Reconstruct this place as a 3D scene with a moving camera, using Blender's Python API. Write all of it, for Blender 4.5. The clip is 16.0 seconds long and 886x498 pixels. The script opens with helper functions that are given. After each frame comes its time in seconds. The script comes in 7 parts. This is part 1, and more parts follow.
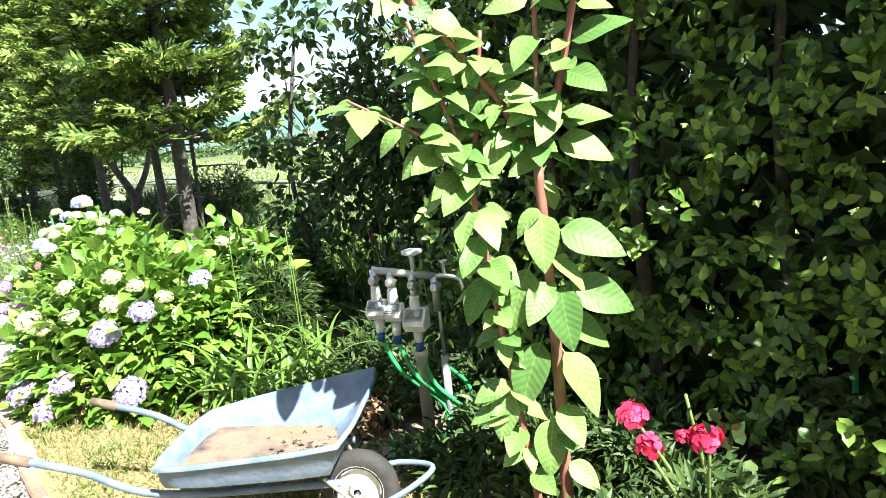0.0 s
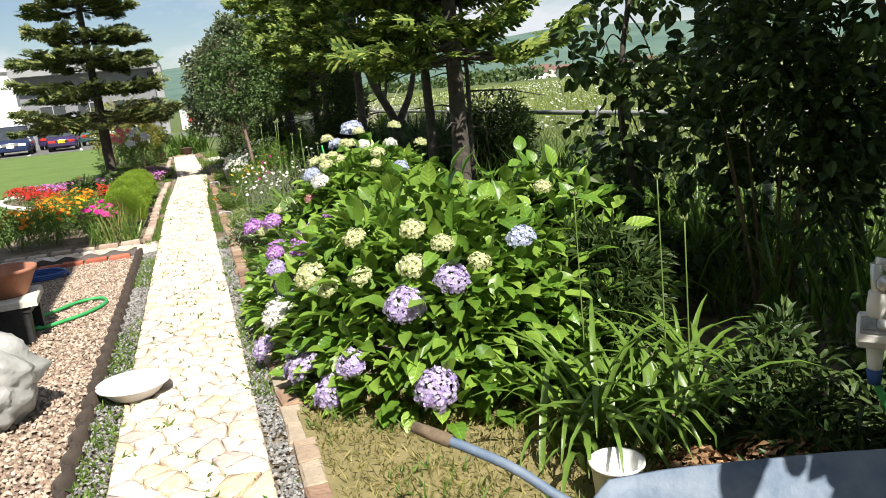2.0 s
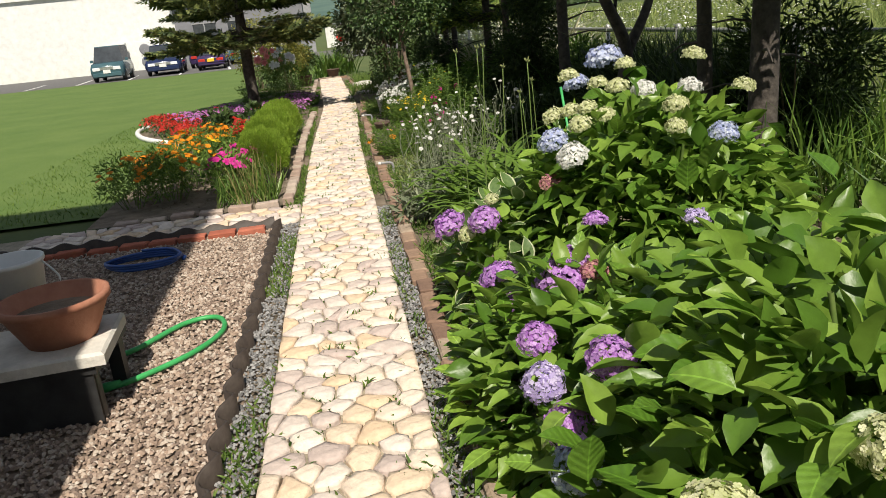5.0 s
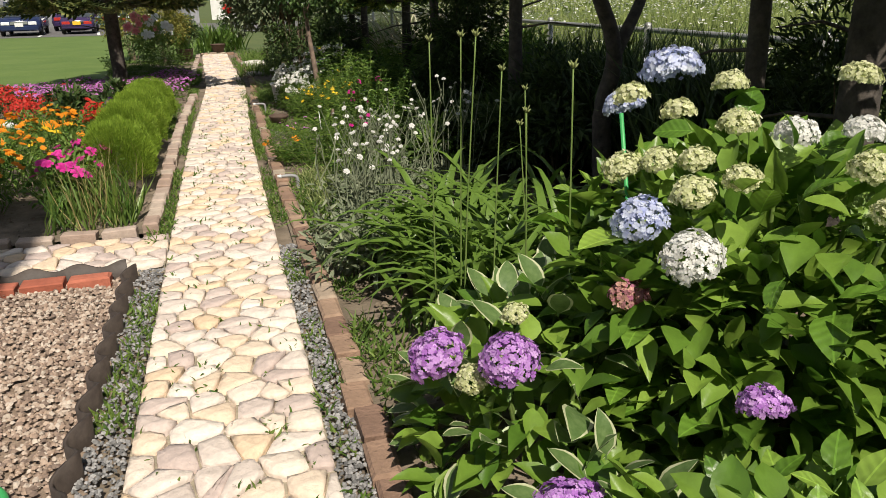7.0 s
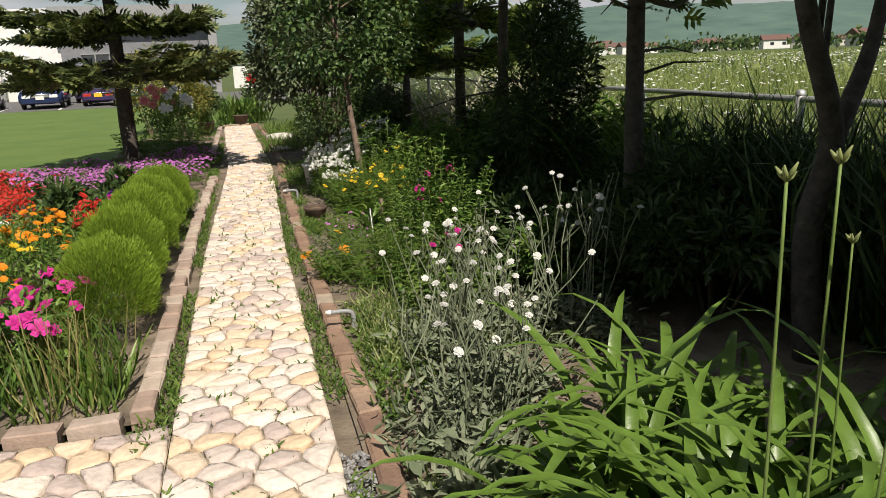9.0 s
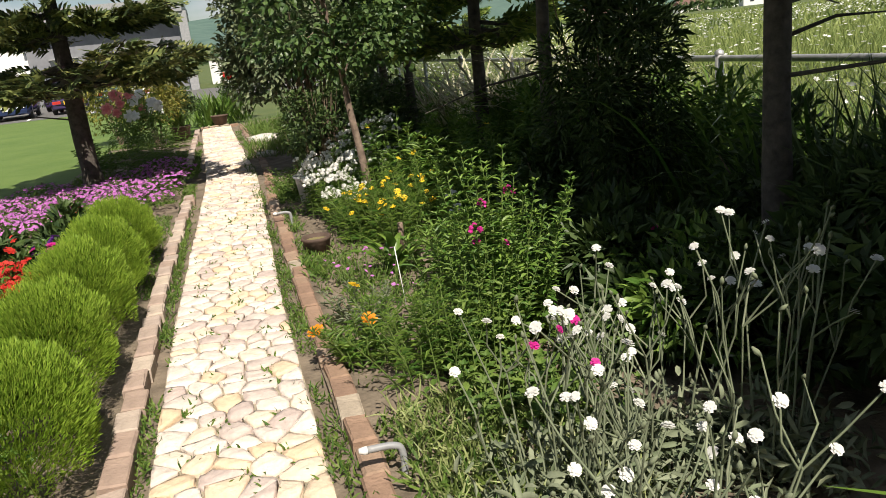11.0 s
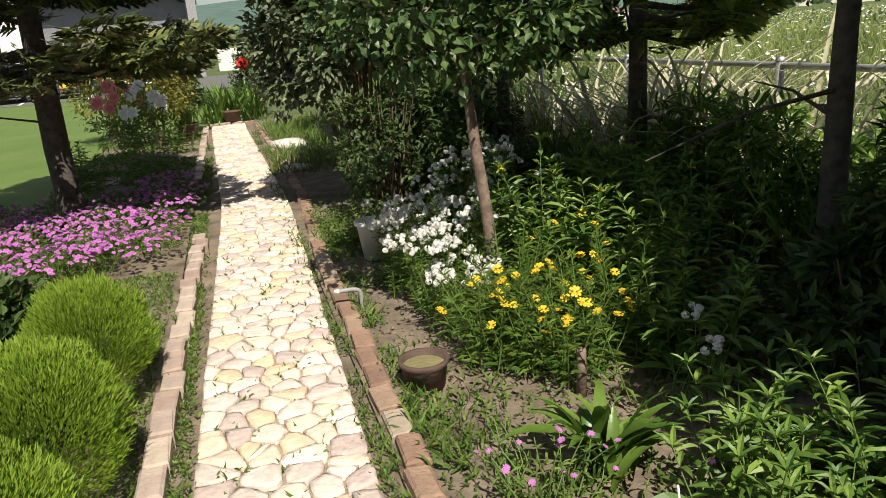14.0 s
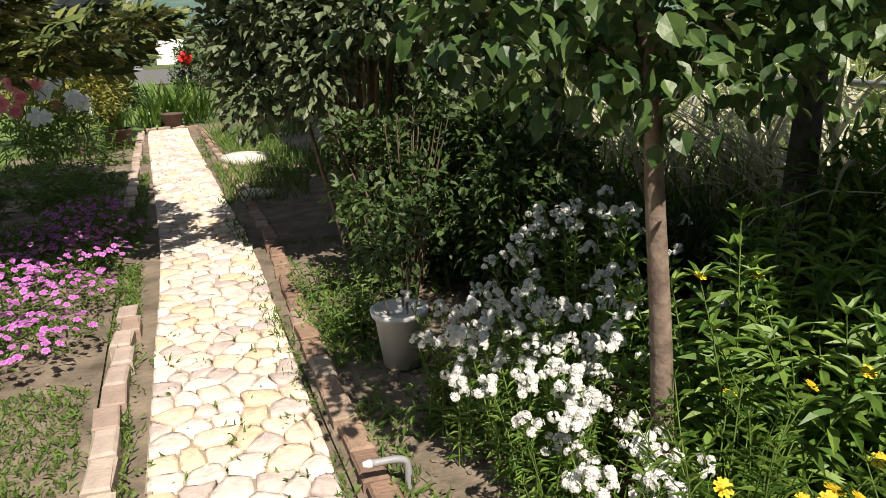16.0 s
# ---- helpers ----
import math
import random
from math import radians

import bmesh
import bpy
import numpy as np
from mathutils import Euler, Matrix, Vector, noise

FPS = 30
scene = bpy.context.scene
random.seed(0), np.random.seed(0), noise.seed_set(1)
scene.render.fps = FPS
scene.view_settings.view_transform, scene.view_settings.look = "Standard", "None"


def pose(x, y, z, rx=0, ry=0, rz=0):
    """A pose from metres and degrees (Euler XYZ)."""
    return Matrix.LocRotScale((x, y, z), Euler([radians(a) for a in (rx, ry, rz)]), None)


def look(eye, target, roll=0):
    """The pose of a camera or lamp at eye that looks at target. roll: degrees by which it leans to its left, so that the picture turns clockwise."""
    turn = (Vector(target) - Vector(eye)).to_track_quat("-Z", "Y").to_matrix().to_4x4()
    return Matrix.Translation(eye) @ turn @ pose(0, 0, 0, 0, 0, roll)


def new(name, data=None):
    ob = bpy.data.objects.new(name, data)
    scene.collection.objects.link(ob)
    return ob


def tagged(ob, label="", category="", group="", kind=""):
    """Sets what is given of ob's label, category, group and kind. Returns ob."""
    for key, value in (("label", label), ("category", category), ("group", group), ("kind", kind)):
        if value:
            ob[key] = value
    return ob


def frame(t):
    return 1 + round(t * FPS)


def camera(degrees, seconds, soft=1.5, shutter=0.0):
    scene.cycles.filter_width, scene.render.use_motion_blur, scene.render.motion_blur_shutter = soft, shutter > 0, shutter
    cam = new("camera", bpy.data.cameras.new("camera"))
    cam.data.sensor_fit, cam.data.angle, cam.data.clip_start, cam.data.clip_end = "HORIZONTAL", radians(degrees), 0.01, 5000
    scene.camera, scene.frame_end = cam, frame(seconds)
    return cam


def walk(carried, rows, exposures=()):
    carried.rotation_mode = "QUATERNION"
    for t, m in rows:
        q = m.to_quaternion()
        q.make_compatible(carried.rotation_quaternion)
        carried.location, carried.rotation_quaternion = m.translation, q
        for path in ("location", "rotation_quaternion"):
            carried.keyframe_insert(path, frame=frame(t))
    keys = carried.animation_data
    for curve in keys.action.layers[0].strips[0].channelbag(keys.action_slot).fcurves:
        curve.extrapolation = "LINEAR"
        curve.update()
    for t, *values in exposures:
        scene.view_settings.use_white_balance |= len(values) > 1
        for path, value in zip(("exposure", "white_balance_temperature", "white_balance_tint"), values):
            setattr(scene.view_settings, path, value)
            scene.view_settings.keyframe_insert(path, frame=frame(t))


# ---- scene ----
cam = camera(61.1, 16.0, soft=0.5)
PATH = [
    (0, (0.242, -0.879, 1.495), (1.359, 0.749, 1.182), -6.2),
    (0.5, (0.281, -0.529, 1.456), (1.171, 1.222, 1.082), -7.1),
    (0.6, (0.267, -0.442, 1.466), (1.122, 1.332, 1.117), -6.3),
    (1, (0.271, -0.124, 1.471), (1.022, 1.684, 1.061), -3.7),
    (1.5, (0.216, 0.3, 1.477), (0.914, 2.128, 1.062), -6.3),
    (2, (0.227, 0.695, 1.459), (0.815, 2.559, 1.035), -5.5),
    (2.5, (0.201, 1.173, 1.437), (0.703, 3.06, 1.007), -4.9),
    (3, (0.173, 1.622, 1.428), (0.67, 3.481, 0.884), -5.8),
    (3.5, (0.2, 2.071, 1.451), (0.716, 3.934, 0.94), -4.1),
    (4, (0.16, 2.538, 1.452), (0.593, 4.417, 0.922), -7.1),
    (4.2, (0.152, 2.676, 1.453), (0.45, 4.576, 0.906), -8.7),
    (6.3, (0.142, 4.434, 1.486), (0.452, 6.303, 0.846), -1.3),
    (6.5, (0.149, 4.577, 1.465), (0.536, 6.428, 0.814), -0.7),
    (7, (0.118, 5.077, 1.412), (0.63, 6.901, 0.77), -1.1),
    (7.5, (0.147, 5.477, 1.423), (0.553, 7.343, 0.831), -2.1),
    (8, (0.128, 5.993, 1.416), (0.567, 7.856, 0.835), -3.7),
    (8.5, (0.118, 6.426, 1.413), (0.622, 8.283, 0.868), -4.2),
    (9, (0.1, 6.891, 1.44), (0.579, 8.77, 0.95), -2.3),
    (9.2, (0.07, 7.063, 1.434), (0.552, 8.951, 0.983), -3.7),
    (11.3, (0.203, 8.771, 1.462), (0.688, 10.62, 0.875), -6.2),
    (11.5, (0.198, 8.947, 1.464), (0.668, 10.782, 0.821), -5.1),
    (12, (0.151, 9.431, 1.465), (0.719, 11.25, 0.858), -6.2),
    (12.5, (0.133, 9.848, 1.445), (0.656, 11.686, 0.855), -5.9),
    (13, (0.104, 10.286, 1.45), (0.613, 12.118, 0.832), -4.9),
    (13.5, (0.048, 10.665, 1.487), (0.63, 12.482, 0.887), -5.3),
    (14, (0.026, 11.129, 1.493), (0.515, 12.987, 0.935), -4.4),
    (14.5, (0.012, 11.678, 1.488), (0.528, 13.536, 0.957), -4.8),
    (15, (0.049, 12.204, 1.46), (0.572, 14.076, 0.987), -4.5),
    (15.5, (0.028, 12.646, 1.455), (0.572, 14.485, 0.887), -1.8),
    (16, (-0.007, 13.06, 1.481), (0.631, 14.87, 0.918), -2.3),
]
walk(cam, [(t, look(eye, target, roll)) for t, eye, target, roll in PATH],
     exposures=((0, 2.22, 5900, 7), (0.5, 1.74, 6100, 8), (1.0, 1.22, 6200, 9), (1.5, 0.95, 6300, 10), (2.0, 0.92, 6400, 10), (2.5, 0.5, 6400, 10), (3.5, 0.3, 6500, 10), (8.0, 0.22, 6600, 12), (9.2, 0.25, 6600, 12), (11.4, 0.56, 6600, 12), (12.0, 0.48, 6600, 12), (14.0, 0.48, 6600, 12), (16, 0.61, 6600, 13)))

# ---- light ----
SUN_EL, SUN_DIR = radians(51), Vector((0.02, -1.0))
world = bpy.data.worlds.new("world")
scene.world = world
world.use_nodes = True
wn = world.node_tree.nodes
wl = world.node_tree.links
sky = wn.new("ShaderNodeTexSky")
sky.sky_type = "NISHITA"
sky.sun_disc = False
sky.sun_elevation = SUN_EL
sky.sun_rotation = math.atan2(SUN_DIR.x, SUN_DIR.y)
sky.dust_density = 0.6
wc = wn.new("ShaderNodeTexCoord")
wmap = wn.new("ShaderNodeMapping")
wmap.inputs["Scale"].default_value = (1, 1, 2.6)
wnoise = wn.new("ShaderNodeTexNoise")
wnoise.inputs["Scale"].default_value = 3.2
wnoise.inputs["Detail"].default_value = 8
wnoise.inputs["Roughness"].default_value = 0.6
wramp = wn.new("ShaderNodeValToRGB")
wramp.color_ramp.elements[0].position = 0.46
wramp.color_ramp.elements[1].position = 0.62
wmix = wn.new("ShaderNodeMix")
wmix.data_type = "RGBA"
wmix.inputs["B"].default_value = (8.5, 8.8, 9.2, 1)
wl.new(wc.outputs["Generated"], wmap.inputs["Vector"])
wl.new(wmap.outputs["Vector"], wnoise.inputs["Vector"])
wl.new(wnoise.outputs["Fac"], wramp.inputs["Fac"])
wl.new(wramp.outputs["Color"], wmix.inputs["Factor"])
wl.new(sky.outputs["Color"], wmix.inputs["A"])
wl.new(wmix.outputs["Result"], wn["Background"].inputs["Color"])
wn["Background"].inputs["Strength"].default_value = 0.052
sun = new("sun", bpy.data.lights.new("sun", "SUN"))
sun.data.energy = 5.0
sun.data.angle = radians(0.53)
sun.data.color = (1.0, 0.93, 0.81)
sun.matrix_world = look((0, 0, 0), (-SUN_DIR.x * math.cos(SUN_EL), -SUN_DIR.y * math.cos(SUN_EL), -math.sin(SUN_EL) * SUN_DIR.length))

R = np.random.default_rng(7)


# ---- materials ----
def material(name, c1, c2, rough=0.7, scale=8.0, bump=0.2, bscale=40.0, vary="noise", metal=0.0, transl=0.0, spec=0.4, c3=None, tcol=None, veins=0.0):
    """Two or three colours mixed by noise at two scales, and by island or object where asked; fine relief; optional translucency."""
    m = bpy.data.materials.new(name)
    m.use_nodes = True
    n, l = m.node_tree.nodes, m.node_tree.links
    b = n["Principled BSDF"]
    b.inputs["Roughness"].default_value = rough
    b.inputs["Metallic"].default_value = metal
    b.inputs["Specular IOR Level"].default_value = spec
    tc = n.new("ShaderNodeTexCoord")
    no = n.new("ShaderNodeTexNoise")
    no.inputs["Scale"].default_value = scale
    no.inputs["Detail"].default_value = 6
    no.inputs["Roughness"].default_value = 0.65
    l.new(tc.outputs["Object"], no.inputs["Vector"])
    ramp = n.new("ShaderNodeValToRGB")
    e = ramp.color_ramp.elements
    e[0].color, e[1].color = (*c1, 1), (*c2, 1)
    e[0].position, e[1].position = (0.3, 0.7) if vary == "noise" else (0.05, 0.95)
    if c3:
        k = e.new(0.5)
        k.color = (*c3, 1)
    if vary == "noise":
        l.new(no.outputs["Fac"], ramp.inputs["Fac"])
        col = ramp.outputs["Color"]
    else:
        g = n.new("ShaderNodeNewGeometry" if vary == "island" else "ShaderNodeObjectInfo")
        l.new(g.outputs["Random Per Island" if vary == "island" else "Random"], ramp.inputs["Fac"])
        hs = n.new("ShaderNodeHueSaturation")
        mr = n.new("ShaderNodeMapRange")
        mr.inputs["From Min"].default_value, mr.inputs["From Max"].default_value = 0.25, 0.75
        mr.inputs["To Min"].default_value, mr.inputs["To Max"].default_value = 0.72, 1.2
        l.new(no.outputs["Fac"], mr.inputs["Value"])
        l.new(mr.outputs["Result"], hs.inputs["Value"])
        l.new(ramp.outputs["Color"], hs.inputs["Color"])
        col = hs.outputs["Color"]
    l.new(col, b.inputs["Base Color"])
    if bump:
        n2 = n.new("ShaderNodeTexNoise")
        n2.inputs["Scale"].default_value = bscale
        n2.inputs["Detail"].default_value = 5
        l.new(tc.outputs["Object"], n2.inputs["Vector"])
        bp = n.new("ShaderNodeBump")
        bp.inputs["Strength"].default_value = bump
        bp.inputs["Distance"].default_value = 0.01
        height = n2.outputs["Fac"]
        if veins:
            sep = n.new("ShaderNodeSeparateXYZ")
            l.new(tc.outputs["Object"], sep.inputs["Vector"])
            ab = n.new("ShaderNodeMath")
            ab.operation = "ABSOLUTE"
            l.new(sep.outputs["X"], ab.inputs[0])
            ma = n.new("ShaderNodeMath")
            ma.operation = "MULTIPLY_ADD"
            ma.inputs[1].default_value = -0.75
            l.new(ab.outputs[0], ma.inputs[0])
            l.new(sep.outputs["Y"], ma.inputs[2])
            mu = n.new("ShaderNodeMath")
            mu.operation = "MULTIPLY"
            mu.inputs[1].default_value = veins
            l.new(ma.outputs[0], mu.inputs[0])
            si = n.new("ShaderNodeMath")
            si.operation = "SINE"
            l.new(mu.outputs[0], si.inputs[0])
            ad = n.new("ShaderNodeMath")
            ad.operation = "MULTIPLY_ADD"
            ad.inputs[1].default_value = 0.10
            l.new(si.outputs[0], ad.inputs[0])
            l.new(n2.outputs["Fac"], ad.inputs[2])
            height = ad.outputs[0]
            rib = n.new("ShaderNodeMath")
            rib.operation = "LESS_THAN"
            rib.inputs[1].default_value = 0.0022
            l.new(ab.outputs[0], rib.inputs[0])
            v1 = n.new("ShaderNodeMath")
            v1.operation = "MULTIPLY_ADD"
            v1.inputs[1].default_value = 0.09
            v1.inputs[2].default_value = 0.98
            l.new(si.outputs[0], v1.inputs[0])
            v2 = n.new("ShaderNodeMath")
            v2.operation = "MULTIPLY_ADD"
            v2.inputs[1].default_value = 0.45
            l.new(rib.outputs[0], v2.inputs[0])
            l.new(v1.outputs[0], v2.inputs[2])
            tint = n.new("ShaderNodeHueSaturation")
            l.new(v2.outputs[0], tint.inputs["Value"])
            l.new(col, tint.inputs["Color"])
            col = tint.outputs["Color"]
            l.new(col, b.inputs["Base Color"])
        l.new(height, bp.inputs["Height"])
        l.new(bp.outputs["Normal"], b.inputs["Normal"])
    if transl:
        tr = n.new("ShaderNodeBsdfTranslucent")
        if tcol:
            tr.inputs["Color"].default_value = (*tcol, 1)
        else:
            l.new(col, tr.inputs["Color"])
        mx = n.new("ShaderNodeMixShader")
        mx.inputs["Fac"].default_value = transl
        l.new(b.outputs["BSDF"], mx.inputs[1])
        l.new(tr.outputs["BSDF"], mx.inputs[2])
        l.new(mx.outputs["Shader"], n["Material Output"].inputs["Surface"])
    return m


def leafy(name, c1, c2, rough=0.45, transl=0.3, spec=0.35, c3=None):
    return material(name, c1, c2, rough, 14, 0.12, 60, "island", 0, transl, spec, c3)


M = {
    "ground": material("ground", (0.05, 0.085, 0.022), (0.11, 0.13, 0.04), 0.95, 0.6, 0.4, 20),
    "lawn": material("lawn", (0.075, 0.135, 0.024), (0.12, 0.18, 0.04), 0.9, 0.7, 0.6, 90),
    "soil": material("soil", (0.085, 0.067, 0.047), (0.255, 0.205, 0.15), 0.97, 5, 0.9, 45),
    "drygrass": material("drygrass", (0.16, 0.14, 0.06), (0.25, 0.21, 0.1), 0.95, 6, 0.7, 70),
    "mortar": material("mortar", (0.19, 0.17, 0.12), (0.38, 0.33, 0.25), 0.95, 14, 0.6, 80),
    "gravel_bed": material("gravel_bed", (0.16, 0.115, 0.085), (0.3, 0.23, 0.17), 0.95, 30, 0.8, 60),
    "asphalt": material("asphalt", (0.10, 0.10, 0.10), (0.15, 0.145, 0.14), 0.9, 6, 0.3, 80),
    "stone": material("stone", (0.49, 0.40, 0.36), (0.66, 0.50, 0.34), 0.85, 14, 1.0, 28, "object", c3=(0.72, 0.64, 0.56)),
    "stone_rest": material("stone_rest", (0.49, 0.40, 0.36), (0.66, 0.50, 0.34), 0.85, 14, 1.0, 28, "island", c3=(0.72, 0.64, 0.56)),
    "pebble": material("pebble", (0.17, 0.125, 0.10), (0.50, 0.43, 0.36), 0.8, 30, 0.2, 60, "island", c3=(0.36, 0.265, 0.20)),
    "greypebble": material("greypebble", (0.11, 0.11, 0.11), (0.34, 0.335, 0.33), 0.8, 30, 0.2, 60, "island"),
    "brick": material("brick", (0.20, 0.125, 0.09), (0.36, 0.30, 0.23), 0.9, 14, 0.8, 50, "object", c3=(0.29, 0.19, 0.13)),
    "redbrick": material("redbrick", (0.30, 0.085, 0.05), (0.40, 0.13, 0.08), 0.9, 18, 0.4, 60, "object"),
    "palebrick": material("palebrick", (0.33, 0.24, 0.19), (0.47, 0.39, 0.31), 0.9, 16, 0.5, 60, "object", c3=(0.40, 0.32, 0.27)),
    "edging": material("edging", (0.035, 0.026, 0.022), (0.07, 0.055, 0.045), 0.6, 20, 0.2, 60),
    "bark": material("bark", (0.035, 0.03, 0.026), (0.11, 0.095, 0.08), 0.95, 18, 0.9, 30),
    "palebark": material("palebark", (0.10, 0.07, 0.055), (0.28, 0.21, 0.16), 0.95, 18, 0.7, 30),
    "needle": leafy("needle", (0.055, 0.11, 0.026), (0.35, 0.42, 0.09), 0.6, 0.35, c3=(0.14, 0.21, 0.04)),
    "needle_blue": leafy("needle_blue", (0.045, 0.075, 0.028), (0.23, 0.25, 0.075), 0.6, 0.2, c3=(0.11, 0.145, 0.045)),
    "hyd_leaf": material("hyd_leaf", (0.085, 0.185, 0.02), (0.25, 0.39, 0.06), 0.36, 9, 0.4, 30, "object", 0, 0.3, 0.5, (0.135, 0.265, 0.032), veins=230.0),
    "hyd_fill": leafy("hyd_fill", (0.08, 0.175, 0.02), (0.23, 0.36, 0.055), 0.38, 0.3, 0.45),
    "leaf_edge": material("leaf_edge", (0.38, 0.42, 0.22), (0.58, 0.60, 0.40), 0.45, 28, 0.2, 30, "noise", 0, 0.25, 0.4),
    "vari_leaf": material("vari_leaf", (0.06, 0.125, 0.03), (0.17, 0.25, 0.09), 0.45, 20, 0.3, 30, "noise", 0, 0.25, 0.4),
    "poke_leaf": material("poke_leaf", (0.10, 0.21, 0.05), (0.23, 0.37, 0.11), 0.5, 7, 0.3, 26, "object", 0, 0.3, 0.35, (0.19, 0.31, 0.08), veins=200.0),
    "poke_stem": material("poke_stem", (0.20, 0.05, 0.06), (0.28, 0.17, 0.09), 0.5, 6, 0.1, 30),
    "blade": leafy("blade", (0.055, 0.13, 0.018), (0.18, 0.285, 0.05), 0.36, 0.3, 0.45),
    "paleblade": leafy("paleblade", (0.14, 0.20, 0.05), (0.42, 0.46, 0.20), 0.5, 0.3),
    "drylblade": leafy("drylblade", (0.16, 0.15, 0.05), (0.36, 0.32, 0.13), 0.7, 0.25),
    "strawleaf": leafy("strawleaf", (0.42, 0.40, 0.26), (0.62, 0.60, 0.45), 0.7, 0.25),
    "weed": leafy("weed", (0.06, 0.13, 0.02), (0.17, 0.25, 0.05), 0.6, 0.3),
    "hedge_leaf": leafy("hedge_leaf", (0.05, 0.11, 0.016), (0.24, 0.36, 0.06), 0.38, 0.25, 0.45, (0.09, 0.17, 0.025)),
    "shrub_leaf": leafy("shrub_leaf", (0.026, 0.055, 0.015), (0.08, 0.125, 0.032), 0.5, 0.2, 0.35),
    "greyleaf": leafy("greyleaf", (0.07, 0.105, 0.05), (0.19, 0.225, 0.12), 0.5, 0.2, 0.4),
    "heart_leaf": leafy("heart_leaf", (0.03, 0.07, 0.02), (0.10, 0.165, 0.045), 0.42, 0.25, 0.4),
    "phlox_leaf": leafy("phlox_leaf", (0.065, 0.15, 0.024), (0.21, 0.32, 0.06), 0.45, 0.3),
    "yellowshrub": leafy("yellowshrub", (0.14, 0.17, 0.03), (0.30, 0.27, 0.06), 0.5, 0.3),
    "silver": leafy("silver", (0.12, 0.155, 0.085), (0.26, 0.29, 0.19), 0.8, 0.15),
    "kochia": leafy("kochia", (0.17, 0.29, 0.025), (0.32, 0.45, 0.055), 0.6, 0.35),
    "fieldgrass": leafy("fieldgrass", (0.14, 0.20, 0.05), (0.32, 0.37, 0.12), 0.7, 0.3),
    "petal_white": leafy("petal_white", (0.72, 0.72, 0.68), (0.85, 0.85, 0.82), 0.6, 0.3),
    "petal_lime": leafy("petal_lime", (0.52, 0.56, 0.27), (0.78, 0.78, 0.52), 0.6, 0.3),
    "petal_blue": leafy("petal_blue", (0.40, 0.45, 0.70), (0.72, 0.77, 0.86), 0.6, 0.3),
    "petal_violet": leafy("petal_violet", (0.43, 0.34, 0.64), (0.74, 0.67, 0.86), 0.6, 0.3),
    "petal_mauve": leafy("petal_mauve", (0.42, 0.17, 0.55), (0.66, 0.42, 0.76), 0.6, 0.3),
    "petal_pink": leafy("petal_pink", (0.45, 0.15, 0.25), (0.68, 0.42, 0.32), 0.6, 0.3),
    "petal_coral": leafy("petal_coral", (0.60, 0.12, 0.14), (0.78, 0.36, 0.32), 0.6, 0.3),
    "petal_dianthus": leafy("petal_dianthus", (0.47, 0.11, 0.46), (0.76, 0.36, 0.73), 0.6, 0.3),
    "petal_magenta": leafy("petal_magenta", (0.55, 0.02, 0.24), (0.78, 0.06, 0.42), 0.6, 0.3),
    "petal_red": leafy("petal_red", (0.42, 0.015, 0.015), (0.66, 0.05, 0.03), 0.6, 0.25),
    "petal_rose": leafy("petal_rose", (0.55, 0.02, 0.08), (0.78, 0.07, 0.18), 0.6, 0.3),
    "petal_orange": leafy("petal_orange", (0.72, 0.20, 0.01), (0.85, 0.38, 0.02), 0.6, 0.3),
    "petal_yellow": leafy("petal_yellow", (0.80, 0.50, 0.02), (0.86, 0.66, 0.05), 0.6, 0.3),
    "petal_purple": leafy("petal_purple", (0.10, 0.02, 0.20), (0.2, 0.04, 0.34), 0.6, 0.3),
    "greenstem": material("greenstem", (0.09, 0.16, 0.03), (0.16, 0.22, 0.06), 0.6, 20, 0.1),
    "brownstem": material("brownstem", (0.10, 0.075, 0.05), (0.2, 0.15, 0.1), 0.9, 20, 0.3),
    "bluepaint": material("bluepaint", (0.07, 0.115, 0.19), (0.21, 0.25, 0.31), 0.55, 5, 0.25, 50, spec=0.35),
    "rust": material("rust", (0.03, 0.03, 0.035), (0.27, 0.11, 0.04), 0.7, 3.6, 0.6, 60, c3=(0.20, 0.14, 0.10)),
    "rubber": material("rubber", (0.02, 0.02, 0.02), (0.05, 0.045, 0.04), 0.85, 12, 0.4),
    "steel": material("steel", (0.45, 0.45, 0.44), (0.62, 0.62, 0.61), 0.35, 20, 0.1, metal=0.9),
    "galv": material("galv", (0.38, 0.39, 0.39), (0.55, 0.55, 0.54), 0.5, 14, 0.2, metal=0.7),
    "pvc": material("pvc", (0.22, 0.23, 0.24), (0.33, 0.33, 0.33), 0.5, 10, 0.1),
    "post": material("post", (0.44, 0.40, 0.32), (0.58, 0.54, 0.45), 0.85, 9, 0.4),
    "whiteplastic": material("whiteplastic", (0.66, 0.67, 0.66), (0.78, 0.78, 0.76), 0.4, 6, 0.03),
    "screen": material("screen", (0.10, 0.12, 0.12), (0.3, 0.33, 0.33), 0.15, 30, 0),
    "blueplastic": material("blueplastic", (0.02, 0.06, 0.22), (0.03, 0.09, 0.32), 0.4, 6, 0),
    "hose": material("hose", (0.03, 0.26, 0.07), (0.06, 0.40, 0.12), 0.4, 10, 0.05),
    "terracotta": material("terracotta", (0.28, 0.11, 0.065), (0.40, 0.19, 0.12), 0.8, 9, 0.2),
    "bag": material("bag", (0.55, 0.56, 0.55), (0.76, 0.77, 0.76), 0.22, 5, 1.0, 26, transl=0.55, spec=0.7),
    "blackplastic": material("blackplastic", (0.015, 0.015, 0.016), (0.04, 0.04, 0.04), 0.5, 8, 0.1),
    "cement": material("cement", (0.44, 0.42, 0.37), (0.66, 0.63, 0.57), 0.9, 9, 0.5, 50),
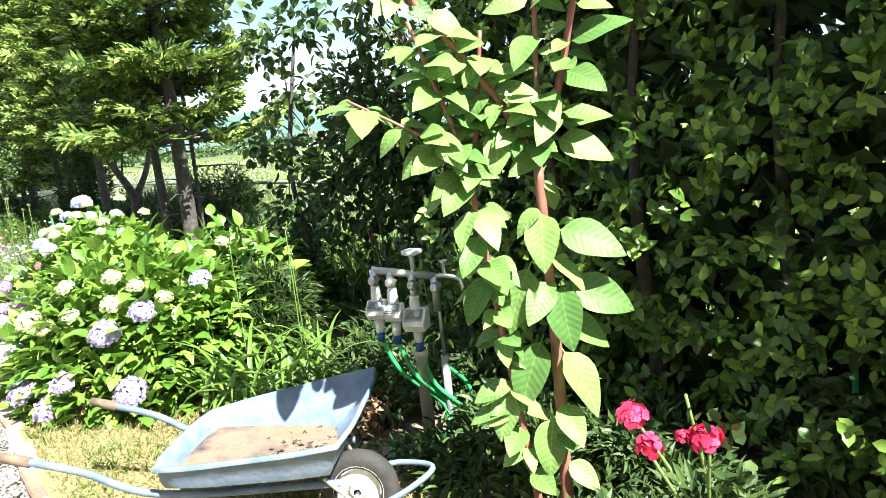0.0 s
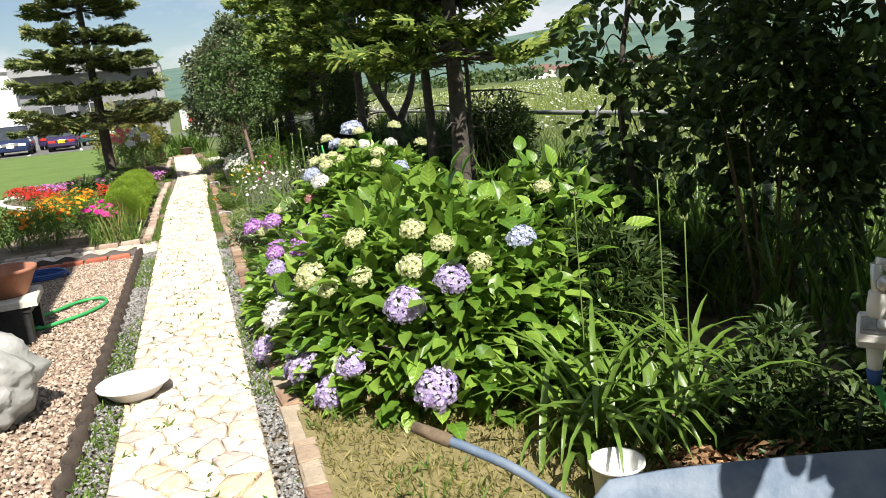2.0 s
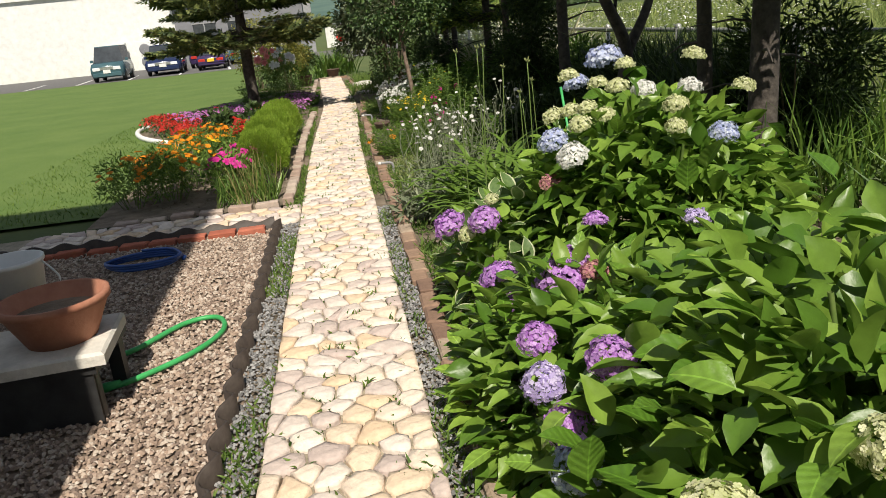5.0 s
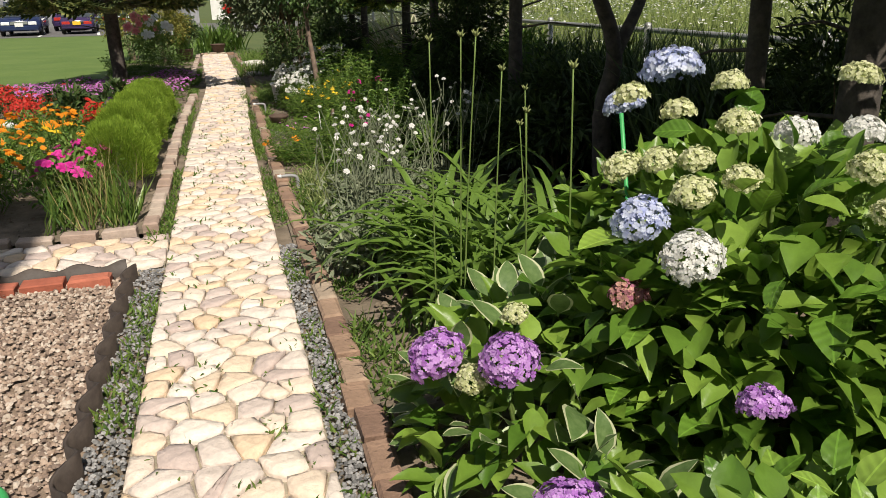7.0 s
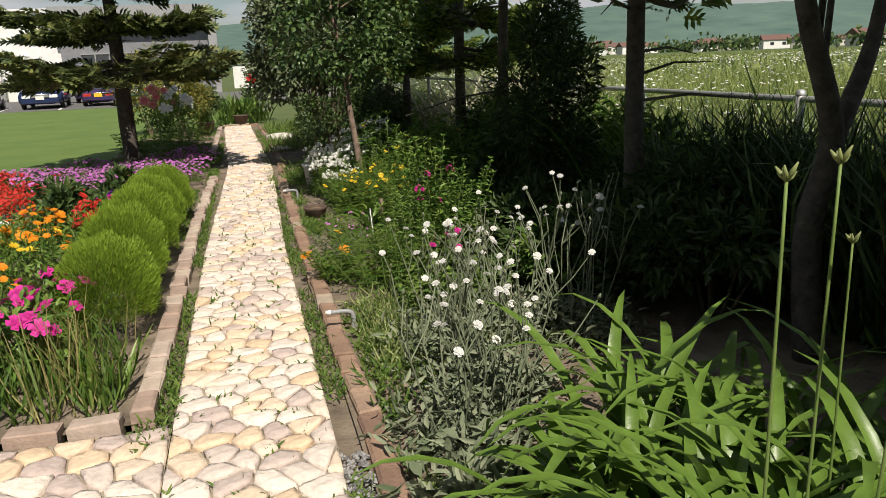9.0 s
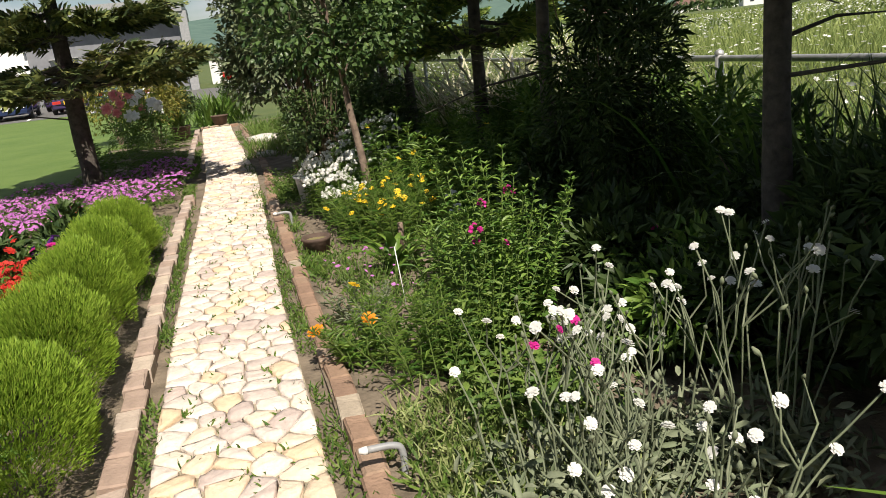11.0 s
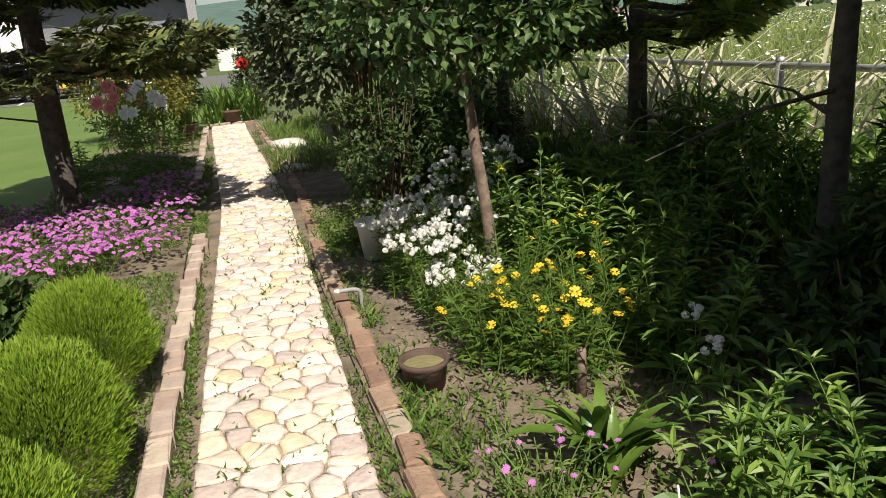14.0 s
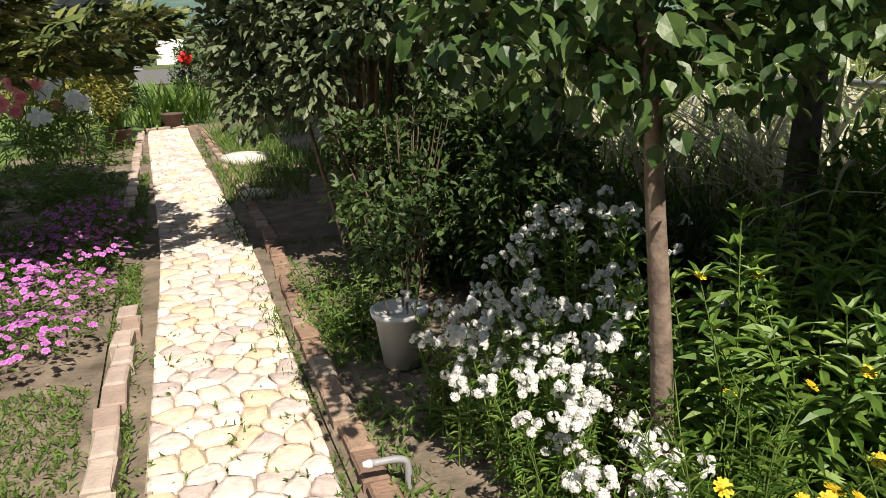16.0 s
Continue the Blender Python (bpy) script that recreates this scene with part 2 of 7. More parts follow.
    "whitepaint": material("whitepaint", (0.62, 0.62, 0.6), (0.78, 0.78, 0.76), 0.7, 3, 0.1),
    "greywall": material("greywall", (0.16, 0.165, 0.18), (0.22, 0.225, 0.24), 0.8, 2, 0.2),
    "siding": material("siding", (0.5, 0.47, 0.42), (0.6, 0.57, 0.52), 0.8, 2, 0.2),
    "roof": material("roof", (0.10, 0.06, 0.05), (0.18, 0.1, 0.08), 0.7, 4, 0.2),
    "carblue": material("carblue", (0.012, 0.02, 0.06), (0.018, 0.03, 0.09), 0.15, 2, 0, spec=0.6),
    "carteal": material("carteal", (0.04, 0.09, 0.11), (0.06, 0.12, 0.14), 0.15, 2, 0, spec=0.6),
    "carpurple": material("carpurple", (0.03, 0.02, 0.06), (0.05, 0.03, 0.10), 0.15, 2, 0, spec=0.6),
    "carwhite": material("carwhite", (0.7, 0.7, 0.7), (0.8, 0.8, 0.8), 0.2, 2, 0, spec=0.6),
    "glassdark": material("glassdark", (0.02, 0.025, 0.03), (0.05, 0.06, 0.07), 0.08, 2, 0, spec=0.8),
    "lamp": material("lamp", (0.6, 0.62, 0.64), (0.75, 0.77, 0.8), 0.15, 8, 0, spec=0.7),
    "plate": material("plate", (0.62, 0.62, 0.6), (0.72, 0.72, 0.7), 0.5, 8, 0),
    "plateyellow": material("plateyellow", (0.7, 0.42, 0.02), (0.75, 0.47, 0.04), 0.5, 8, 0),
    "forest": material("forest", (0.05, 0.10, 0.085), (0.10, 0.16, 0.125), 0.95, 0.02, 0.6, 0.2),
    "litter": leafy("litter", (0.12, 0.055, 0.025), (0.42, 0.27, 0.15), 0.9, 0.1),
    "redpot": material("redpot", (0.06, 0.04, 0.03), (0.12, 0.08, 0.06), 0.8, 10, 0.4),
}


# ---- mesh helpers ----
def mesh(name, V, F, mats, smooth=False, idx=None):
    V = np.asarray(V, dtype=np.float32).reshape(-1, 3)
    me = bpy.data.meshes.new(name)
    if isinstance(F, np.ndarray):
        k = F.shape[1]
        counts = np.full(len(F), k, dtype=np.int32)
        flat = F.ravel().astype(np.int32)
    else:
        counts = np.array([len(f) for f in F], dtype=np.int32)
        flat = np.array([i for f in F for i in f], dtype=np.int32)
    me.vertices.add(len(V))
    me.vertices.foreach_set("co", V.ravel())
    me.loops.add(len(flat))
    me.loops.foreach_set("vertex_index", flat)
    me.polygons.add(len(counts))
    me.polygons.foreach_set("loop_start", np.concatenate([[0], np.cumsum(counts)[:-1]]).astype(np.int32))
    me.polygons.foreach_set("use_smooth", np.full(len(counts), smooth))
    for m in mats if isinstance(mats, (list, tuple)) else [mats]:
        me.materials.append(M[m])
    if idx is not None:
        me.polygons.foreach_set("material_index", np.asarray(idx, dtype=np.int32))
    me.update(calc_edges=True)
    return me


def put(name, me, parent=None, m=None, label="", category="", group="", kind=""):
    ob = new(name, me)
    if parent is not None:
        ob.parent = parent
    if m is not None:
        ob.matrix_local = m
    return tagged(ob, label, category, group, kind)


def thing(name, x, y, z, label, category, group="", kind="", rz=0):
    ob = new(name)
    ob.empty_display_size = 0.1
    ob.matrix_world = pose(x, y, z, 0, 0, rz)
    return tagged(ob, label, category, group, kind)


class Buf:
    """Collects pieces into one mesh."""

    def __init__(self):
        self.v, self.f, self.n = [], [], 0

    def add(self, V, F):
        V = np.asarray(V, dtype=float).reshape(-1, 3)
        self.f += [tuple(int(i) + self.n for i in f) for f in F]
        self.v.append(V)
        self.n += len(V)
        return self

    def mesh(self, name, mats, smooth=False):
        return mesh(name, np.concatenate(self.v), self.f, mats, smooth)


def tube(points, radii, sides=8, cap=True):
    P = [Vector(p) for p in points]
    if not hasattr(radii, "__len__"):
        radii = [radii] * len(P)
    V, F = [], []
    ref = Vector((0.13, 0.21, 0.97))
    for i, p in enumerate(P):
        d = (P[min(i + 1, len(P) - 1)] - P[max(i - 1, 0)]).normalized()
        a = d.cross(ref)
        if a.length < 0.05:
            a = d.cross(Vector((1, 0, 0)))
        a.normalize()
        b = d.cross(a)
        for k in range(sides):
            w = 2 * math.pi * k / sides
            V.append(p + radii[i] * (math.cos(w) * a + math.sin(w) * b))
    for i in range(len(P) - 1):
        for k in range(sides):
            k2 = (k + 1) % sides
            F.append((i * sides + k, i * sides + k2, (i + 1) * sides + k2, (i + 1) * sides + k))
    if cap:
        F.append(tuple(range(sides - 1, -1, -1)))
        F.append(tuple((len(P) - 1) * sides + k for k in range(sides)))
    return V, F


def arc(points, n=24):
    """A smooth curve through the points."""
    P = [Vector(p) for p in points]
    P = [2 * P[0] - P[1]] + P + [2 * P[-1] - P[-2]]
    out = []
    for i in range(1, len(P) - 2):
        for k in range(n):
            t = k / n
            a, b, c, d = P[i - 1], P[i], P[i + 1], P[i + 2]
            out.append(0.5 * (2 * b + (c - a) * t + (2 * a - 5 * b + 4 * c - d) * t * t + (3 * b - a - 3 * c + d) * t ** 3))
    out.append(P[-2])
    return out


def lathe(profile, sides=24):
    V, F = [], []
    for r, z in profile:
        for k in range(sides):
            w = 2 * math.pi * k / sides
            V.append((r * math.cos(w), r * math.sin(w), z))
    for i in range(len(profile) - 1):
        for k in range(sides):
            k2 = (k + 1) % sides
            F.append((i * sides + k, i * sides + k2, (i + 1) * sides + k2, (i + 1) * sides + k))
    return V, F


def box(x0, x1, y0, y1, z0, z1, bevel=0.0):
    """A box with its upper edges chamfered."""
    b = bevel
    V = [(x0, y0, z0), (x1, y0, z0), (x1, y1, z0), (x0, y1, z0),
         (x0, y0, z1 - b), (x1, y0, z1 - b), (x1, y1, z1 - b), (x0, y1, z1 - b)]
    F = [(3, 2, 1, 0), (0, 1, 5, 4), (1, 2, 6, 5), (2, 3, 7, 6), (3, 0, 4, 7)]
    if b:
        V += [(x0 + b, y0 + b, z1), (x1 - b, y0 + b, z1), (x1 - b, y1 - b, z1), (x0 + b, y1 - b, z1)]
        F += [(4, 5, 9, 8), (5, 6, 10, 9), (6, 7, 11, 10), (7, 4, 8, 11), (8, 9, 10, 11)]
    else:
        F.append((4, 5, 6, 7))
    return V, F


# leaf templates: along, across, lift; and faces
T_SMALL = (np.array([(0, 0, 0), (0.45, 0.5, 0.12), (1, 0, -0.08), (0.45, -0.5, 0.12)]), np.array([(0, 1, 2), (0, 2, 3)]))
T_LEAF = (np.array([(0, 0, 0), (0.3, 0.42, 0.1), (0.65, 0.4, 0.06), (1, 0, -0.14), (0.65, -0.4, 0.06), (0.3, -0.42, 0.1), (0.5, 0, 0.0)]),
          np.array([(0, 1, 6), (1, 2, 6), (2, 3, 6), (3, 4, 6), (4, 5, 6), (5, 0, 6)]))
T_OVAL = (np.array([(0, 0, 0), (.15, .3, .05), (.38, .5, .1), (.62, .42, .07), (.84, .2, -.03), (1, 0, -.16), (.84, -.2, -.03), (.62, -.42, .07), (.38, -.5, .1), (.15, -.3, .05), (.5, 0, -.03)]),
          np.array([(i, (i + 1) % 10, 10) for i in range(10)]))
T_BLADE = (np.array([(0, -0.5, 0), (0, 0.5, 0), (0.35, -0.5, 0.12), (0.35, 0.5, 0.12), (0.7, -0.35, 0.08), (0.7, 0.35, 0.08), (1, 0, -0.12)]),
           np.array([(0, 1, 3), (0, 3, 2), (2, 3, 5), (2, 5, 4), (4, 5, 6)]))


def spray_template():
    """A flat conifer spray: a stem with needled side twigs."""
    V, F = [], []
    for a, s, L in ((0, 0.0, 1.0), (0.9, 0.1, 0.5), (-0.9, 0.1, 0.5), (0.8, 0.35, 0.5), (-0.8, 0.35, 0.5), (0.65, 0.6, 0.36), (-0.65, 0.6, 0.36)):
        d = np.array([math.cos(a), math.sin(a)])
        o = np.array([s, 0.0])
        p = np.array([-d[1], d[0]]) * 0.085
        k = len(V)
        for q, z in ((o - p * 0.5, 0), (o + p * 0.5, 0), (o + d * L * 0.55 + p, 0.05), (o + d * L, 0.02), (o + d * L * 0.55 - p, 0.05)):
            V.append((q[0], q[1], z))
        F += [(k, k + 1, k + 2), (k, k + 2, k + 4), (k + 2, k + 3, k + 4)]
    return np.array(V), np.array(F)


T_SPRAY = spray_template()


def floret_template(petals=4):
    V, F = [(0, 0, 0)], []
    for k in range(petals):
        a = 2 * math.pi * k / petals
        b = math.pi / petals * 0.92
        i = len(V)
        V += [(0.62 * math.cos(a - b), 0.62 * math.sin(a - b), 0.06), (0.98 * math.cos(a - b * .6), 0.98 * math.sin(a - b * .6), 0.1), (0.98 * math.cos(a + b * .6), 0.98 * math.sin(a + b * .6), 0.1), (0.62 * math.cos(a + b), 0.62 * math.sin(a + b), 0.06)]
        F += [(0, i, i + 1), (0, i + 1, i + 2), (0, i + 2, i + 3)]
    return np.array(V), np.array(F)


T_FLORET = floret_template(4)
T_DAISY = floret_template(8)
T_FIVE = floret_template(5)


def unit(a):
    return a / np.maximum(np.linalg.norm(a, axis=-1, keepdims=True), 1e-9)


def scatter(P, D, N, L, W, template):
    """Copies of a template at P: along D, lifted towards N, L long and W wide. Returns vertices and faces."""
    P, D, N = np.asarray(P, float), unit(np.asarray(D, float)), np.asarray(N, float)
    S = unit(np.cross(N, D))
    N = np.cross(D, S)
    L = np.broadcast_to(np.asarray(L, float), (len(P),))[:, None, None]
    W = np.broadcast_to(np.asarray(W, float), (len(P),))[:, None, None]
    t, f = template
    V = P[:, None] + L * t[None, :, :1] * D[:, None] + W * t[None, :, 1:2] * S[:, None] + L * t[None, :, 2:] * N[:, None]
    F = f[None] + (np.arange(len(P)) * len(t))[:, None, None]
    return V.reshape(-1, 3), F.reshape(-1, f.shape[1])


def join(pairs):
    V, F, n = [], [], 0
    for v, f in pairs:
        V.append(np.asarray(v, float).reshape(-1, 3))
        F.append(np.asarray(f) + n)
        n += len(V[-1])
    return np.concatenate(V), np.concatenate(F)


def rnd(n, a, b):
    return R.uniform(a, b, n)


def ball_dirs(n, zmin=-1.0):
    z = rnd(n, zmin, 1)
    a = rnd(n, 0, 2 * math.pi)
    r = np.sqrt(1 - z * z)
    return np.stack([r * np.cos(a), r * np.sin(a), z], 1)


def clumpy(n, radii, k=14, spread=0.33, zmin=-0.6, hollow=0.25):
    """Points of an uneven crown made of clumps, with outward directions."""
    c = ball_dirs(k, zmin) * (hollow + (1 - hollow) * R.random((k, 1)) ** 0.5) * 0.85
    i = R.integers(0, k, n)
    q = ball_dirs(n)
    p = c[i] + q * spread * R.random((n, 1)) ** 0.4
    return p * np.array(radii), unit(q + 0.6 * unit(p) + R.normal(0, 0.35, (n, 3)))


# ---- ground and far distance ----
def sheet(name, x0, x1, y0, y1, z, mat, label, nx=2, ny=2, wobble=0.0):
    xs, ys = np.linspace(x0, x1, nx), np.linspace(y0, y1, ny)
    X, Y = np.meshgrid(xs, ys)
    Z = np.full(X.shape, z)
    if wobble:
        for i in range(ny):
            for k in range(nx):
                Z[i, k] += wobble * noise.noise((X[i, k] * 2.2, Y[i, k] * 2.2, 3.0))
    V = np.stack([X, Y, Z], -1).reshape(-1, 3)
    F = np.array([(i * nx + k, i * nx + k + 1, (i + 1) * nx + k + 1, (i + 1) * nx + k) for i in range(ny - 1) for k in range(nx - 1)])
    return put(name, mesh(name, V, F, mat, True), label=label, kind="structure", category="ground")


sheet("ground", -3000, 3000, -3000, 3000, -0.06, "ground", "grassy meadow ground reaching the horizon")
sheet("lawn", -60, -0.46, 10.6, 42.3, -0.03, "lawn", "short mown green lawn")
sheet("flower_bed_soil", 0.42, 3.95, -4, 27.5, -0.015, "soil", "dark crumbly garden soil", 26, 200, 0.03)
sheet("dry_grass_patch", 0.5, 1.75, -3, 4.1, 0.022, "drygrass", "worn sunlit patch of dry grass", 12, 40, 0.012)


def bed_soil():
    pts = [(-.46, 10.05), (-.46, 25.5), (-2.1, 25.5), (-2.2, 20), (-3.3, 18.6), (-3.5, 17.4), (-2.75, 15.7), (-2.1, 14.8), (-2.0, 13), (-2.25, 11.5), (-2.2, 10.05)]
    put("left_bed_soil", mesh("left_bed_soil", [(x, y, -.012) for x, y in pts], [tuple(range(len(pts) - 1, -1, -1))], "soil"), label="dark soil of the flower bed", category="ground", kind="structure")


bed_soil()
sheet("path_strip", -0.475, 0.475, -5, 27.2, -0.04, "soil", "gritty earth strip below the path")
sheet("gravel_bed", -6, -0.42, -5, 9.25, -0.02, "gravel_bed", "bed of reddish beige pebbles")
sheet("parking_lot", -60, 6, 42.3, 57, -0.025, "asphalt", "grey asphalt parking lot")


def hills():
    nx, ny = 90, 6
    V, F = [], []
    for j in range(ny):
        for i in range(nx):
            a = radians(-75 + 165 * i / (nx - 1))
            r = 900 + 330 * j
            x, y = r * math.sin(a), r * math.cos(a)
            h = (0 if j == 0 else 1) * (34 + 26 * j) * (0.75 + 0.45 * noise.noise((a * 2.1, j * 0.3, 1.7)) + 0.12 * noise.noise((a * 9, j, 0.2)))
            V.append((x, y, max(h, -1) if j else -1))
    for j in range(ny - 1):
        for i in range(nx - 1):
            F.append((j * nx + i, j * nx + i + 1, (j + 1) * nx + i + 1, (j + 1) * nx + i))
    put("backdrop", mesh("backdrop", V, F, "forest", True), label="distant wooded blue-green hills", category="hills", kind="structure")


hills()


def far_house(x, y, w, h, wallmat):
    o = thing("house", x, y, -0.06, "small distant house with a dark pitched roof", "house", "houses of the far town", rz=R.uniform(-30, 30))
    put("wall", mesh("wall", *box(-w / 2, w / 2, -w / 3, w / 3, 0, h), wallmat), o)
    V = [(-w * .55, -w * .38, h), (w * .55, -w * .38, h), (w * .55, w * .38, h), (-w * .55, w * .38, h), (-w * .55, 0, h * 1.6), (w * .55, 0, h * 1.6)]
    put("roof", mesh("roof", V, [(0, 1, 5, 4), (2, 3, 4, 5), (0, 4, 3), (1, 2, 5), (3, 2, 1, 0)], "roof"), o)
    for k in (-0.25, 0.2):
        put("window", mesh("window", *box(k * w, k * w + w * .14, -w / 3 - .05, -w / 3 + .05, h * .4, h * .75), "glassdark"), o)


for i in range(16):
    a = radians(20 + 26 * R.random())
    r = R.uniform(420, 620)
    far_house(r * math.sin(a), r * math.cos(a), R.uniform(9, 15), R.uniform(3.5, 5.5), ["whitepaint", "siding"][i % 2])


def far_trees():
    n = 5200
    a = np.radians(rnd(n, -60, 80))
    r = rnd(n, 330, 700)
    c = np.stack([r * np.sin(a), r * np.cos(a), 0 * r], 1)
    keep = np.array([noise.noise((p[0] * 0.012, p[1] * 0.012, 4.0)) > 0.02 for p in c])
    c = c[keep]
    m = 14
    P = np.repeat(c, m, 0) + R.normal(0, 1, (len(c) * m, 3)) * np.array([2.4, 2.4, 1.6]) + np.array([0, 0, 3.4])
    D = ball_dirs(len(P))
    V, F = scatter(P, D, np.roll(D, 1, 1), rnd(len(P), 1.8, 3.2), 2.4, T_SMALL)
    put("far_trees", mesh("far_trees", V, F, "shrub_leaf"), label="far belt of dark trees across the meadow", category="trees", kind="stuff")


far_trees()


# ---- house whose shade lies on the gravel ----
def big_house():
    o = thing("house", -5.4, 0, -0.06, "plain pale two-storey house at the gravel bed", "house")
    put("wall", mesh("wall", *box(-4, 4.42, -13, 3.9, 0, 8.9), "siding"), o)
    put("roof", mesh("roof", *box(-4.1, 4.45, -13.1, 3.95, 8.9, 9.1), "roof"), o)


big_house()


# ---- far building and cars ----
def clinic():
    o = thing("building", -13, 58, -0.06, "long flat-roofed building, white and dark grey walls", "building")
    put("wall", mesh("wall", *box(-14, 2.8, 0.4, 12, 0, 5.1), "whitepaint"), o, label="white rendered wall")
    put("wall", mesh("wall", *box(2.85, 11.4, 0, 12, 0, 4.6), "greywall"), o, label="dark grey clad wall")
    put("parapet", mesh("parapet", *box(-14.2, 2.6, 0.2, 12.1, 5.1, 5.35), "whitepaint"), o)
    put("fascia", mesh("fascia", *box(2.65, 11.8, -1.1, 12, 4.6, 5.35), "pvc"), o, label="light grey roof fascia")
    put("column", mesh("column", *box(11.5, 12.0, -1.0, -0.5, 0, 4.6), "pvc"), o, label="pale grey corner column")
    for k in range(3):
        x = 4.0 + 2.3 * k
        w = put("window", mesh("window", *box(x, x + 1.5, -0.06, 0.02, 1.0, 2.6), "glassdark"), o)
        put("frame", mesh("frame", *join_boxes([(x - .06, x + 1.56, -.1, .0, .94, 1.0), (x - .06, x + 1.56, -.1, .0, 2.6, 2.66), (x + .72, x + .78, -.1, .0, 1.0, 2.6)]), "pvc"), w)
    for x in (-1.6, 0.2):
        a = thing("air_conditioner", -13 + x, 58 - 0.15, -0.06, "tall white outdoor air conditioning unit by the wall", "air conditioner", "units by the wall")
        put("casing", mesh("casing", *box(0, 1.1, -0.4, 0.1, 0, 1.9, 0.03), "whiteplastic"), a)
        for z in (0.55, 1.35):
            V, F = lathe([(0.33, 0), (0.36, 0.02), (0.3, 0.05), (0.02, 0.06)], 20)
            put("fan_grille", mesh("fan_grille", V, F, "greywall"), a, pose(0.55, -0.4, z, 90))


def join_boxes(bs):
    b = Buf()
    for x in bs:
        b.add(*box(*x))
    return np.concatenate(b.v), b.f


clinic()


def fence_box():
    o = thing("white_shed", 0.6, 66, -0.06, "small white shed beyond the garden end", "shed")
    put("wall", mesh("wall", *box(-.9, .9, 0, 2, 0, 1.7), "whitepaint"), o)
    put("roof", mesh("roof", *box(-1.0, 1.0, -.1, 2.1, 1.7, 1.8), "pvc"), o)


fence_box()


def car(x, y, rz, col, w, length, h, bonnet, label, plate, rear=False):
    """A car along local y, its nose (or tail) towards -y."""
    o = thing("car", x, y, -0.025, label, "car", "parked cars", rz=rz)
    hw = w / 2
    bh = h * 0.56
    sec = [(0.0, 0.34, bh * .78), (0.12, 0.22, bh * .92), (bonnet, 0.2, bh), (length * .6, 0.2, bh), (length - .15, 0.22, bh * .97), (length, 0.36, bh * .8)]
    V, F = [], []
    for i, (yy, z0, z1) in enumerate(sec):
        k = 0.9 if i in (0, len(sec) - 1) else 1.0
        for px, pz in ((-.92, z0), (-1, z0 + .15), (-1, z0 + (z1 - z0) * .65), (-.9, z1), (.9, z1), (1, z0 + (z1 - z0) * .65), (1, z0 + .15), (.92, z0)):
            V.append((px * hw * k, yy - length / 2, pz))
    for i in range(len(sec) - 1):
        for k in range(8):
            F.append((i * 8 + k, i * 8 + (k + 1) % 8, (i + 1) * 8 + (k + 1) % 8, (i + 1) * 8 + k))
    F += [tuple(range(7, -1, -1)), tuple(5 * 8 + k for k in range(8))]
    put("body", mesh("body", V, F, col, True), o)
    y0, y1 = bonnet * .95 - length / 2, length / 2 - (.1 if h > 1.6 else .5)
    q = (0.55, 0.25) if h < 1.6 else (0.3, 0.08)
    C = [(-hw * .9, y0, bh), (hw * .9, y0, bh), (hw * .9, y1, bh), (-hw * .9, y1, bh), (-hw * .74, y0 + q[0], h - .02), (hw * .74, y0 + q[0], h - .02), (hw * .74, y1 - q[1], h - .02), (-hw * .74, y1 - q[1], h - .02)]
    put("cabin", mesh("cabin", C, [(0, 1, 5, 4), (1, 2, 6, 5), (2, 3, 7, 6), (3, 0, 4, 7), (4, 5, 6, 7)], "glassdark"), o, label="dark tinted window glass")
    put("roof", mesh("roof", *box(-hw * .76, hw * .76, y0 + q[0] + .05, y1 - q[1], h - .03, h + .02, .015), col), o)
    for sx in (-1, 1):
        for yy in (length * .19, length * .8):
            wv, wf = lathe([(0.0, -.09), (.2, -.09), (.29, -.08), (.31, 0), (.29, .08), (.2, .09), (0, .09)], 18)
            tyre = put("tyre", mesh("tyre", wv, wf, "rubber", True), o, pose(sx * (hw - .09), yy - length / 2, .31, 0, 90))
            rv, rf = lathe([(0, .1), (.06, .105), (.17, .095), (.19, .085)], 14)
            put("rim", mesh("rim", rv, rf, "steel"), tyre, pose(0, 0, 0, 0, 0 if sx > 0 else 180))
        put("tail_light" if rear else "headlight", mesh("light", *box(sx * hw * .62 - .17, sx * hw * .62 + .17, -length / 2 - .02, -length / 2 + .12, bh * .6, bh * .76, .02), "petal_red" if rear else "lamp"), o)
        put("mirror", mesh("mirror", *box(sx * (hw + .06) - .07, sx * (hw + .06) + .07, y0 + .3, y0 + .4, bh, bh + .14, .02), col), o)
    put("bumper", mesh("bumper", *box(-hw * .86, hw * .86, -length / 2 - .05, -length / 2 + .08, .28, .45, .03), col), o)
    put("grille", mesh("grille", *box(-hw * .4, hw * .4, -length / 2 - .03, -length / 2 + .03, bh * .62, bh * .76), "blackplastic" if rear else "steel"), o)
    put("plate", mesh("plate", *box(-.17, .17, -length / 2 - .07, -length / 2 - .05, .42, .58), plate), o)


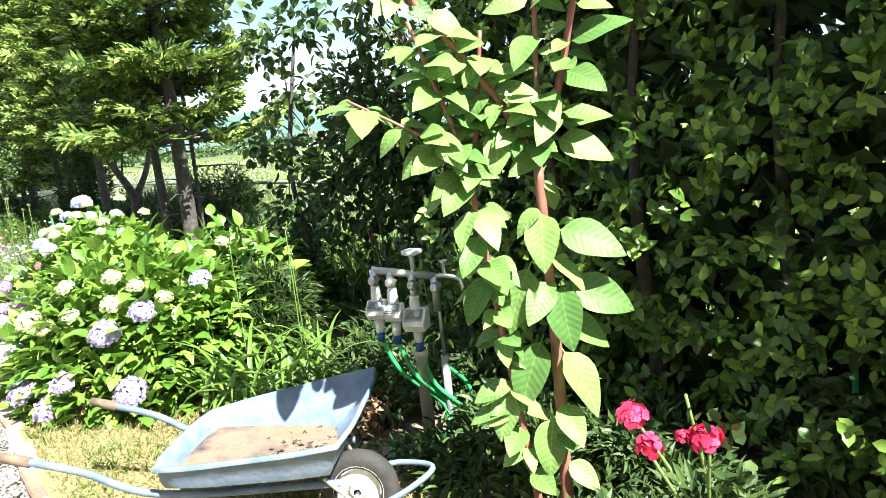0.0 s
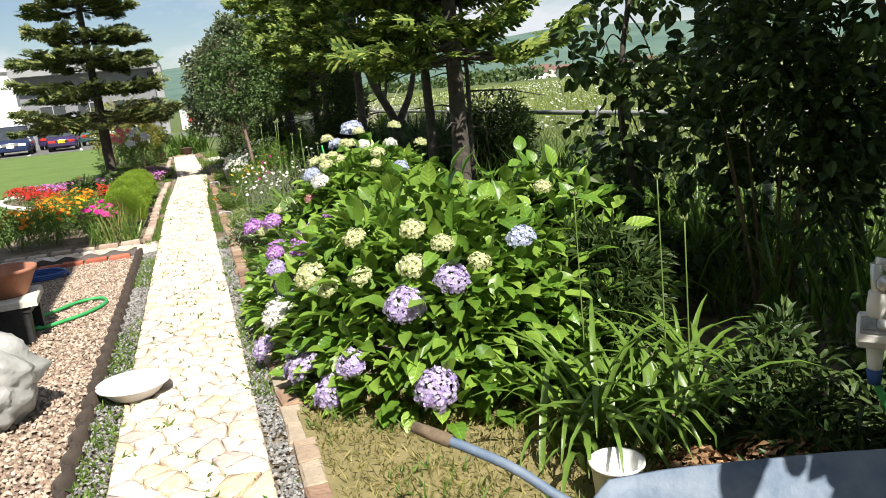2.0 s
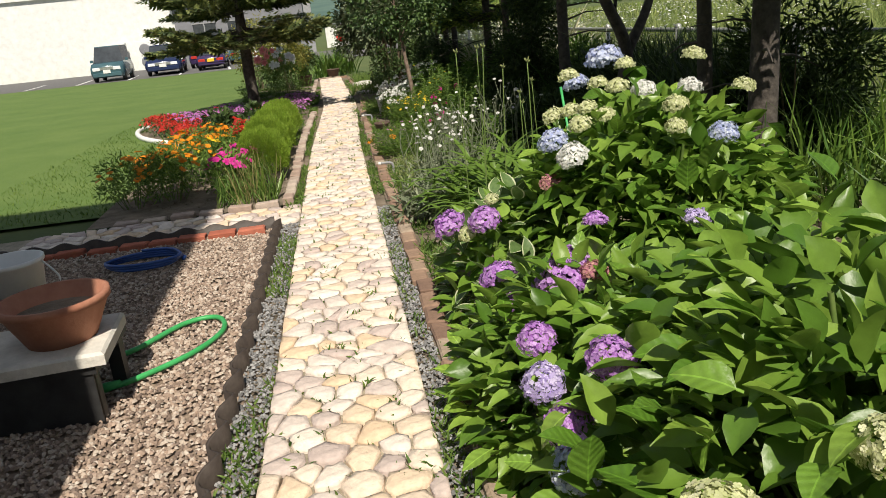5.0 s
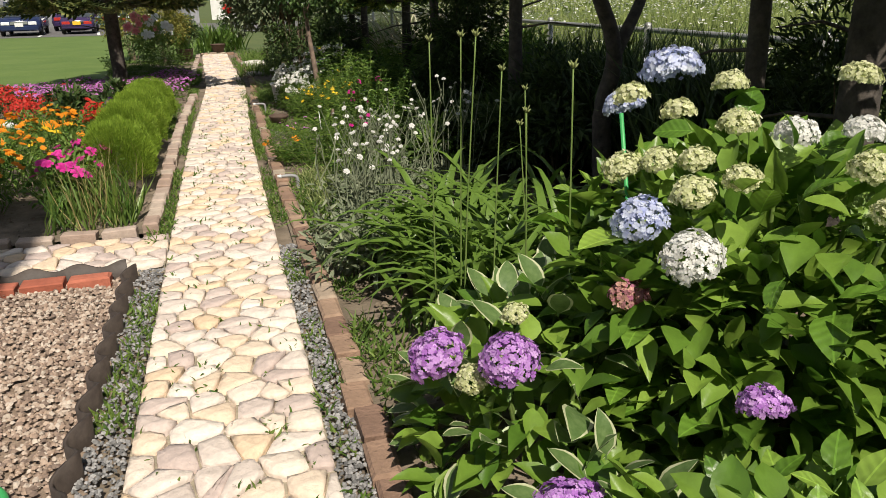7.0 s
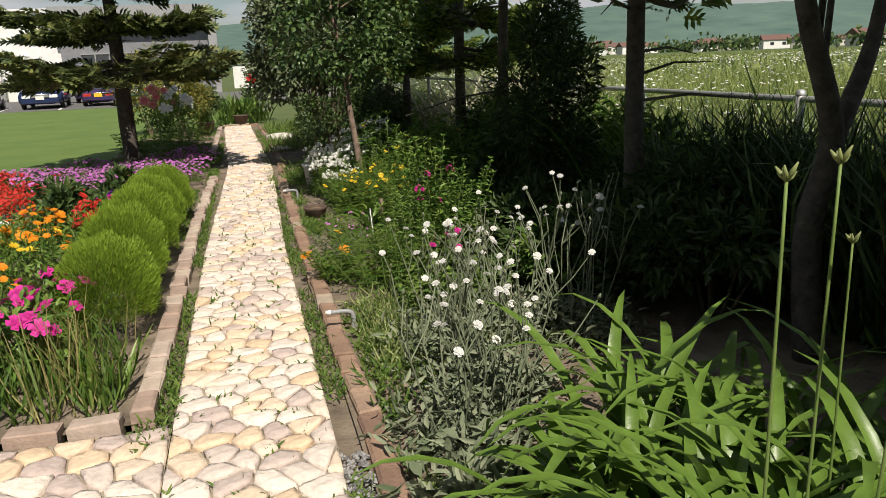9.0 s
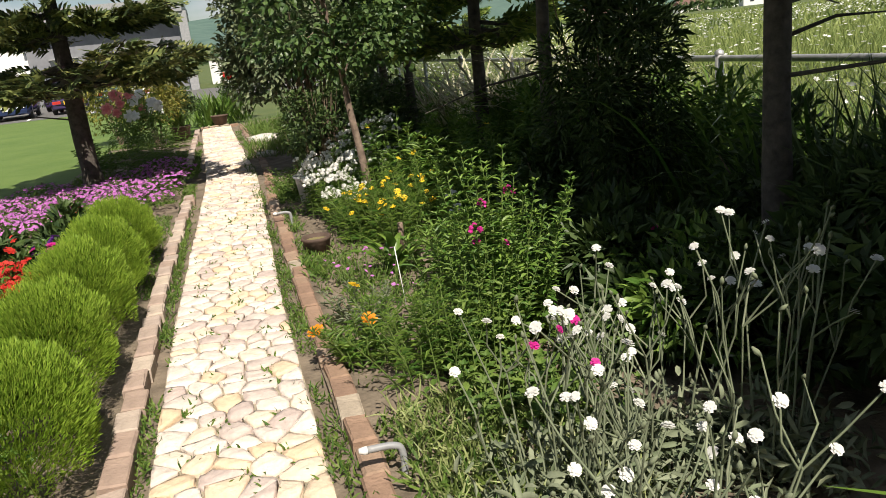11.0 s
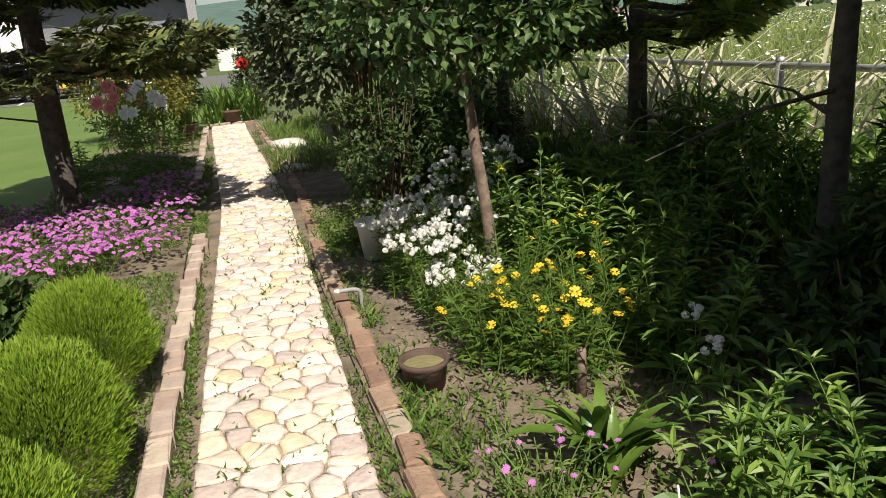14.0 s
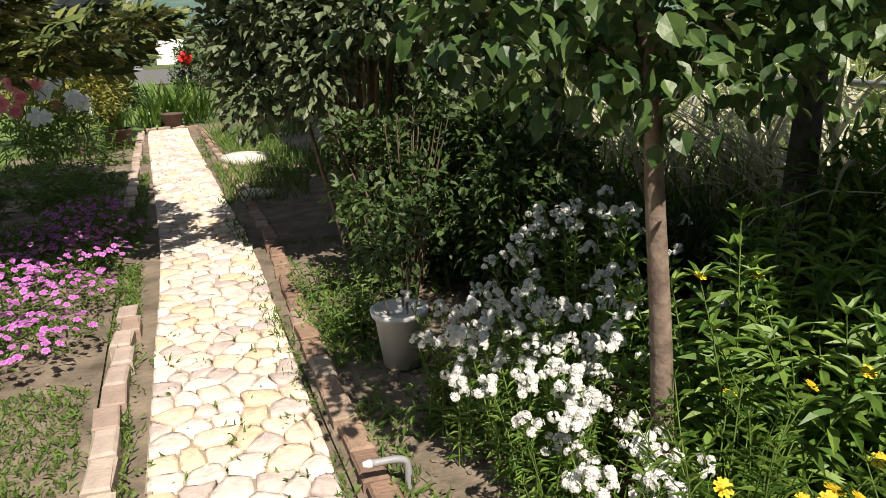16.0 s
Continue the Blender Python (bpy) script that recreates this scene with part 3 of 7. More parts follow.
car(-8.7, 46.2, 6, "carblue", 1.75, 4.4, 1.48, 1.15, "dark navy blue sedan parked facing the lawn", "plate")
car(-11.1, 44.8, 5, "carteal", 1.55, 3.4, 1.68, .85, "boxy dark teal mini van parked facing the lawn", "plate")
car(-6.3, 46.3, 4, "carpurple", 1.48, 3.4, 1.35, .5, "dark purple small car with a yellow plate", "plateyellow", True)
car(-5.0, 50.5, -3, "carteal", 1.5, 3.4, 1.5, .9, "dark green small car parked behind the lawn", "plate", True)
car(-3.4, 48.0, -3, "carwhite", 1.5, 3.4, 1.4, .9, "white small car parked behind the spruce", "plate", True)
car(-7.4, 51.0, 3, "carpurple", 1.55, 3.5, 1.6, .9, "dark wine-red small van in the back row", "plate", True)
for i in range(6):
    put("parking_line", mesh("parking_line", *box(-.06, .06, -2.4, 2.4, 0, .006), "whitepaint"), m=pose(-15.2 + 2.45 * i, 45.2, -.025, 0, 0, 8), label="painted white parking line", kind="structure", category="marking")


# ---- fence along the meadow ----
def fence():
    o = thing("chain_link_fence", 3.9, 0, -0.05, "weathered galvanised chain-link fence with a top rail", "fence")
    ys = np.arange(-4.3, 30, 2.2) + 0.35
    for y in ys:
        v, f = tube([(0, y, 0), (0, y, 1.15)], 0.032, 10)
        p = put("post", mesh("post", v, f, "galv", True), o)
        cv, cf = lathe([(.036, 0), (.036, .02), (.02, .035), (0, .04)], 10)
        put("cap", mesh("cap", cv, cf, "galv", True), p, pose(0, y, 1.15))
    v, f = tube([(0, -4.5, 1.12), (0, 30, 1.12)], 0.024, 8)
    put("rail", mesh("rail", v, f, "galv", True), o)
    b = Buf()
    s = 0.075
    n = int(34 / s)
    for k in range(n):
        for sg in (-1, 1):
            y0 = -4.4 + k * s
            z0, z1 = (0.06, 1.08) if sg > 0 else (1.08, 0.06)
            y1 = y0 + (1.02)
            w = 0.0022
            b.add([(-w, y0, z0), (w, y0, z0), (w, y1, z1), (-w, y1, z1)], [(0, 1, 2, 3)])
            b.add([(0, y0 - w, z0), (0, y0 + w, z0), (0, y1 + w, z1), (0, y1 - w, z1)], [(0, 1, 2, 3)])
    put("wire_mesh", b.mesh("wire_mesh", "galv"), o, kind="stuff")


fence()


# ---- grasses ----
def grass_patch(name, n, x0, x1, y0, y1, h0, h1, w, mat, label, lean=0.5, z=0.0, mask=None, kind="stuff", cat="grass"):
    P = np.stack([rnd(n, x0, x1), rnd(n, y0, y1), np.full(n, z)], 1)
    if mask is not None:
        P = P[np.array([mask(p[0], p[1]) for p in P])]
    n = len(P)
    D = np.stack([R.normal(0, lean, n), R.normal(0, lean, n), np.ones(n)], 1)
    N = np.stack([R.normal(0, 1, n), R.normal(0, 1, n), np.full(n, .3)], 1)
    V, F = scatter(P, D, N, rnd(n, h0, h1), w, T_BLADE)
    return put(name, mesh(name, V, F, mat), label=label, kind=kind, category=cat)


def patchy(s, t):
    return lambda x, y: noise.noise((x * s, y * s, 7.7)) > t


grass_patch("meadow_grass", 26000, 4.1, 26, -2, 40, .35, .85, .02, "fieldgrass", "tall pale green meadow grass behind the fence", .35, -.06)
grass_patch("meadow_grass", 14000, 20, 110, 0, 150, .5, .9, .12, "fieldgrass", "far pale meadow grass", .3, -.06)
# fence grass in the dark shrub green; its shade is put into the colour
grass_patch("shade_grass", 3000, 2.9, 3.75, 8.6, 11.4, .6, 1.3, .022, "shrub_leaf", "tall grass before the fence in a dark shaded green", .3, 0)
grass_patch("fence_grass", 9000, 2.9, 4.4, 3, 27, .3, 1.0, .018, "blade", "rank green grass along the fence", .4, 0)


def meadow_flowers():
    n = 9000
    x = 4.5 + 75 * R.random(n) ** 2
    P = np.stack([x, rnd(n, -1, 75), rnd(n, .55, .85)], 1)
    D = unit(np.stack([R.normal(0, 1, n), R.normal(0, 1, n), R.normal(0, .2, n)], 1))
    V, F = scatter(P, D, np.tile([0, 0, 1.0], (n, 1)) + R.normal(0, .3, (n, 3)), rnd(n, .018, .035) * (1 + x / 25), rnd(n, .018, .035) * (1 + x / 25), T_FIVE)
    put("meadow_flowers", mesh("meadow_flowers", V, F, "petal_white"), label="white wild flowers over the meadow", category="wildflowers", kind="stuff")


meadow_flowers()
grass_patch("dry_grass", 16000, .54, 1.8, -1.5, 4.2, .02, .075, .006, "drylblade", "short dry yellowish grass beside the wheelbarrow", .8, .02)
grass_patch("weeds", 4200, .54, 1.9, -1.5, 4.3, .03, .1, .01, "weed", "green weeds in the dry grass", .7, .02, patchy(2.2, .1))
grass_patch("strip_weeds", 3500, .325, .44, 1.5, 26, .015, .07, .009, "weed", "small weeds in the gravel strip", .7, -.01, patchy(1.7, .02))
grass_patch("strip_weeds", 7500, -.46, -.31, 3.5, 25, .012, .06, .009, "weed", "small weeds beside the stone path", .7, -.01, patchy(1.5, -.12))
grass_patch("lawn_edge", 3500, -4, -2.2, 10.6, 19, .02, .05, .008, "weed", "short lawn grass tufts", .6, -.03)


# ---- paving ----
def clip_cell(poly, px, py, qx, qy):
    """Cuts a polygon by the line half way between two points, keeping the side of the first."""
    mx, my, nx, ny = (px + qx) / 2, (py + qy) / 2, qx - px, qy - py
    out = []
    for i in range(len(poly)):
        a, b = poly[i], poly[(i + 1) % len(poly)]
        da = (a[0] - mx) * nx + (a[1] - my) * ny
        db = (b[0] - mx) * nx + (b[1] - my) * ny
        if da <= 0:
            out.append(a)
        if (da < 0 < db) or (db < 0 < da):
            t = da / (da - db)
            out.append((a[0] + t * (b[0] - a[0]), a[1] + t * (b[1] - a[1])))
    return out


def cells(x0, x1, y0, y1, s):
    """Irregular stone outlines that fill a strip."""
    cols = max(2, round((x1 - x0) / s))
    rows = max(2, round((y1 - y0) / (s * 0.9)))
    dx, dy = (x1 - x0) / cols, (y1 - y0) / rows
    pts = []
    for j in range(rows):
        for i in range(cols):
            pts.append((x0 + (i + .5 + (.25 if j % 2 else -.25)) * dx + R.normal(0, .3) * dx * .78, y0 + (j + .5) * dy + R.normal(0, .3) * dy * .95))
    for i, p in enumerate(pts):
        poly = [(x0, y0), (x1, y0), (x1, y1), (x0, y1)]
        for k in range(max(0, i - 3 * cols), min(len(pts), i + 3 * cols + 1)):
            if k != i and (pts[k][0] - p[0]) ** 2 + (pts[k][1] - p[1]) ** 2 < (2.6 * s) ** 2:
                poly = clip_cell(poly, *p, *pts[k])
        if len(poly) > 2:
            cx, cy = sum(a for a, _ in poly) / len(poly), sum(b for _, b in poly) / len(poly)
            yield cx, cy, [(a - cx, b - cy) for a, b in poly]


def stone(poly):
    """A low cushion of a stone with worn edges."""
    pts = []
    m = len(poly)
    for i in range(m):
        a, b, c = poly[i - 1], poly[i], poly[(i + 1) % m]
        pts.append((b[0] * .93 + .035 * (a[0] + c[0]), b[1] * .93 + .035 * (a[1] + c[1])))
        pts.append((.5 * (b[0] + c[0]), .5 * (b[1] + c[1])))
    size = sum(math.hypot(*p) for p in pts) / len(pts)
    V, F = [], []
    tilt = R.normal(0, .035, 2)
    top = R.normal(0, .0025)
    for k, z in ((1 - .0032 / size, -.026), (1 - .0058 / size, -.01), (.91, -.001), (.6, .004)):
        for a, b in pts:
            j = R.normal(0, .008) if k > .5 else 0
            V.append((a * (k + j), b * (k + j), z + top + tilt[0] * a + tilt[1] * b + R.normal(0, .0028)))
    m = len(pts)
    for r in range(3):
        for i in range(m):
            F.append((r * m + i, r * m + (i + 1) % m, (r + 1) * m + (i + 1) % m, (r + 1) * m + i))
    F.append(tuple(3 * m + i for i in range(m)))
    return V, F


def bend(x, y):
    """The path swings a little to the right and narrows at its far end."""
    t = max(0.0, y - 13.0)
    s = 0.11 * min(t / 5, 1) if y < 19 else max(0.11 - 0.025 * (y - 19), -.06)
    return x + s


def paving():
    o = put("stone_path", mesh("stone_path", *box(-.315, .33, -4, 13.2, -.05, -.02), "mortar"), label="garden path of cream, ochre and grey moulded stones", category="path", kind="structure")
    V, F = [], []
    ys = np.linspace(13.2, 26.9, 40)
    for y in ys:
        V += [(bend(-.315, y), y, -.02), (bend(.33, y), y, -.02)]
    F = [(2 * i, 2 * i + 1, 2 * i + 3, 2 * i + 2) for i in range(39)]
    put("bedding", mesh("bedding", V, F, "mortar"), o)
    put("bedding", mesh("bedding", *box(-6, -.319, 9.33, 9.98, -.05, -.02), "mortar"), o)
    rest = Buf()
    count = 0
    for x0, x1, y0, y1 in ((-.315, .33, -4, 26.9), (-2.6, -.319, 9.33, 9.96)):
        for cx, cy, poly in cells(x0, x1, y0, y1, .136):
            v, f = stone(poly)
            if 4.3 < cy < 12.9 and cx > -1.2 and count < 300:
                count += 1
                put("paving_stone", mesh("paving_stone", v, f, "stone", True), o, pose(cx, cy, 0))
            else:
                v = np.array(v) + np.array([bend(cx, cy) if x0 > -1 else cx, cy, 0])
                rest.add(v, f)
    put("paving_stones", rest.mesh("paving_stones", "stone_rest", True), o, kind="stuff")
    grass_patch("joint_weeds", 8500, -.31, .32, 3, 17, .015, .06, .011, "weed", "tiny weeds in the path joints", 1.0, -.018, lambda x, y: noise.noise((x * 8, y * 8, 1.1)) > .23)
    grass_patch("strip_weeds", 3000, .335, .43, 3, 19, .012, .07, .008, "weed", "low weeds in the strip beside the path", .9, -.02, patchy(3.1, -.08))
    grass_patch("strip_weeds", 1500, -.4, -.325, 10, 19, .012, .07, .008, "weed", "low weeds in the strip beside the path", .9, -.02, patchy(3.1, -.12))
    grass_patch("edge_weeds", 3000, .53, .66, 4, 17, .02, .1, .009, "weed", "low weeds against the brick edging", .8, -.01, patchy(2.3, .02))


def bricks():
    meshes = {}
    for mat in ("brick", "palebrick", "redbrick"):
        for k in range(3):
            v, f = box(-.049, .049, -.103, .103, -.06, .035, .006 + .003 * k)
            v = np.array(v) + R.normal(0, .0015, (len(v), 3))
            meshes[mat, k] = mesh("brick", v, f, mat)

    def row(o, pts, mat, step=.214):
        p = [Vector(q) for q in pts]
        for a, b in zip(p, p[1:]):
            n = max(1, int((b - a).length / step))
            ang = math.degrees(math.atan2(b.y - a.y, b.x - a.x)) - 90
            for i in range(n):
                c = a + (b - a) * ((i + .5) / n)
                put("brick", meshes[mat, int(R.integers(0, 3))], o, pose(c.x + R.normal(0, .007), c.y, c.z + R.normal(0, .006), R.normal(0, 1.4), R.normal(0, 2.2), ang + R.normal(0, 1.8)))

    o = thing("brick_edging", .48, 0, 0, "weathered brown brick edging along the planting", "edging", kind="structure")
    row(o, [(0, -2, -.012), (0, 13, -.012), (.03, 16.8, -.012), (.11, 18.6, -.012), (.1, 21, -.012), (0, 26.5, -.012)], "brick")
    o = thing("brick_edging", -.435, 0, 0, "pale sun-bleached brick edging of the flower bed", "edging", kind="structure")
    row(o, [(0, 10.05, .01), (0, 14, .01), (.07, 17.5, 0)], "palebrick")
    row(o, [(-1.55, 10.04, -.02), (-.06, 10.04, 0)], "palebrick")
    row(o, [(-.03, 20.4, 0), (-.05, 26.6, 0)], "palebrick")
    o = thing("brick_edging", 0, 26.98, 0, "row of bricks across the end of the path", "edging", kind="structure")
    row(o, [(-.45, 0, 0), (.45, 0, 0)], "brick")
    o = thing("brick_edging", 0, 9.27, 0, "low red brick border of the gravel bed", "edging", kind="structure")
    row(o, [(-2.6, -.12, -.005), (-.56, -.12, -.005)], "redbrick")


def wave_edging():
    """Upright corrugated border strip between gravel and path."""
    def strip(pts, amp, name, label):
        V, F = [], []
        for i, (x, y, nx, ny) in enumerate(pts):
            w = amp * math.sin(i * 0.55)
            z = .07 + .014 * math.sin(i * .55 + .7)
            for th in (-.006, .006):
                V += [(x + nx * (w + th), y + ny * (w + th), -.05), (x + nx * (w + th), y + ny * (w + th), z)]
        for i in range(len(pts) - 1):
            k = 4 * i
            F += [(k, k + 4, k + 5, k + 1), (k + 2, k + 3, k + 7, k + 6), (k + 1, k + 5, k + 7, k + 3)]
        put(name, mesh(name, V, F, "edging", True), label=label, category="edging", kind="structure")

    strip([(-.475, y, 1, 0) for y in np.arange(-3, 9.2, .02)], .03, "border_strip", "dark brown wavy plastic border strip")
    strip([(x, 9.24, 0, 1) for x in np.arange(-2.6, -.48, .02)], .008, "border_strip", "dark brown wavy plastic border strip")


def pebbles(name, n, x0, x1, y0, y1, s0, s1, mat, label, z=-.012):
    t = np.array([(1, 0, 0), (.35, .9, 0), (-.8, .55, 0), (-.85, -.5, 0), (.3, -.95, 0), (.45, .3, .62), (-.4, .15, .68), (.05, -.5, .6)])
    f = np.array([(0, 1, 5), (1, 2, 6), (1, 6, 5), (2, 3, 6), (3, 4, 7), (3, 7, 6), (4, 0, 5), (4, 5, 7), (5, 6, 7)])
    P = np.stack([rnd(n, x0, x1), rnd(n, y0, y1), z + R.random(n) * .012], 1)
    a = rnd(n, 0, 6.283)
    D = np.stack([np.cos(a), np.sin(a), R.normal(0, .25, n)], 1)
    N = np.stack([R.normal(0, .25, n), R.normal(0, .25, n), np.ones(n)], 1)
    s = rnd(n, s0, s1)
    V, F = scatter(P, D, N, s, s * rnd(n, .6, 1), (t, f))
    put(name, mesh(name, V, F, mat, False), label=label, category="gravel", kind="stuff")


pebbles("pebbles", 52000, -2.6, -.49, 3.0, 9.2, .007, .0165, "pebble", "rounded reddish and beige pebbles")
pebbles("pebbles", 3200, .33, .43, 2, 9.5, .006, .013, "greypebble", "fine grey gravel strip beside the path", -.015)
pebbles("pebbles", 4500, -.46, -.32, 2, 9.3, .006, .013, "greypebble", "fine grey gravel strip beside the path", -.015)


# ---- plants ----
def leaf_mesh(name, mat, L, W, curl=.22, fold=.16, n=6, tip=1.0, ripple=.012, stalk=.12, edge=None):
    """A broad leaf along +y with a folded midrib, drooping tip and a short stalk."""
    V, F = [], []
    for i in range(n + 1):
        t = i / n
        w = W * .5 * (math.sin(math.pi * min(1, t ** .72)) ** .8 if 0 < t < 1 else 0.0) * (1 if t < .6 else tip + (1 - tip) * (1 - t) / .4)
        y = L * (stalk + t)
        z = -curl * L * t * t + .1 * L * t
        for s in (-1, -.78, 0, .78, 1) if edge else (-1, -.5, 0, .5, 1):
            V.append((s * w, y, z + fold * abs(s) * w + ripple * L * math.sin(9 * t + 2 * s) * abs(s)))
    for i in range(n):
        for k in range(4):
            a = i * 5 + k
            F.append((a, a + 1, a + 6, a + 5))
    k = len(V)
    V += [(-.004, 0, 0), (.004, 0, 0), (.004, L * stalk, 0), (-.004, L * stalk, 0)]
    F.append((k, k + 1, k + 2, k + 3))
    return mesh(name, V, F, [mat, edge], True, [1 if j % 4 in (0, 3) else 0 for j in range(4 * n)] + [0]) if edge else mesh(name, V, F, mat, True)


def turn(p, d, roll=0.0):
    """A pose at p whose +y points along d."""
    d = Vector(d).normalized()
    q = d.to_track_quat("Y", "Z")
    return Matrix.Translation(p) @ q.to_matrix().to_4x4() @ pose(0, 0, 0, 0, roll, 0)


HYD = [leaf_mesh("leaf", "hyd_leaf", l, w, c, .3) for l, w, c in ((.15, .098, .35), (.175, .11, .2), (.125, .085, .45))]
SMALL_HYD = [leaf_mesh("leaf", "hyd_leaf", l, w, c) for l, w, c in ((.105, .062, .3), (.12, .07, .15), (.085, .055, .4))]
VARI = [leaf_mesh("leaf", "vari_leaf", l, w, c, edge="leaf_edge") for l, w, c in ((.15, .085, .3), (.13, .08, .15))]


def mophead(mat, r, n=460, lace=False):
    d = ball_dirs(n, -.25)
    if lace:
        d = d * np.array([1, 1, .25])
    P = d * r * np.array([1, 1, .8]) * R.choice([1.05, .97, .86], (n, 1)) * np.array([[1 + .22 * noise.noise((p[0] * 2.2, p[1] * 2.2, p[2] * 2.2 + r * 90))] for p in d])
    T = np.cross(d, R.normal(0, 1, (n, 3)))
    s = rnd(n, .1, .15) * r
    V, F = scatter(P, T, d + R.normal(0, .42, (n, 3)), s, s, T_FLORET)
    return mesh("flower_head", V, F, mat)


HEADS = {}
for kind_, mat_, r_ in (("violet", "petal_violet", .08), ("lime", "petal_lime", .058), ("white", "petal_white", .08), ("blue", "petal_blue", .085), ("mauve", "petal_mauve", .075), ("pink", "petal_pink", .062)):
    HEADS[kind_] = [mophead(mat_, r_), mophead(mat_, r_ * .95)]


def hydrangea(x, y, radii, n_leaf, heads, label, leaves=None, fill="hyd_fill", n_fill=3200, waist=1.0):
    """heads: kind, place in the world, size."""
    leaves = leaves or HYD
    o = thing("hydrangea", x, y, 0, label, "hydrangea", "hydrangeas beside the path")
    for k in range(14):
        a, t = R.uniform(0, 6.28), R.uniform(.2, .9)
        e = Vector((math.cos(a) * radii[0] * t, math.sin(a) * radii[1] * t, radii[2] * math.sqrt(max(.1, 1 - t * t)) * .9))
        put("stem", mesh("stem", *tube(arc([(e.x * .25, e.y * .25, -.02), (e.x * .7, e.y * .7, e.z * .5), e], 4), .007, 5, False), "greenstem", True), o)
    d = ball_dirs(n_fill, .02)
    P = d * np.array(radii) * (0.5 + .48 * R.random((n_fill, 1)) ** .5)
    D = unit(d * np.array([1, 1, .3]) + R.normal(0, .45, (n_fill, 3)))
    P[:, :2] *= (waist + (1 - waist) * np.minimum(1, P[:, 2:] / .75))
    V, F = scatter(P, D, np.tile([0, 0, 1.0], (n_fill, 1)) + R.normal(0, .35, (n_fill, 3)), rnd(n_fill, .08, .15), rnd(n_fill, .05, .085), T_OVAL)
    put("inner_leaves", mesh("inner_leaves", V, F, fill, True), o, kind="stuff")
    d = ball_dirs(n_leaf, .03)
    for q in d:
        bump = 1 + .13 * noise.noise((q[0] * 4, q[1] * 4, q[2] * 4 + x))
        p = Vector(q * np.array(radii) * bump * R.uniform(.86, 1.04))
        narrow = waist + (1 - waist) * min(1, p.z / .75)
        p.x, p.y = p.x * narrow, p.y * narrow
        out = Vector((q[0], q[1], q[2] * .35)) + Vector(R.normal(0, .38, 3))
        out.z += R.uniform(-.2, .5)
        put("leaf", leaves[int(R.integers(0, len(leaves)))], o, turn(p, out, R.normal(0, 14)) @ Matrix.Scale(R.uniform(.62, 1.02), 4))
    for kind, hx, hy, hz, s in heads:
        p = Vector((hx - x, hy - y, hz))
        n = Vector((p.x / radii[0] ** 2, p.y / radii[1] ** 2, p.z / radii[2] ** 2)).normalized() * .6 + Vector((0, 0, .5))
        q = n.to_track_quat("Z", "Y").to_matrix().to_4x4()
        h = put("flower_head", HEADS[kind][int(R.integers(0, 2))], o, Matrix.Translation(p) @ q @ Matrix.Scale(s, 4), label={"violet": "pale violet flower head", "lime": "young lime-green flower head", "white": "white flower head", "blue": "pale blue flower head", "mauve": "mauve flower head", "pink": "fading pink flower head"}[kind])
    return o


hydrangea(1.35, 4.65, (.85, 1.2, .98), 300, [
    ("violet", .57, 4.25, .19, 1.1), ("violet", .66, 4.0, .12, 1.0), ("violet", .75, 3.88, .28, .9), ("violet", 1.0, 3.78, .53, 1.15), ("violet", 1.22, 3.74, .62, 1.0),
    ("violet", 1.04, 3.55, .22, 1.1), ("violet", .44, 4.83, .12, .9), ("white", .52, 4.6, .37, 1.1), ("lime", .68, 4.34, .6, 1.3), ("lime", .74, 4.2, .56, .9),
    ("lime", .87, 4.04, .63, 1.0), ("lime", 1.08, 3.87, .68, 1.15), ("lime", 1.13, 4.0, .82, 1.05), ("lime", .9, 4.22, .78, 1.0), ("lime", 1.23, 3.88, .76, .9), ("lime", 1.36, 3.76, .68, .85)], "large green hydrangea bush with violet and lime heads")
hydrangea(1.0, 5.7, (.58, .72, .6), 240, [
    ("violet", .58, 5.1, .5, .75), ("mauve", .6, 5.23, .57, .7), ("mauve", .72, 4.95, .62, .8), ("mauve", .62, 5.0, .42, .9), ("blue", .6, 4.9, .36, .8), ("mauve", .85, 5.82, .5, 1.3), ("mauve", .9, 5.9, .55, .9),
    ("pink", .95, 5.75, .55, .8), ("mauve", .7, 6.25, .4, 1.0), ("mauve", 1.11, 6.2, .6, .7), ("violet", 1.5, 6.1, .58, .7)], "smaller hydrangea with mauve heads near the brick edging", SMALL_HYD, n_fill=1100)
hydrangea(1.62, 6.85, (.85, .95, 1.02), 240, [
    ("lime", 1.33, 7.19, 1.1, .9), ("lime", 1.47, 7.14, 1.05, .9), ("lime", 1.58, 7.05, 1.14, .9), ("lime", 1.46, 6.83, 1.06, .9), ("white", 1.53, 6.69, 1.05, .7),
    ("lime", 1.84, 6.83, 1.17, .9), ("white", 1.76, 6.7, 1.04, .65), ("lime", 1.6, 6.5, .99, 1.0), ("lime", 2.0, 6.65, 1.02, .9), ("lime", 1.17, 6.93, .94, 1.0), ("lime", 1.23, 6.85, .97, .8),
    ("lime", 1.28, 6.75, .99, .8), ("lime", 1.21, 6.65, .93, .9), ("lime", 1.31, 6.6, .97, .8), ("blue", 1.09, 6.69, .86, .8), ("white", 1.12, 6.5, .82, .9), ("lime", 1.54, 6.37, .92, .8), ("blue", 1.72, 6.3, .88, .7),
    ("blue", 1.6, 7.4, 1.15, 1.1), ("blue", 1.45, 7.45, 1.03, .8)], "tall hydrangea bush with lime and pale blue heads", waist=.6)
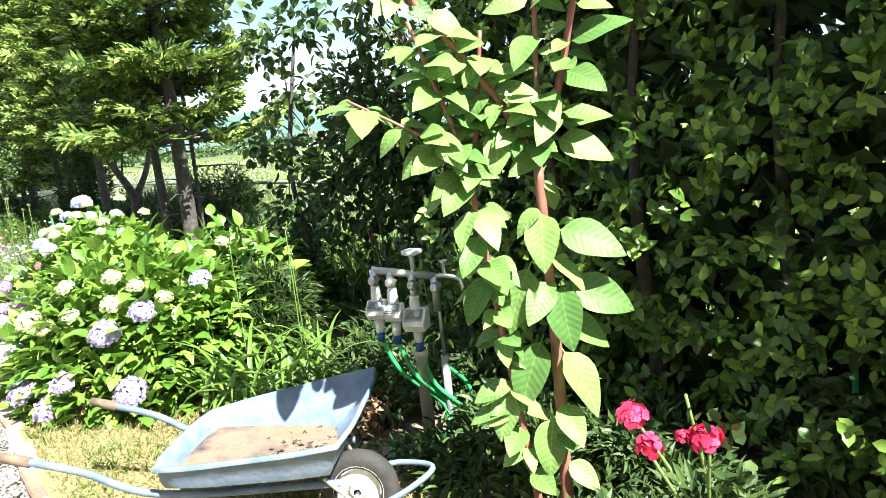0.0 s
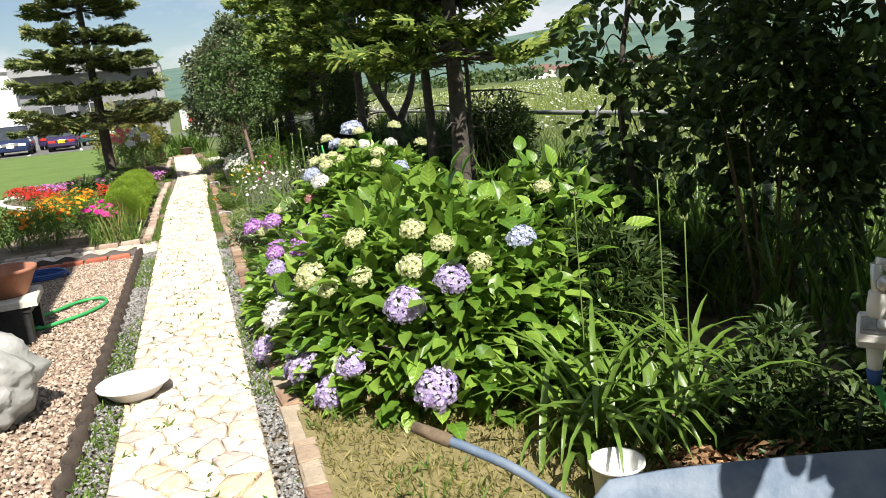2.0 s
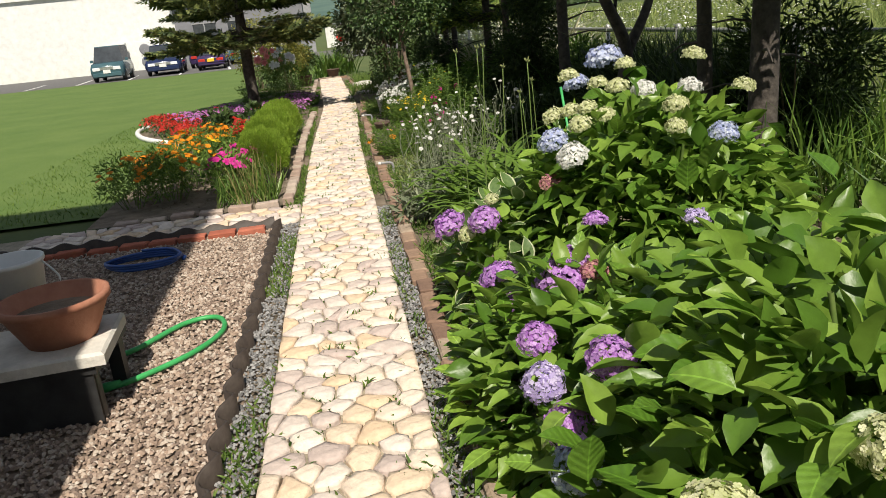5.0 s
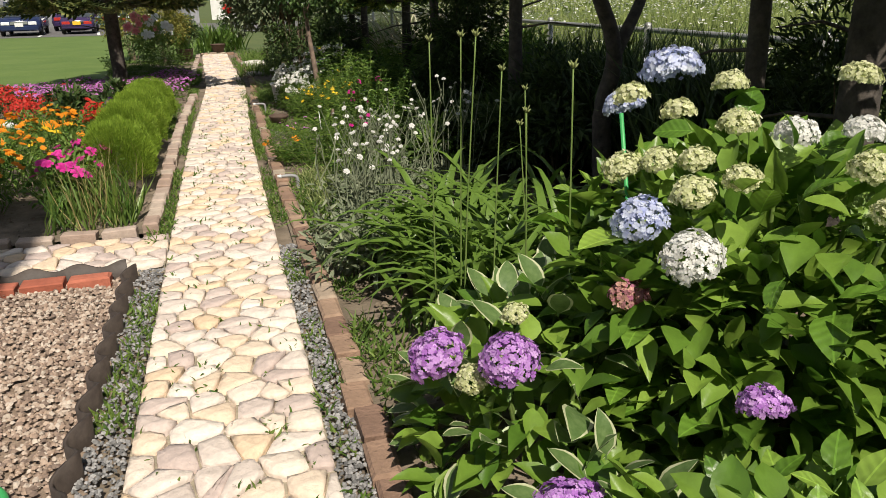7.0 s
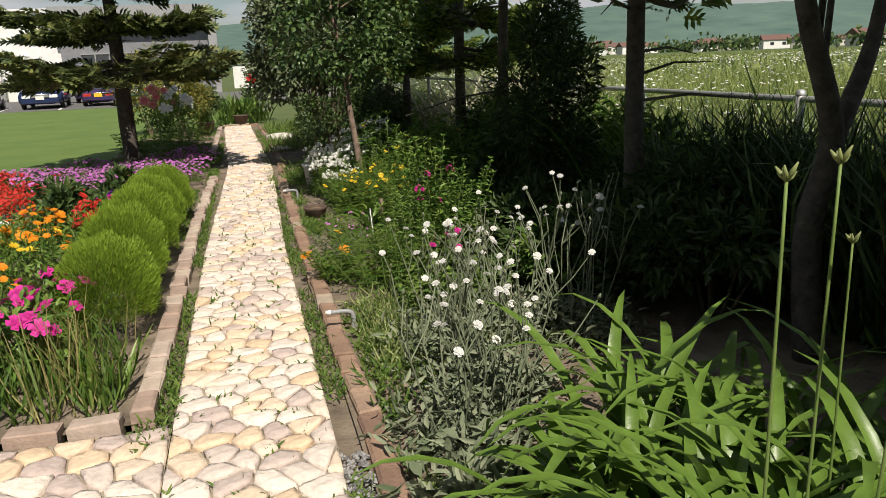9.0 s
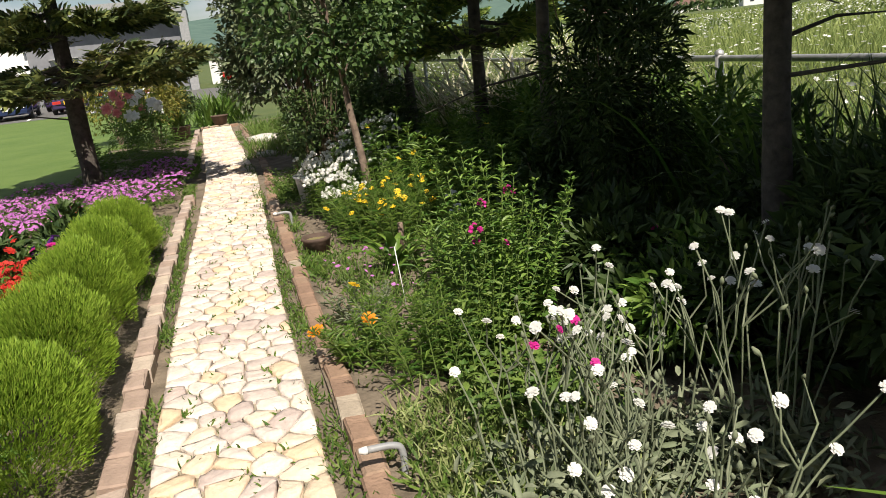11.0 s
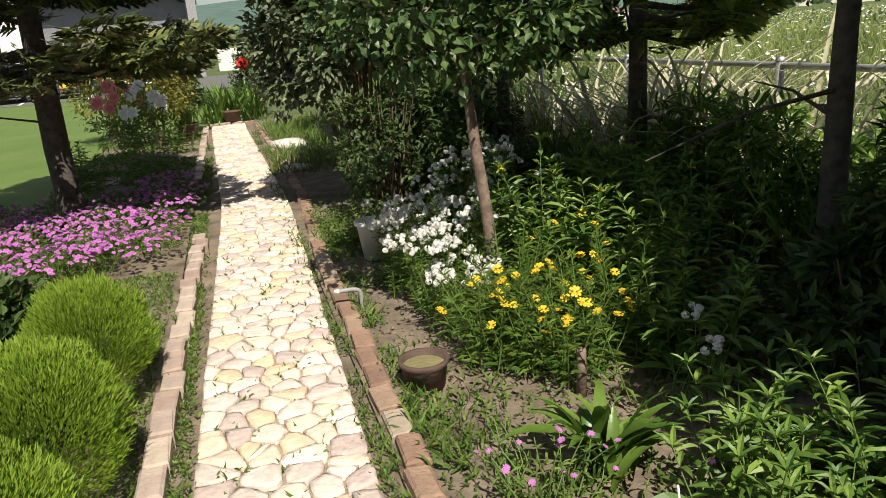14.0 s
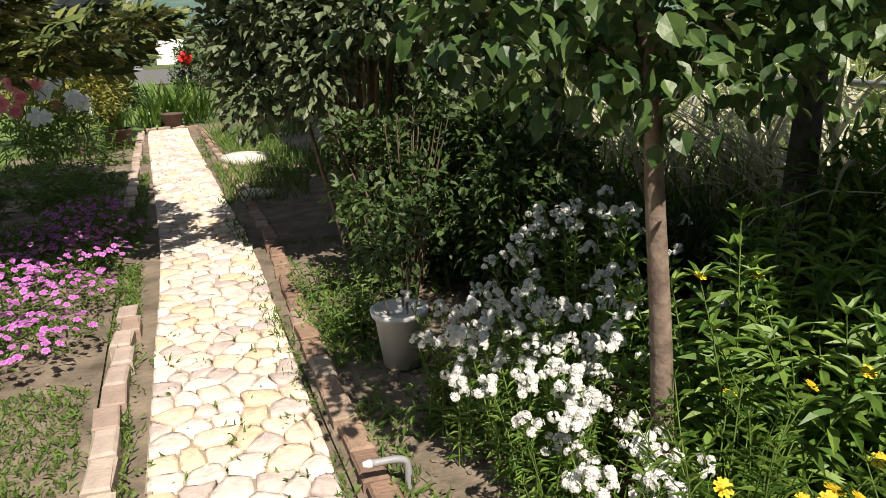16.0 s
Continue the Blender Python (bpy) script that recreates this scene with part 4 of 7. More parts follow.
hydrangea(.96, 6.95, (.42, .5, .58), 130, [
    ("mauve", .59, 6.84, .49, 1.05), ("mauve", .73, 6.66, .54, .95), ("lime", .66, 6.74, .46, .75), ("lime", .8, 6.8, .6, .6), ("pink", 1.06, 6.67, .67, .9)], "variegated hydrangea with white-edged leaves and mauve heads", VARI, n_fill=420)
hydrangea(.84, 6.3, (.26, .28, .4), 50, [("mauve", .72, 6.05, .34, .9)], "low variegated hydrangea with white-edged leaves", VARI, n_fill=120)
hydrangea(2.05, 4.75, (.75, .9, .95), 200, [("lime", 1.9, 4.2, .9, .8)], "green hydrangea bush with broad glossy leaves", n_fill=1000)
hydrangea(1.75, 3.95, (.4, .4, .68), 60, [("blue", 1.63, 3.9, .72, .8)], "lacecap hydrangea with pale blue heads", n_fill=260)


# ---- trees ----
def trunk_mesh(h, r0, r1, lean=(0, 0), mat="bark", sides=14, wob=.03):
    pts, rad = [], []
    n = 16
    for i in range(n + 1):
        t = i / n
        pts.append((lean[0] * t + wob * noise.noise((t * 3, lean[0] * 9, r0 * 50)), lean[1] * t + wob * noise.noise((t * 3, 5.5, r0 * 70)), -.06 + h * t))
        rad.append((r0 + (r1 - r0) * t) * (1 + .06 * noise.noise((t * 14, r0 * 31, 2))) + (.5 * r0 * max(0, .05 - t) / .05))
    v, f = tube(pts, rad, sides)
    v = [Vector(p) + Vector((noise.noise(p * 9), noise.noise(p * 9 + Vector((7, 0, 0))), 0)) * r0 * .12 for p in v]
    return mesh("trunk", v, f, mat, True), pts


def conifer(x, y, h, r0, crown, low, label, mat="needle", whorls=9, per=9, lean=(0, 0), dens=1.0, up=0.12, dead=5, power=.75, group="conifers along the fence"):
    o = thing("conifer", x, y, 0, label, "conifer", group)
    me, pts = trunk_mesh(h, r0 * .74, .015, lean)
    put("trunk", me, o)
    P, D, N, L = [], [], [], []
    limbs = Buf()
    k = 0
    for w in range(whorls):
        t = w / (whorls - 1)
        z = low + (h - low - .15) * t
        reach = crown * (1 - t) ** power + .12
        for b in range(per):
            a = 6.283 * (b + R.uniform(-.35, .35)) / per + w * 1.1
            zz = z + R.uniform(-.5, .5) * (h - low) / whorls * .6
            c = Vector((lean[0] * zz / h, lean[1] * zz / h, zz))
            rr = reach * R.uniform(.7, 1.08)
            d = Vector((math.cos(a), math.sin(a), 0))
            tip = c + d * rr + Vector((0, 0, rr * (up + R.uniform(-.08, .12))))
            mid = c + d * rr * .5 + Vector((0, 0, -rr * .05))
            cv = arc([c, mid, tip], 5)
            limbs.add(*tube(cv, [max(.004, .02 * (1 - .1 * i)) * (.5 + rr / crown) for i in range(len(cv))], 5, False))
            m = int((12 + 26 * rr) * dens)
            side = Vector((-d.y, d.x, 0))
            for _ in range(m):
                u = R.uniform(.22, 1) ** .8
                q = cv[min(len(cv) - 1, int(u * (len(cv) - 1)))]
                s = R.normal(0, .3) * rr * (1.15 - u) * .9
                P.append(q + side * s + Vector((0, 0, R.normal(.01, .035))))
                D.append(d + side * (np.sign(s) * R.uniform(.1, 1.0)) + Vector((0, 0, R.uniform(-.12, .25))))
                N.append(Vector(R.normal(0, .55, 3)) + Vector((0, -.25, .9)))
                L.append(R.uniform(.16, .3))
    for i in range(dead):
        a = R.uniform(0, 6.28)
        z = R.uniform(.8, low)
        c = Vector((lean[0] * z / h, lean[1] * z / h, z))
        e = c + Vector((math.cos(a), math.sin(a), R.uniform(-.25, .2))) * R.uniform(.4, 1.0)
        limbs.add(*tube([c, (c + e) / 2 + Vector((0, 0, .04)), e], [.012, .008, .003], 5, False))
    put("branchwork", limbs.mesh("branchwork", "bark", True), o, kind="stuff")
    V, F = scatter(P, D, N, L, np.array(L) * .95, T_SPRAY)
    put("crown", mesh("crown", V, F, mat), o, kind="stuff")
    return o


FIR = "dark fir with bare lower trunk and yellow-green tips"
for cx, cy, ch, cr, crown_, low_ in ((2.72, 7.72, 7.5, .13, 1.15, 1.85), (2.62, 8.25, 6.5, .08, .9, 1.9), (2.6, 11.4, 5.6, .10, 1.05, 1.9), (2.5, 13.8, 4.6, .09, .5, 2.1), (2.63, 15.67, 6.0, .10, .95, 1.45), (2.36, 17.57, 5.6, .09, .9, 1.8), (2.6, 20.0, 7.0, .09, 1.6, 1.4), (2.7, 22.6, 6.6, .1, 1.7, 1.2)):
    conifer(cx, cy, ch, cr, crown_, low_, FIR, whorls=10, per=9, dens=1.2, lean=(R.uniform(-.1, .1), R.uniform(-.2, .2)))
conifer(2.95, 8.0, 5.0, .035, .8, 2.4, "slender young fir trunk beside the others", whorls=6, per=6)
conifer(-1.5, 18.6, 6.3, .16, 1.75, 1.5, "layered spruce with flat tiers of blue-green branches", "needle_blue", 9, 12, (-.1, 0), 2.0, .02, 2, .72, "lone spruce")


def leaf_cloud(n, radii, L, W, template=T_LEAF, k=16, spread=.33, zmin=-.6, droop=.1, flat=.8):
    P, D = clumpy(n, radii, k, spread, zmin)
    D = D + R.normal(0, .42, (n, 3))
    D[:, 2] -= droop
    N = np.tile([0, 0, flat], (n, 1)) + R.normal(0, .45, (n, 3)) - .25 * D
    return scatter(P, D, N, rnd(n, L * .65, L * 1.25), rnd(n, W * .7, W * 1.2), template)


def shrub(name, x, y, z, radii, n, L, W, mat, label, cat="shrub", template=T_LEAF, k=18, spread=.34, zmin=-.6, stems=8, stem_mat="brownstem", droop=.1, group="", sr=.012):
    o = thing(name, x, y, 0, label, cat, group)
    for i in range(stems):
        a, t = R.uniform(0, 6.28), R.uniform(.15, .75)
        e = Vector((math.cos(a) * radii[0] * t, math.sin(a) * radii[1] * t, z + radii[2] * R.uniform(-.1, .7)))
        v, f = tube(arc([(e.x * .2, e.y * .2, -.03), (e.x * .6, e.y * .6, e.z * .55), e], 4), [sr * (1 - .09 * j) for j in range(9)], 6, False)
        put("stem", mesh("stem", v, f, stem_mat, True), o)
    V, F = leaf_cloud(n, radii, L, W, template, k, spread, zmin, droop)
    V[:, 2] = np.maximum(V[:, 2] + z, .005)
    put("foliage", mesh("foliage", V, F, mat), o, kind="stuff")
    return o


def broad_tree(x, y, pts, r0, blobs, n, L, W, mat, bark, label):
    """A small tree: a bent trunk, forks towards its leaf clumps."""
    o = thing("tree", x, y, 0, label, "tree")
    cv = arc(pts, 6)
    v, f = tube(cv, [r0 * (1 - .6 * i / len(cv)) for i in range(len(cv))], 10)
    put("trunk", mesh("trunk", v, f, bark, True), o)
    for bx, by, bz, r in blobs:
        s = cv[int(R.uniform(.62, .95) * (len(cv) - 1))]
        e = Vector((bx, by, bz))
        v, f = tube(arc([s, (s + e) / 2 + Vector((0, 0, .08)), e], 4), [r0 * .22 * (1 - .08 * i) for i in range(9)], 6, False)
        put("limb", mesh("limb", v, f, bark, True), o)
    parts = []
    for bx, by, bz, r in blobs:
        V, F = leaf_cloud(int(n * r * r), (r, r, r * .85), L, W, T_OVAL, 7, .5, -1, .45)
        parts.append((V + np.array([bx, by, bz]), F))
    V, F = join(parts)
    put("crown", mesh("crown", V, F, mat), o)


broad_tree(1.18, 14.6, [(.08, .12, -.05), (.04, .1, .5), (-.02, .08, 1.0), (-.06, .1, 1.5), (-.2, .2, 2.4)], .038,
           [(-.1, .25, 1.7, .52), (-.45, .25, 1.52, .42), (.35, .1, 1.62, .42), (.0, .0, 1.5, .32), (-.3, -.1, 1.55, .3), (.2, -.15, 1.58, .3), (.0, -.1, 2.3, .5), (.5, .3, 2.1, .45), (-.4, .1, 2.1, .45)], 2400, .057, .045, "heart_leaf", "palebark", "small tree with heart-shaped leaves and pale bark")
broad_tree(2.78, 4.72, [(0, 0, -.05), (.02, 0, .6), (-.05, .05, 1.3), (.1, 0, 2.3)], .03,
           [(-.08, .1, 1.0, .32), (.12, -.15, 1.3, .32), (-.14, .1, 1.55, .3), (.1, .1, 1.85, .34), (-.05, 0, 2.3, .4), (.22, .15, .75, .34), (.25, -.25, 1.0, .35), (.25, -.25, 1.5, .35), (.2, -.3, .5, .35)], 1150, .09, .068, "shrub_leaf", "bark", "slim dark tree with pointed leaves by the fence")
broad_tree(2.6, 9.7, [(0, 0, -.05), (-.02, .05, .6), (.02, 0, 1.05), (-.25, -.1, 1.6), (-.45, -.15, 2.3)], .075, [(-.1, -.1, 2.7, .55), (.6, .2, 2.7, .7), (.3, .3, 3.1, .7)], 700, .1, .07, "heart_leaf", "bark", "dark forked tree between the firs")
v, f = tube(arc([(.02, 0, 1.0), (.3, .1, 1.5), (.5, .2, 2.4)], 6), [.05 - .0025 * i for i in range(13)], 8, False)
put("tree_fork", mesh("fork", v, f, "bark", True), m=pose(2.6, 9.7, 0), label="second dark fork of the tree between firs", category="tree")

broad_tree(3.25, 3.3, [(0, 0, -.05), (.05, 0, .8), (-.05, .05, 1.6), (-.3, .2, 2.5)], .028,
           [(-.6, .35, 2.55, .36), (-.4, .2, 2.85, .4), (-.2, .2, 2.3, .4), (-.75, .5, 2.8, .32), (.1, 0, 1.6, .45), (.3, .1, 2.0, .5), (.2, -.1, 1.1, .45)], 700, .095, .06, "heart_leaf", "bark", "slender tree with sunlit leaves at the hedge end")

# hedge and shrubs
hedge = thing("hedge", 3.12, .6, 0, "dense tall dark green hedge with glossy rosettes", "hedge")
for i in range(8):
    v, f = tube(arc([(R.uniform(-.3, .3), -2.3 + .6 * i, -.05), (R.uniform(-.35, .35), -2.3 + .6 * i, 1.4), (R.uniform(-.4, .4), -2.2 + .6 * i, 3.0)], 5), [.04 - .003 * k for k in range(11)], 7, False)
    put("stem", mesh("stem", v, f, "bark", True), hedge)
nr = 2500
C = np.stack([rnd(nr, -.62, .55), rnd(nr, -2.9, 2.2), rnd(nr, .15, 3.5)], 1)
C[: int(nr * .7), 0] = -.55 + np.abs(R.normal(0, .16, int(nr * .7)))
C[:, 0] += np.array([.22 * noise.noise((0, p[1] * 1.6, p[2] * 1.6)) for p in C])
ax = unit(np.stack([np.full(nr, -.9), R.normal(-.2, .5, nr), R.normal(.55, .35, nr)], 1))
parts_ = []
for j in range(8):
    an = 6.283 * j / 8
    s = unit(np.cross(ax, np.tile([.1, .2, 1.0], (nr, 1))))
    u = np.cross(s, ax)
    d = unit(ax * .65 + (s * math.cos(an) + u * math.sin(an)) * .9 + R.normal(0, .42, (nr, 3)))
    parts_.append(scatter(C + R.normal(0, .018, (nr, 3)), d, ax + R.normal(0, .3, (nr, 3)), rnd(nr, .045, .075), rnd(nr, .03, .046), T_LEAF))
V, F = join(parts_)
put("foliage", mesh("foliage", V, F, "hedge_leaf", True), hedge, kind="stuff")
# inner leaves are coloured darker than the rosettes, for shade in the hedge's depth
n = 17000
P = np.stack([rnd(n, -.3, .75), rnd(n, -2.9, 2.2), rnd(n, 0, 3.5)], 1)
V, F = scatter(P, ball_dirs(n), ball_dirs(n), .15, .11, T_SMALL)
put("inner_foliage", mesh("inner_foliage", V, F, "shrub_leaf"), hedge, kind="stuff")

shrub("rose_bush", 1.2, 18.0, 1.85, (1.05, 1.25, 1.55), 26000, .075, .052, "greyleaf", "tall tangled climbing rose bush with grey-green leaves", "rose bush", k=90, spread=.2, stems=34, zmin=-.6, sr=.017)
shrub("shrub", 1.2, 17.15, .6, (.5, .55, .7), 3800, .055, .034, "shrub_leaf", "dark twiggy shrub at the foot of the rose", k=60, spread=.2, stems=56, sr=.009, zmin=-.9)
shrub("shrub", 1.75, 16.7, .55, (.5, .5, .7), 3500, .07, .034, "shrub_leaf", "dark leafy shrub in the shade of the rose", k=40, spread=.26, stems=18, sr=.008, zmin=-.9)
shrub("shrub", 3.1, 3.9, 1.1, (.5, .6, 1.1), 3600, .085, .05, "shrub_leaf", "dark leafy shrub at the hedge end", k=24)
shrub("shrub", 3.35, 6.4, .35, (.6, .9, .5), 2200, .11, .03, "shrub_leaf", "rank weedy growth below the fence", k=20, template=T_SMALL)
shrub("feathery_bush", 2.5, 4.9, .42, (.45, .55, .5), 4200, .11, .012, "shrub_leaf", "feathery fine-leaved green bush in half shade", k=26, template=T_SMALL, stems=12, stem_mat="greenstem")
shrub("feathery_bush", 2.1, 4.0, .34, (.36, .42, .42), 2600, .11, .012, "shrub_leaf", "feathery fine-leaved green bush in half shade", k=20, template=T_SMALL, stems=8, stem_mat="greenstem")
# yews and undergrowth take the darkest leaf green, standing for the firs' shade too
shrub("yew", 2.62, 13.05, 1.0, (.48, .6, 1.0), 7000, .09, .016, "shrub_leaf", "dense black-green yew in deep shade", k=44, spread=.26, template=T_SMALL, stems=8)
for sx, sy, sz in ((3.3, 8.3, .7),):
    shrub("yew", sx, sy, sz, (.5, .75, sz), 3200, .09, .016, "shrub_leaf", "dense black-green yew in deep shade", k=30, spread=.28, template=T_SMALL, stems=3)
# brighter green on this growth, its sunlit look put into the leaf colour
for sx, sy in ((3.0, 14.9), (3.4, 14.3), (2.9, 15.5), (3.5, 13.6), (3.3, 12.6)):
    shrub("meadow_perennial", sx, sy, .5, (.4, .4, .55), 1500, .1, .03, "phlox_leaf", "leafy growth before the fence in a bright sunlit green", "perennial", k=20, template=T_LEAF, stems=3, stem_mat="greenstem", group="leafy growth by the fence", sr=.005)
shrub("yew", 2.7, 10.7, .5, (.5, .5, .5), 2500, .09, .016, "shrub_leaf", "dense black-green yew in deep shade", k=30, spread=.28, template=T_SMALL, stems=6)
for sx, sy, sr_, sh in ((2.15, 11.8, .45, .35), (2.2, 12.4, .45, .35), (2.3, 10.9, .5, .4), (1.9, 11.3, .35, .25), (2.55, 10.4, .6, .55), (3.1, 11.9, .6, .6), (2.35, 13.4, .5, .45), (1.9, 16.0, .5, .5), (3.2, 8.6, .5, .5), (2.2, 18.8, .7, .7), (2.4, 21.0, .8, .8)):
    shrub("undergrowth", sx, sy, sh * .7, (sr_, sr_, sh * .8), 1700, .1, .04, "shrub_leaf", "undergrowth below the firs in a dark shaded green", "undergrowth", k=16, template=T_SMALL, stems=6, group="undergrowth below the firs")


# ---- strap-leaved clumps ----
def strap_clump(name, x, y, n, L, W, mat, label, cat, spread=.25, arch=.9, z=0.0, group="", seed_dir=None):
    """A clump of long arching blades, each with five joints."""
    o = thing(name, x, y, z, label, cat, group)
    b_v, b_f, k = [], [], 0
    for i in range(n):
        a = R.uniform(0, 6.283)
        d = Vector((math.cos(a), math.sin(a), 0))
        s = Vector((-d.y, d.x, 0))
        p0 = Vector((R.normal(0, spread * .5), R.normal(0, spread * .5), -.01))
        l, w, ar = L * R.uniform(.6, 1.15), W * R.uniform(.7, 1.2), arch * R.uniform(.5, 1.3)
        st = R.uniform(1.0, 1.45)
        m = 7
        p, ang = p0, st
        tw = R.normal(0, .15)
        for j in range(m + 1):
            t = j / m
            ww = w * .5 * (min(1, .55 + 2.2 * t) if t < .3 else (1 - ((t - .3) / .7) ** 2.2)) + .0008
            up = Vector((-d.x * math.sin(ang), -d.y * math.sin(ang), math.cos(ang)))
            b_v += [p - s * ww + up * ww * .35, p, p + s * ww + up * ww * .35]
            p = p + (d * math.cos(ang) + Vector((0, 0, 1)) * math.sin(ang) + s * tw) * (l / m)
            if p.z < .015:
                p.z = .015
            ang -= ar * (2.6 / m) * (.35 + 1.2 * t)
        for j in range(m):
            q = k + 3 * j
            b_f += [(q, q + 1, q + 4, q + 3), (q + 1, q + 2, q + 5, q + 4)]
        k = len(b_v)
    if name == "daylily":
        s = 24
        for i in range(n):
            put("leaf", mesh("leaf", b_v[i * s:(i + 1) * s], b_f[:14], mat, True), o)
    else:
        put("leaves", mesh("leaves", b_v, b_f, mat, True), o, kind="stuff")
    return o


DL = "clump of arching green daylily leaves"
for q in ((1.56, 3.1, 56), (1.86, 3.1, 50), (1.75, 3.45, 45), (2.1, 3.35, 40)):
    strap_clump("daylily", q[0], q[1], int(q[2] * .85), .7, .028, "blade", "clump of long pale arching grassy leaves", "daylily", .2, 1.25, group="daylily clumps")
for q in ((1.12, 7.95, 60), (1.2, 8.15, 60), (1.3, 8.35, 80), (1.1, 8.65, 80), (1.6, 8.1, 60), (1.65, 8.7, 60), (1.35, 8.95, 50), (1.06, 8.4, 40), (1.95, 8.4, 50)):
    strap_clump("daylily", q[0], q[1], int(q[2] * .8), .8 if q[0] > 1.15 else .7, .046, "blade", DL, "daylily", .26, 1.2, group="daylily clumps")


def scape(x, y, h, lx, ly):
    o = thing("daylily_stalk", x, y, 0, "tall bare daylily stalk with pale green buds", "flower stalk", "daylily stalks")
    pts = arc([(0, 0, 0), (lx * .4, ly * .4, h * .5), (lx, ly, h)], 6)
    put("stalk", mesh("stalk", *tube(pts, [.0038 - .0001 * i for i in range(len(pts))], 6), "greenstem", True), o)
    for k in range(5):
        a = 6.28 * k / 5
        e = pts[-1] + Vector((math.cos(a) * .016, math.sin(a) * .016, .014 + .004 * k))
        put("bud", mesh("bud", *tube([pts[-1], (pts[-1] + e) / 2, e], [.002, .0042, .0012], 6), "paleblade", True), o)


for q in ((.85, 7.8, 1.25), (.93, 7.7, 1.27), (.97, 7.85, 1.26), (1.06, 7.72, 1.14), (1.2, 7.7, .99), (1.1, 7.1, 1.2), (1.3, 7.9, .9), (1.45, 8.3, 1.0), (1.72, 3.5, .95), (2.0, 3.3, 1.0), (1.9, 3.0, .9)):
    scape(*q, R.uniform(-.06, .06), R.uniform(-.05, .05))

# pale variegated reed grass along the fence
for q in ((3.45, 16.0), (3.6, 16.9), (3.4, 17.7), (3.6, 15.3), (3.2, 18.6), (3.5, 16.5)):
    strap_clump("reed_grass", q[0], q[1], 60, 1.75, .034, "strawleaf", "tall pale striped reed grass by the fence", "reed grass", .35, .8, group="reed grass by the fence")
for q in ((3.2, 12.2), (3.4, 13.2), (3.6, 11.0), (3.3, 10.0)):
    strap_clump("reed_grass", q[0], q[1], 50, 1.5, .02, "blade", "tall green reed grass by the fence", "reed grass", .35, .8, group="reed grass by the fence")


# ---- flowering plants ----
def flowering(name, x, y, radii, n_leaf, L, W, leaf_mat, blooms, n_bloom, size, bloom_mat, label, cat, template=T_DAISY, tops=.85, stems=14, group="", cluster=1, leaf_t=T_LEAF, stem_mat="greenstem", core=None, zmin=-.2, face=.15):
    """A leafy plant with stalks that carry flowers; each flower (or flower cluster) is a part."""
    o = thing(name, x, y, 0, label, cat, group)
    V, F = leaf_cloud(n_leaf, (radii[0], radii[1], radii[2] * .62), L, W, leaf_t, 14, .42, zmin, .05, .5)
    V[:, 2] = np.maximum(V[:, 2] + radii[2] * .42, .006)
    put("foliage", mesh("foliage", V, F, leaf_mat), o, kind="stuff")
    var = []
    for k in range(2):
        if cluster == 1:
            m = 2 if core else 3
            P = np.zeros((m, 3)) + np.array([[0, 0, .1 * size * j] for j in range(m)])
            a = rnd(m, 0, 6.28)
            D = np.stack([np.cos(a), np.sin(a), 0 * a], 1)
            sc = np.array([size * (1 - .22 * j) for j in range(m)])
            v, f = scatter(P, D, np.tile([0, 0, 1.0], (m, 1)), sc, sc, template)
        else:
            d = ball_dirs(cluster, .1) * np.array([1, 1, .45])
            P = d * size * R.uniform(.35, 1, (cluster, 1))
            sc = rnd(cluster, .17, .27) * size
            v, f = scatter(P, R.normal(0, 1, (cluster, 3)), d + np.array([0, 0, .8]), sc, sc, template)
        var.append(mesh(blooms, v, f, bloom_mat))
    for i in range(n_bloom):
        a, t = R.uniform(0, 6.283), R.random() ** .5
        p = Vector((math.cos(a) * t * radii[0], math.sin(a) * t * radii[1], radii[2] * (tops + .2 * R.random() - .3 * t * t)))
        if i < stems * 3:
            v, f = tube([(p.x * .4, p.y * .4, 0), (p.x * .8, p.y * .8, p.z * .55), p], [.004, .0035, .0025], 5, False)
            put("stalk", mesh("stalk", v, f, stem_mat, True), o)
        n = Vector((p.x / radii[0] * .5 + R.normal(0, .3), p.y / radii[1] * .5 + R.normal(0, .3) - face, 1))
        h = put(blooms, var[i % 2], o, Matrix.Translation(p) @ n.to_track_quat("Z", "Y").to_matrix().to_4x4() @ Matrix.Scale(R.uniform(.75, 1.2), 4))
    return o


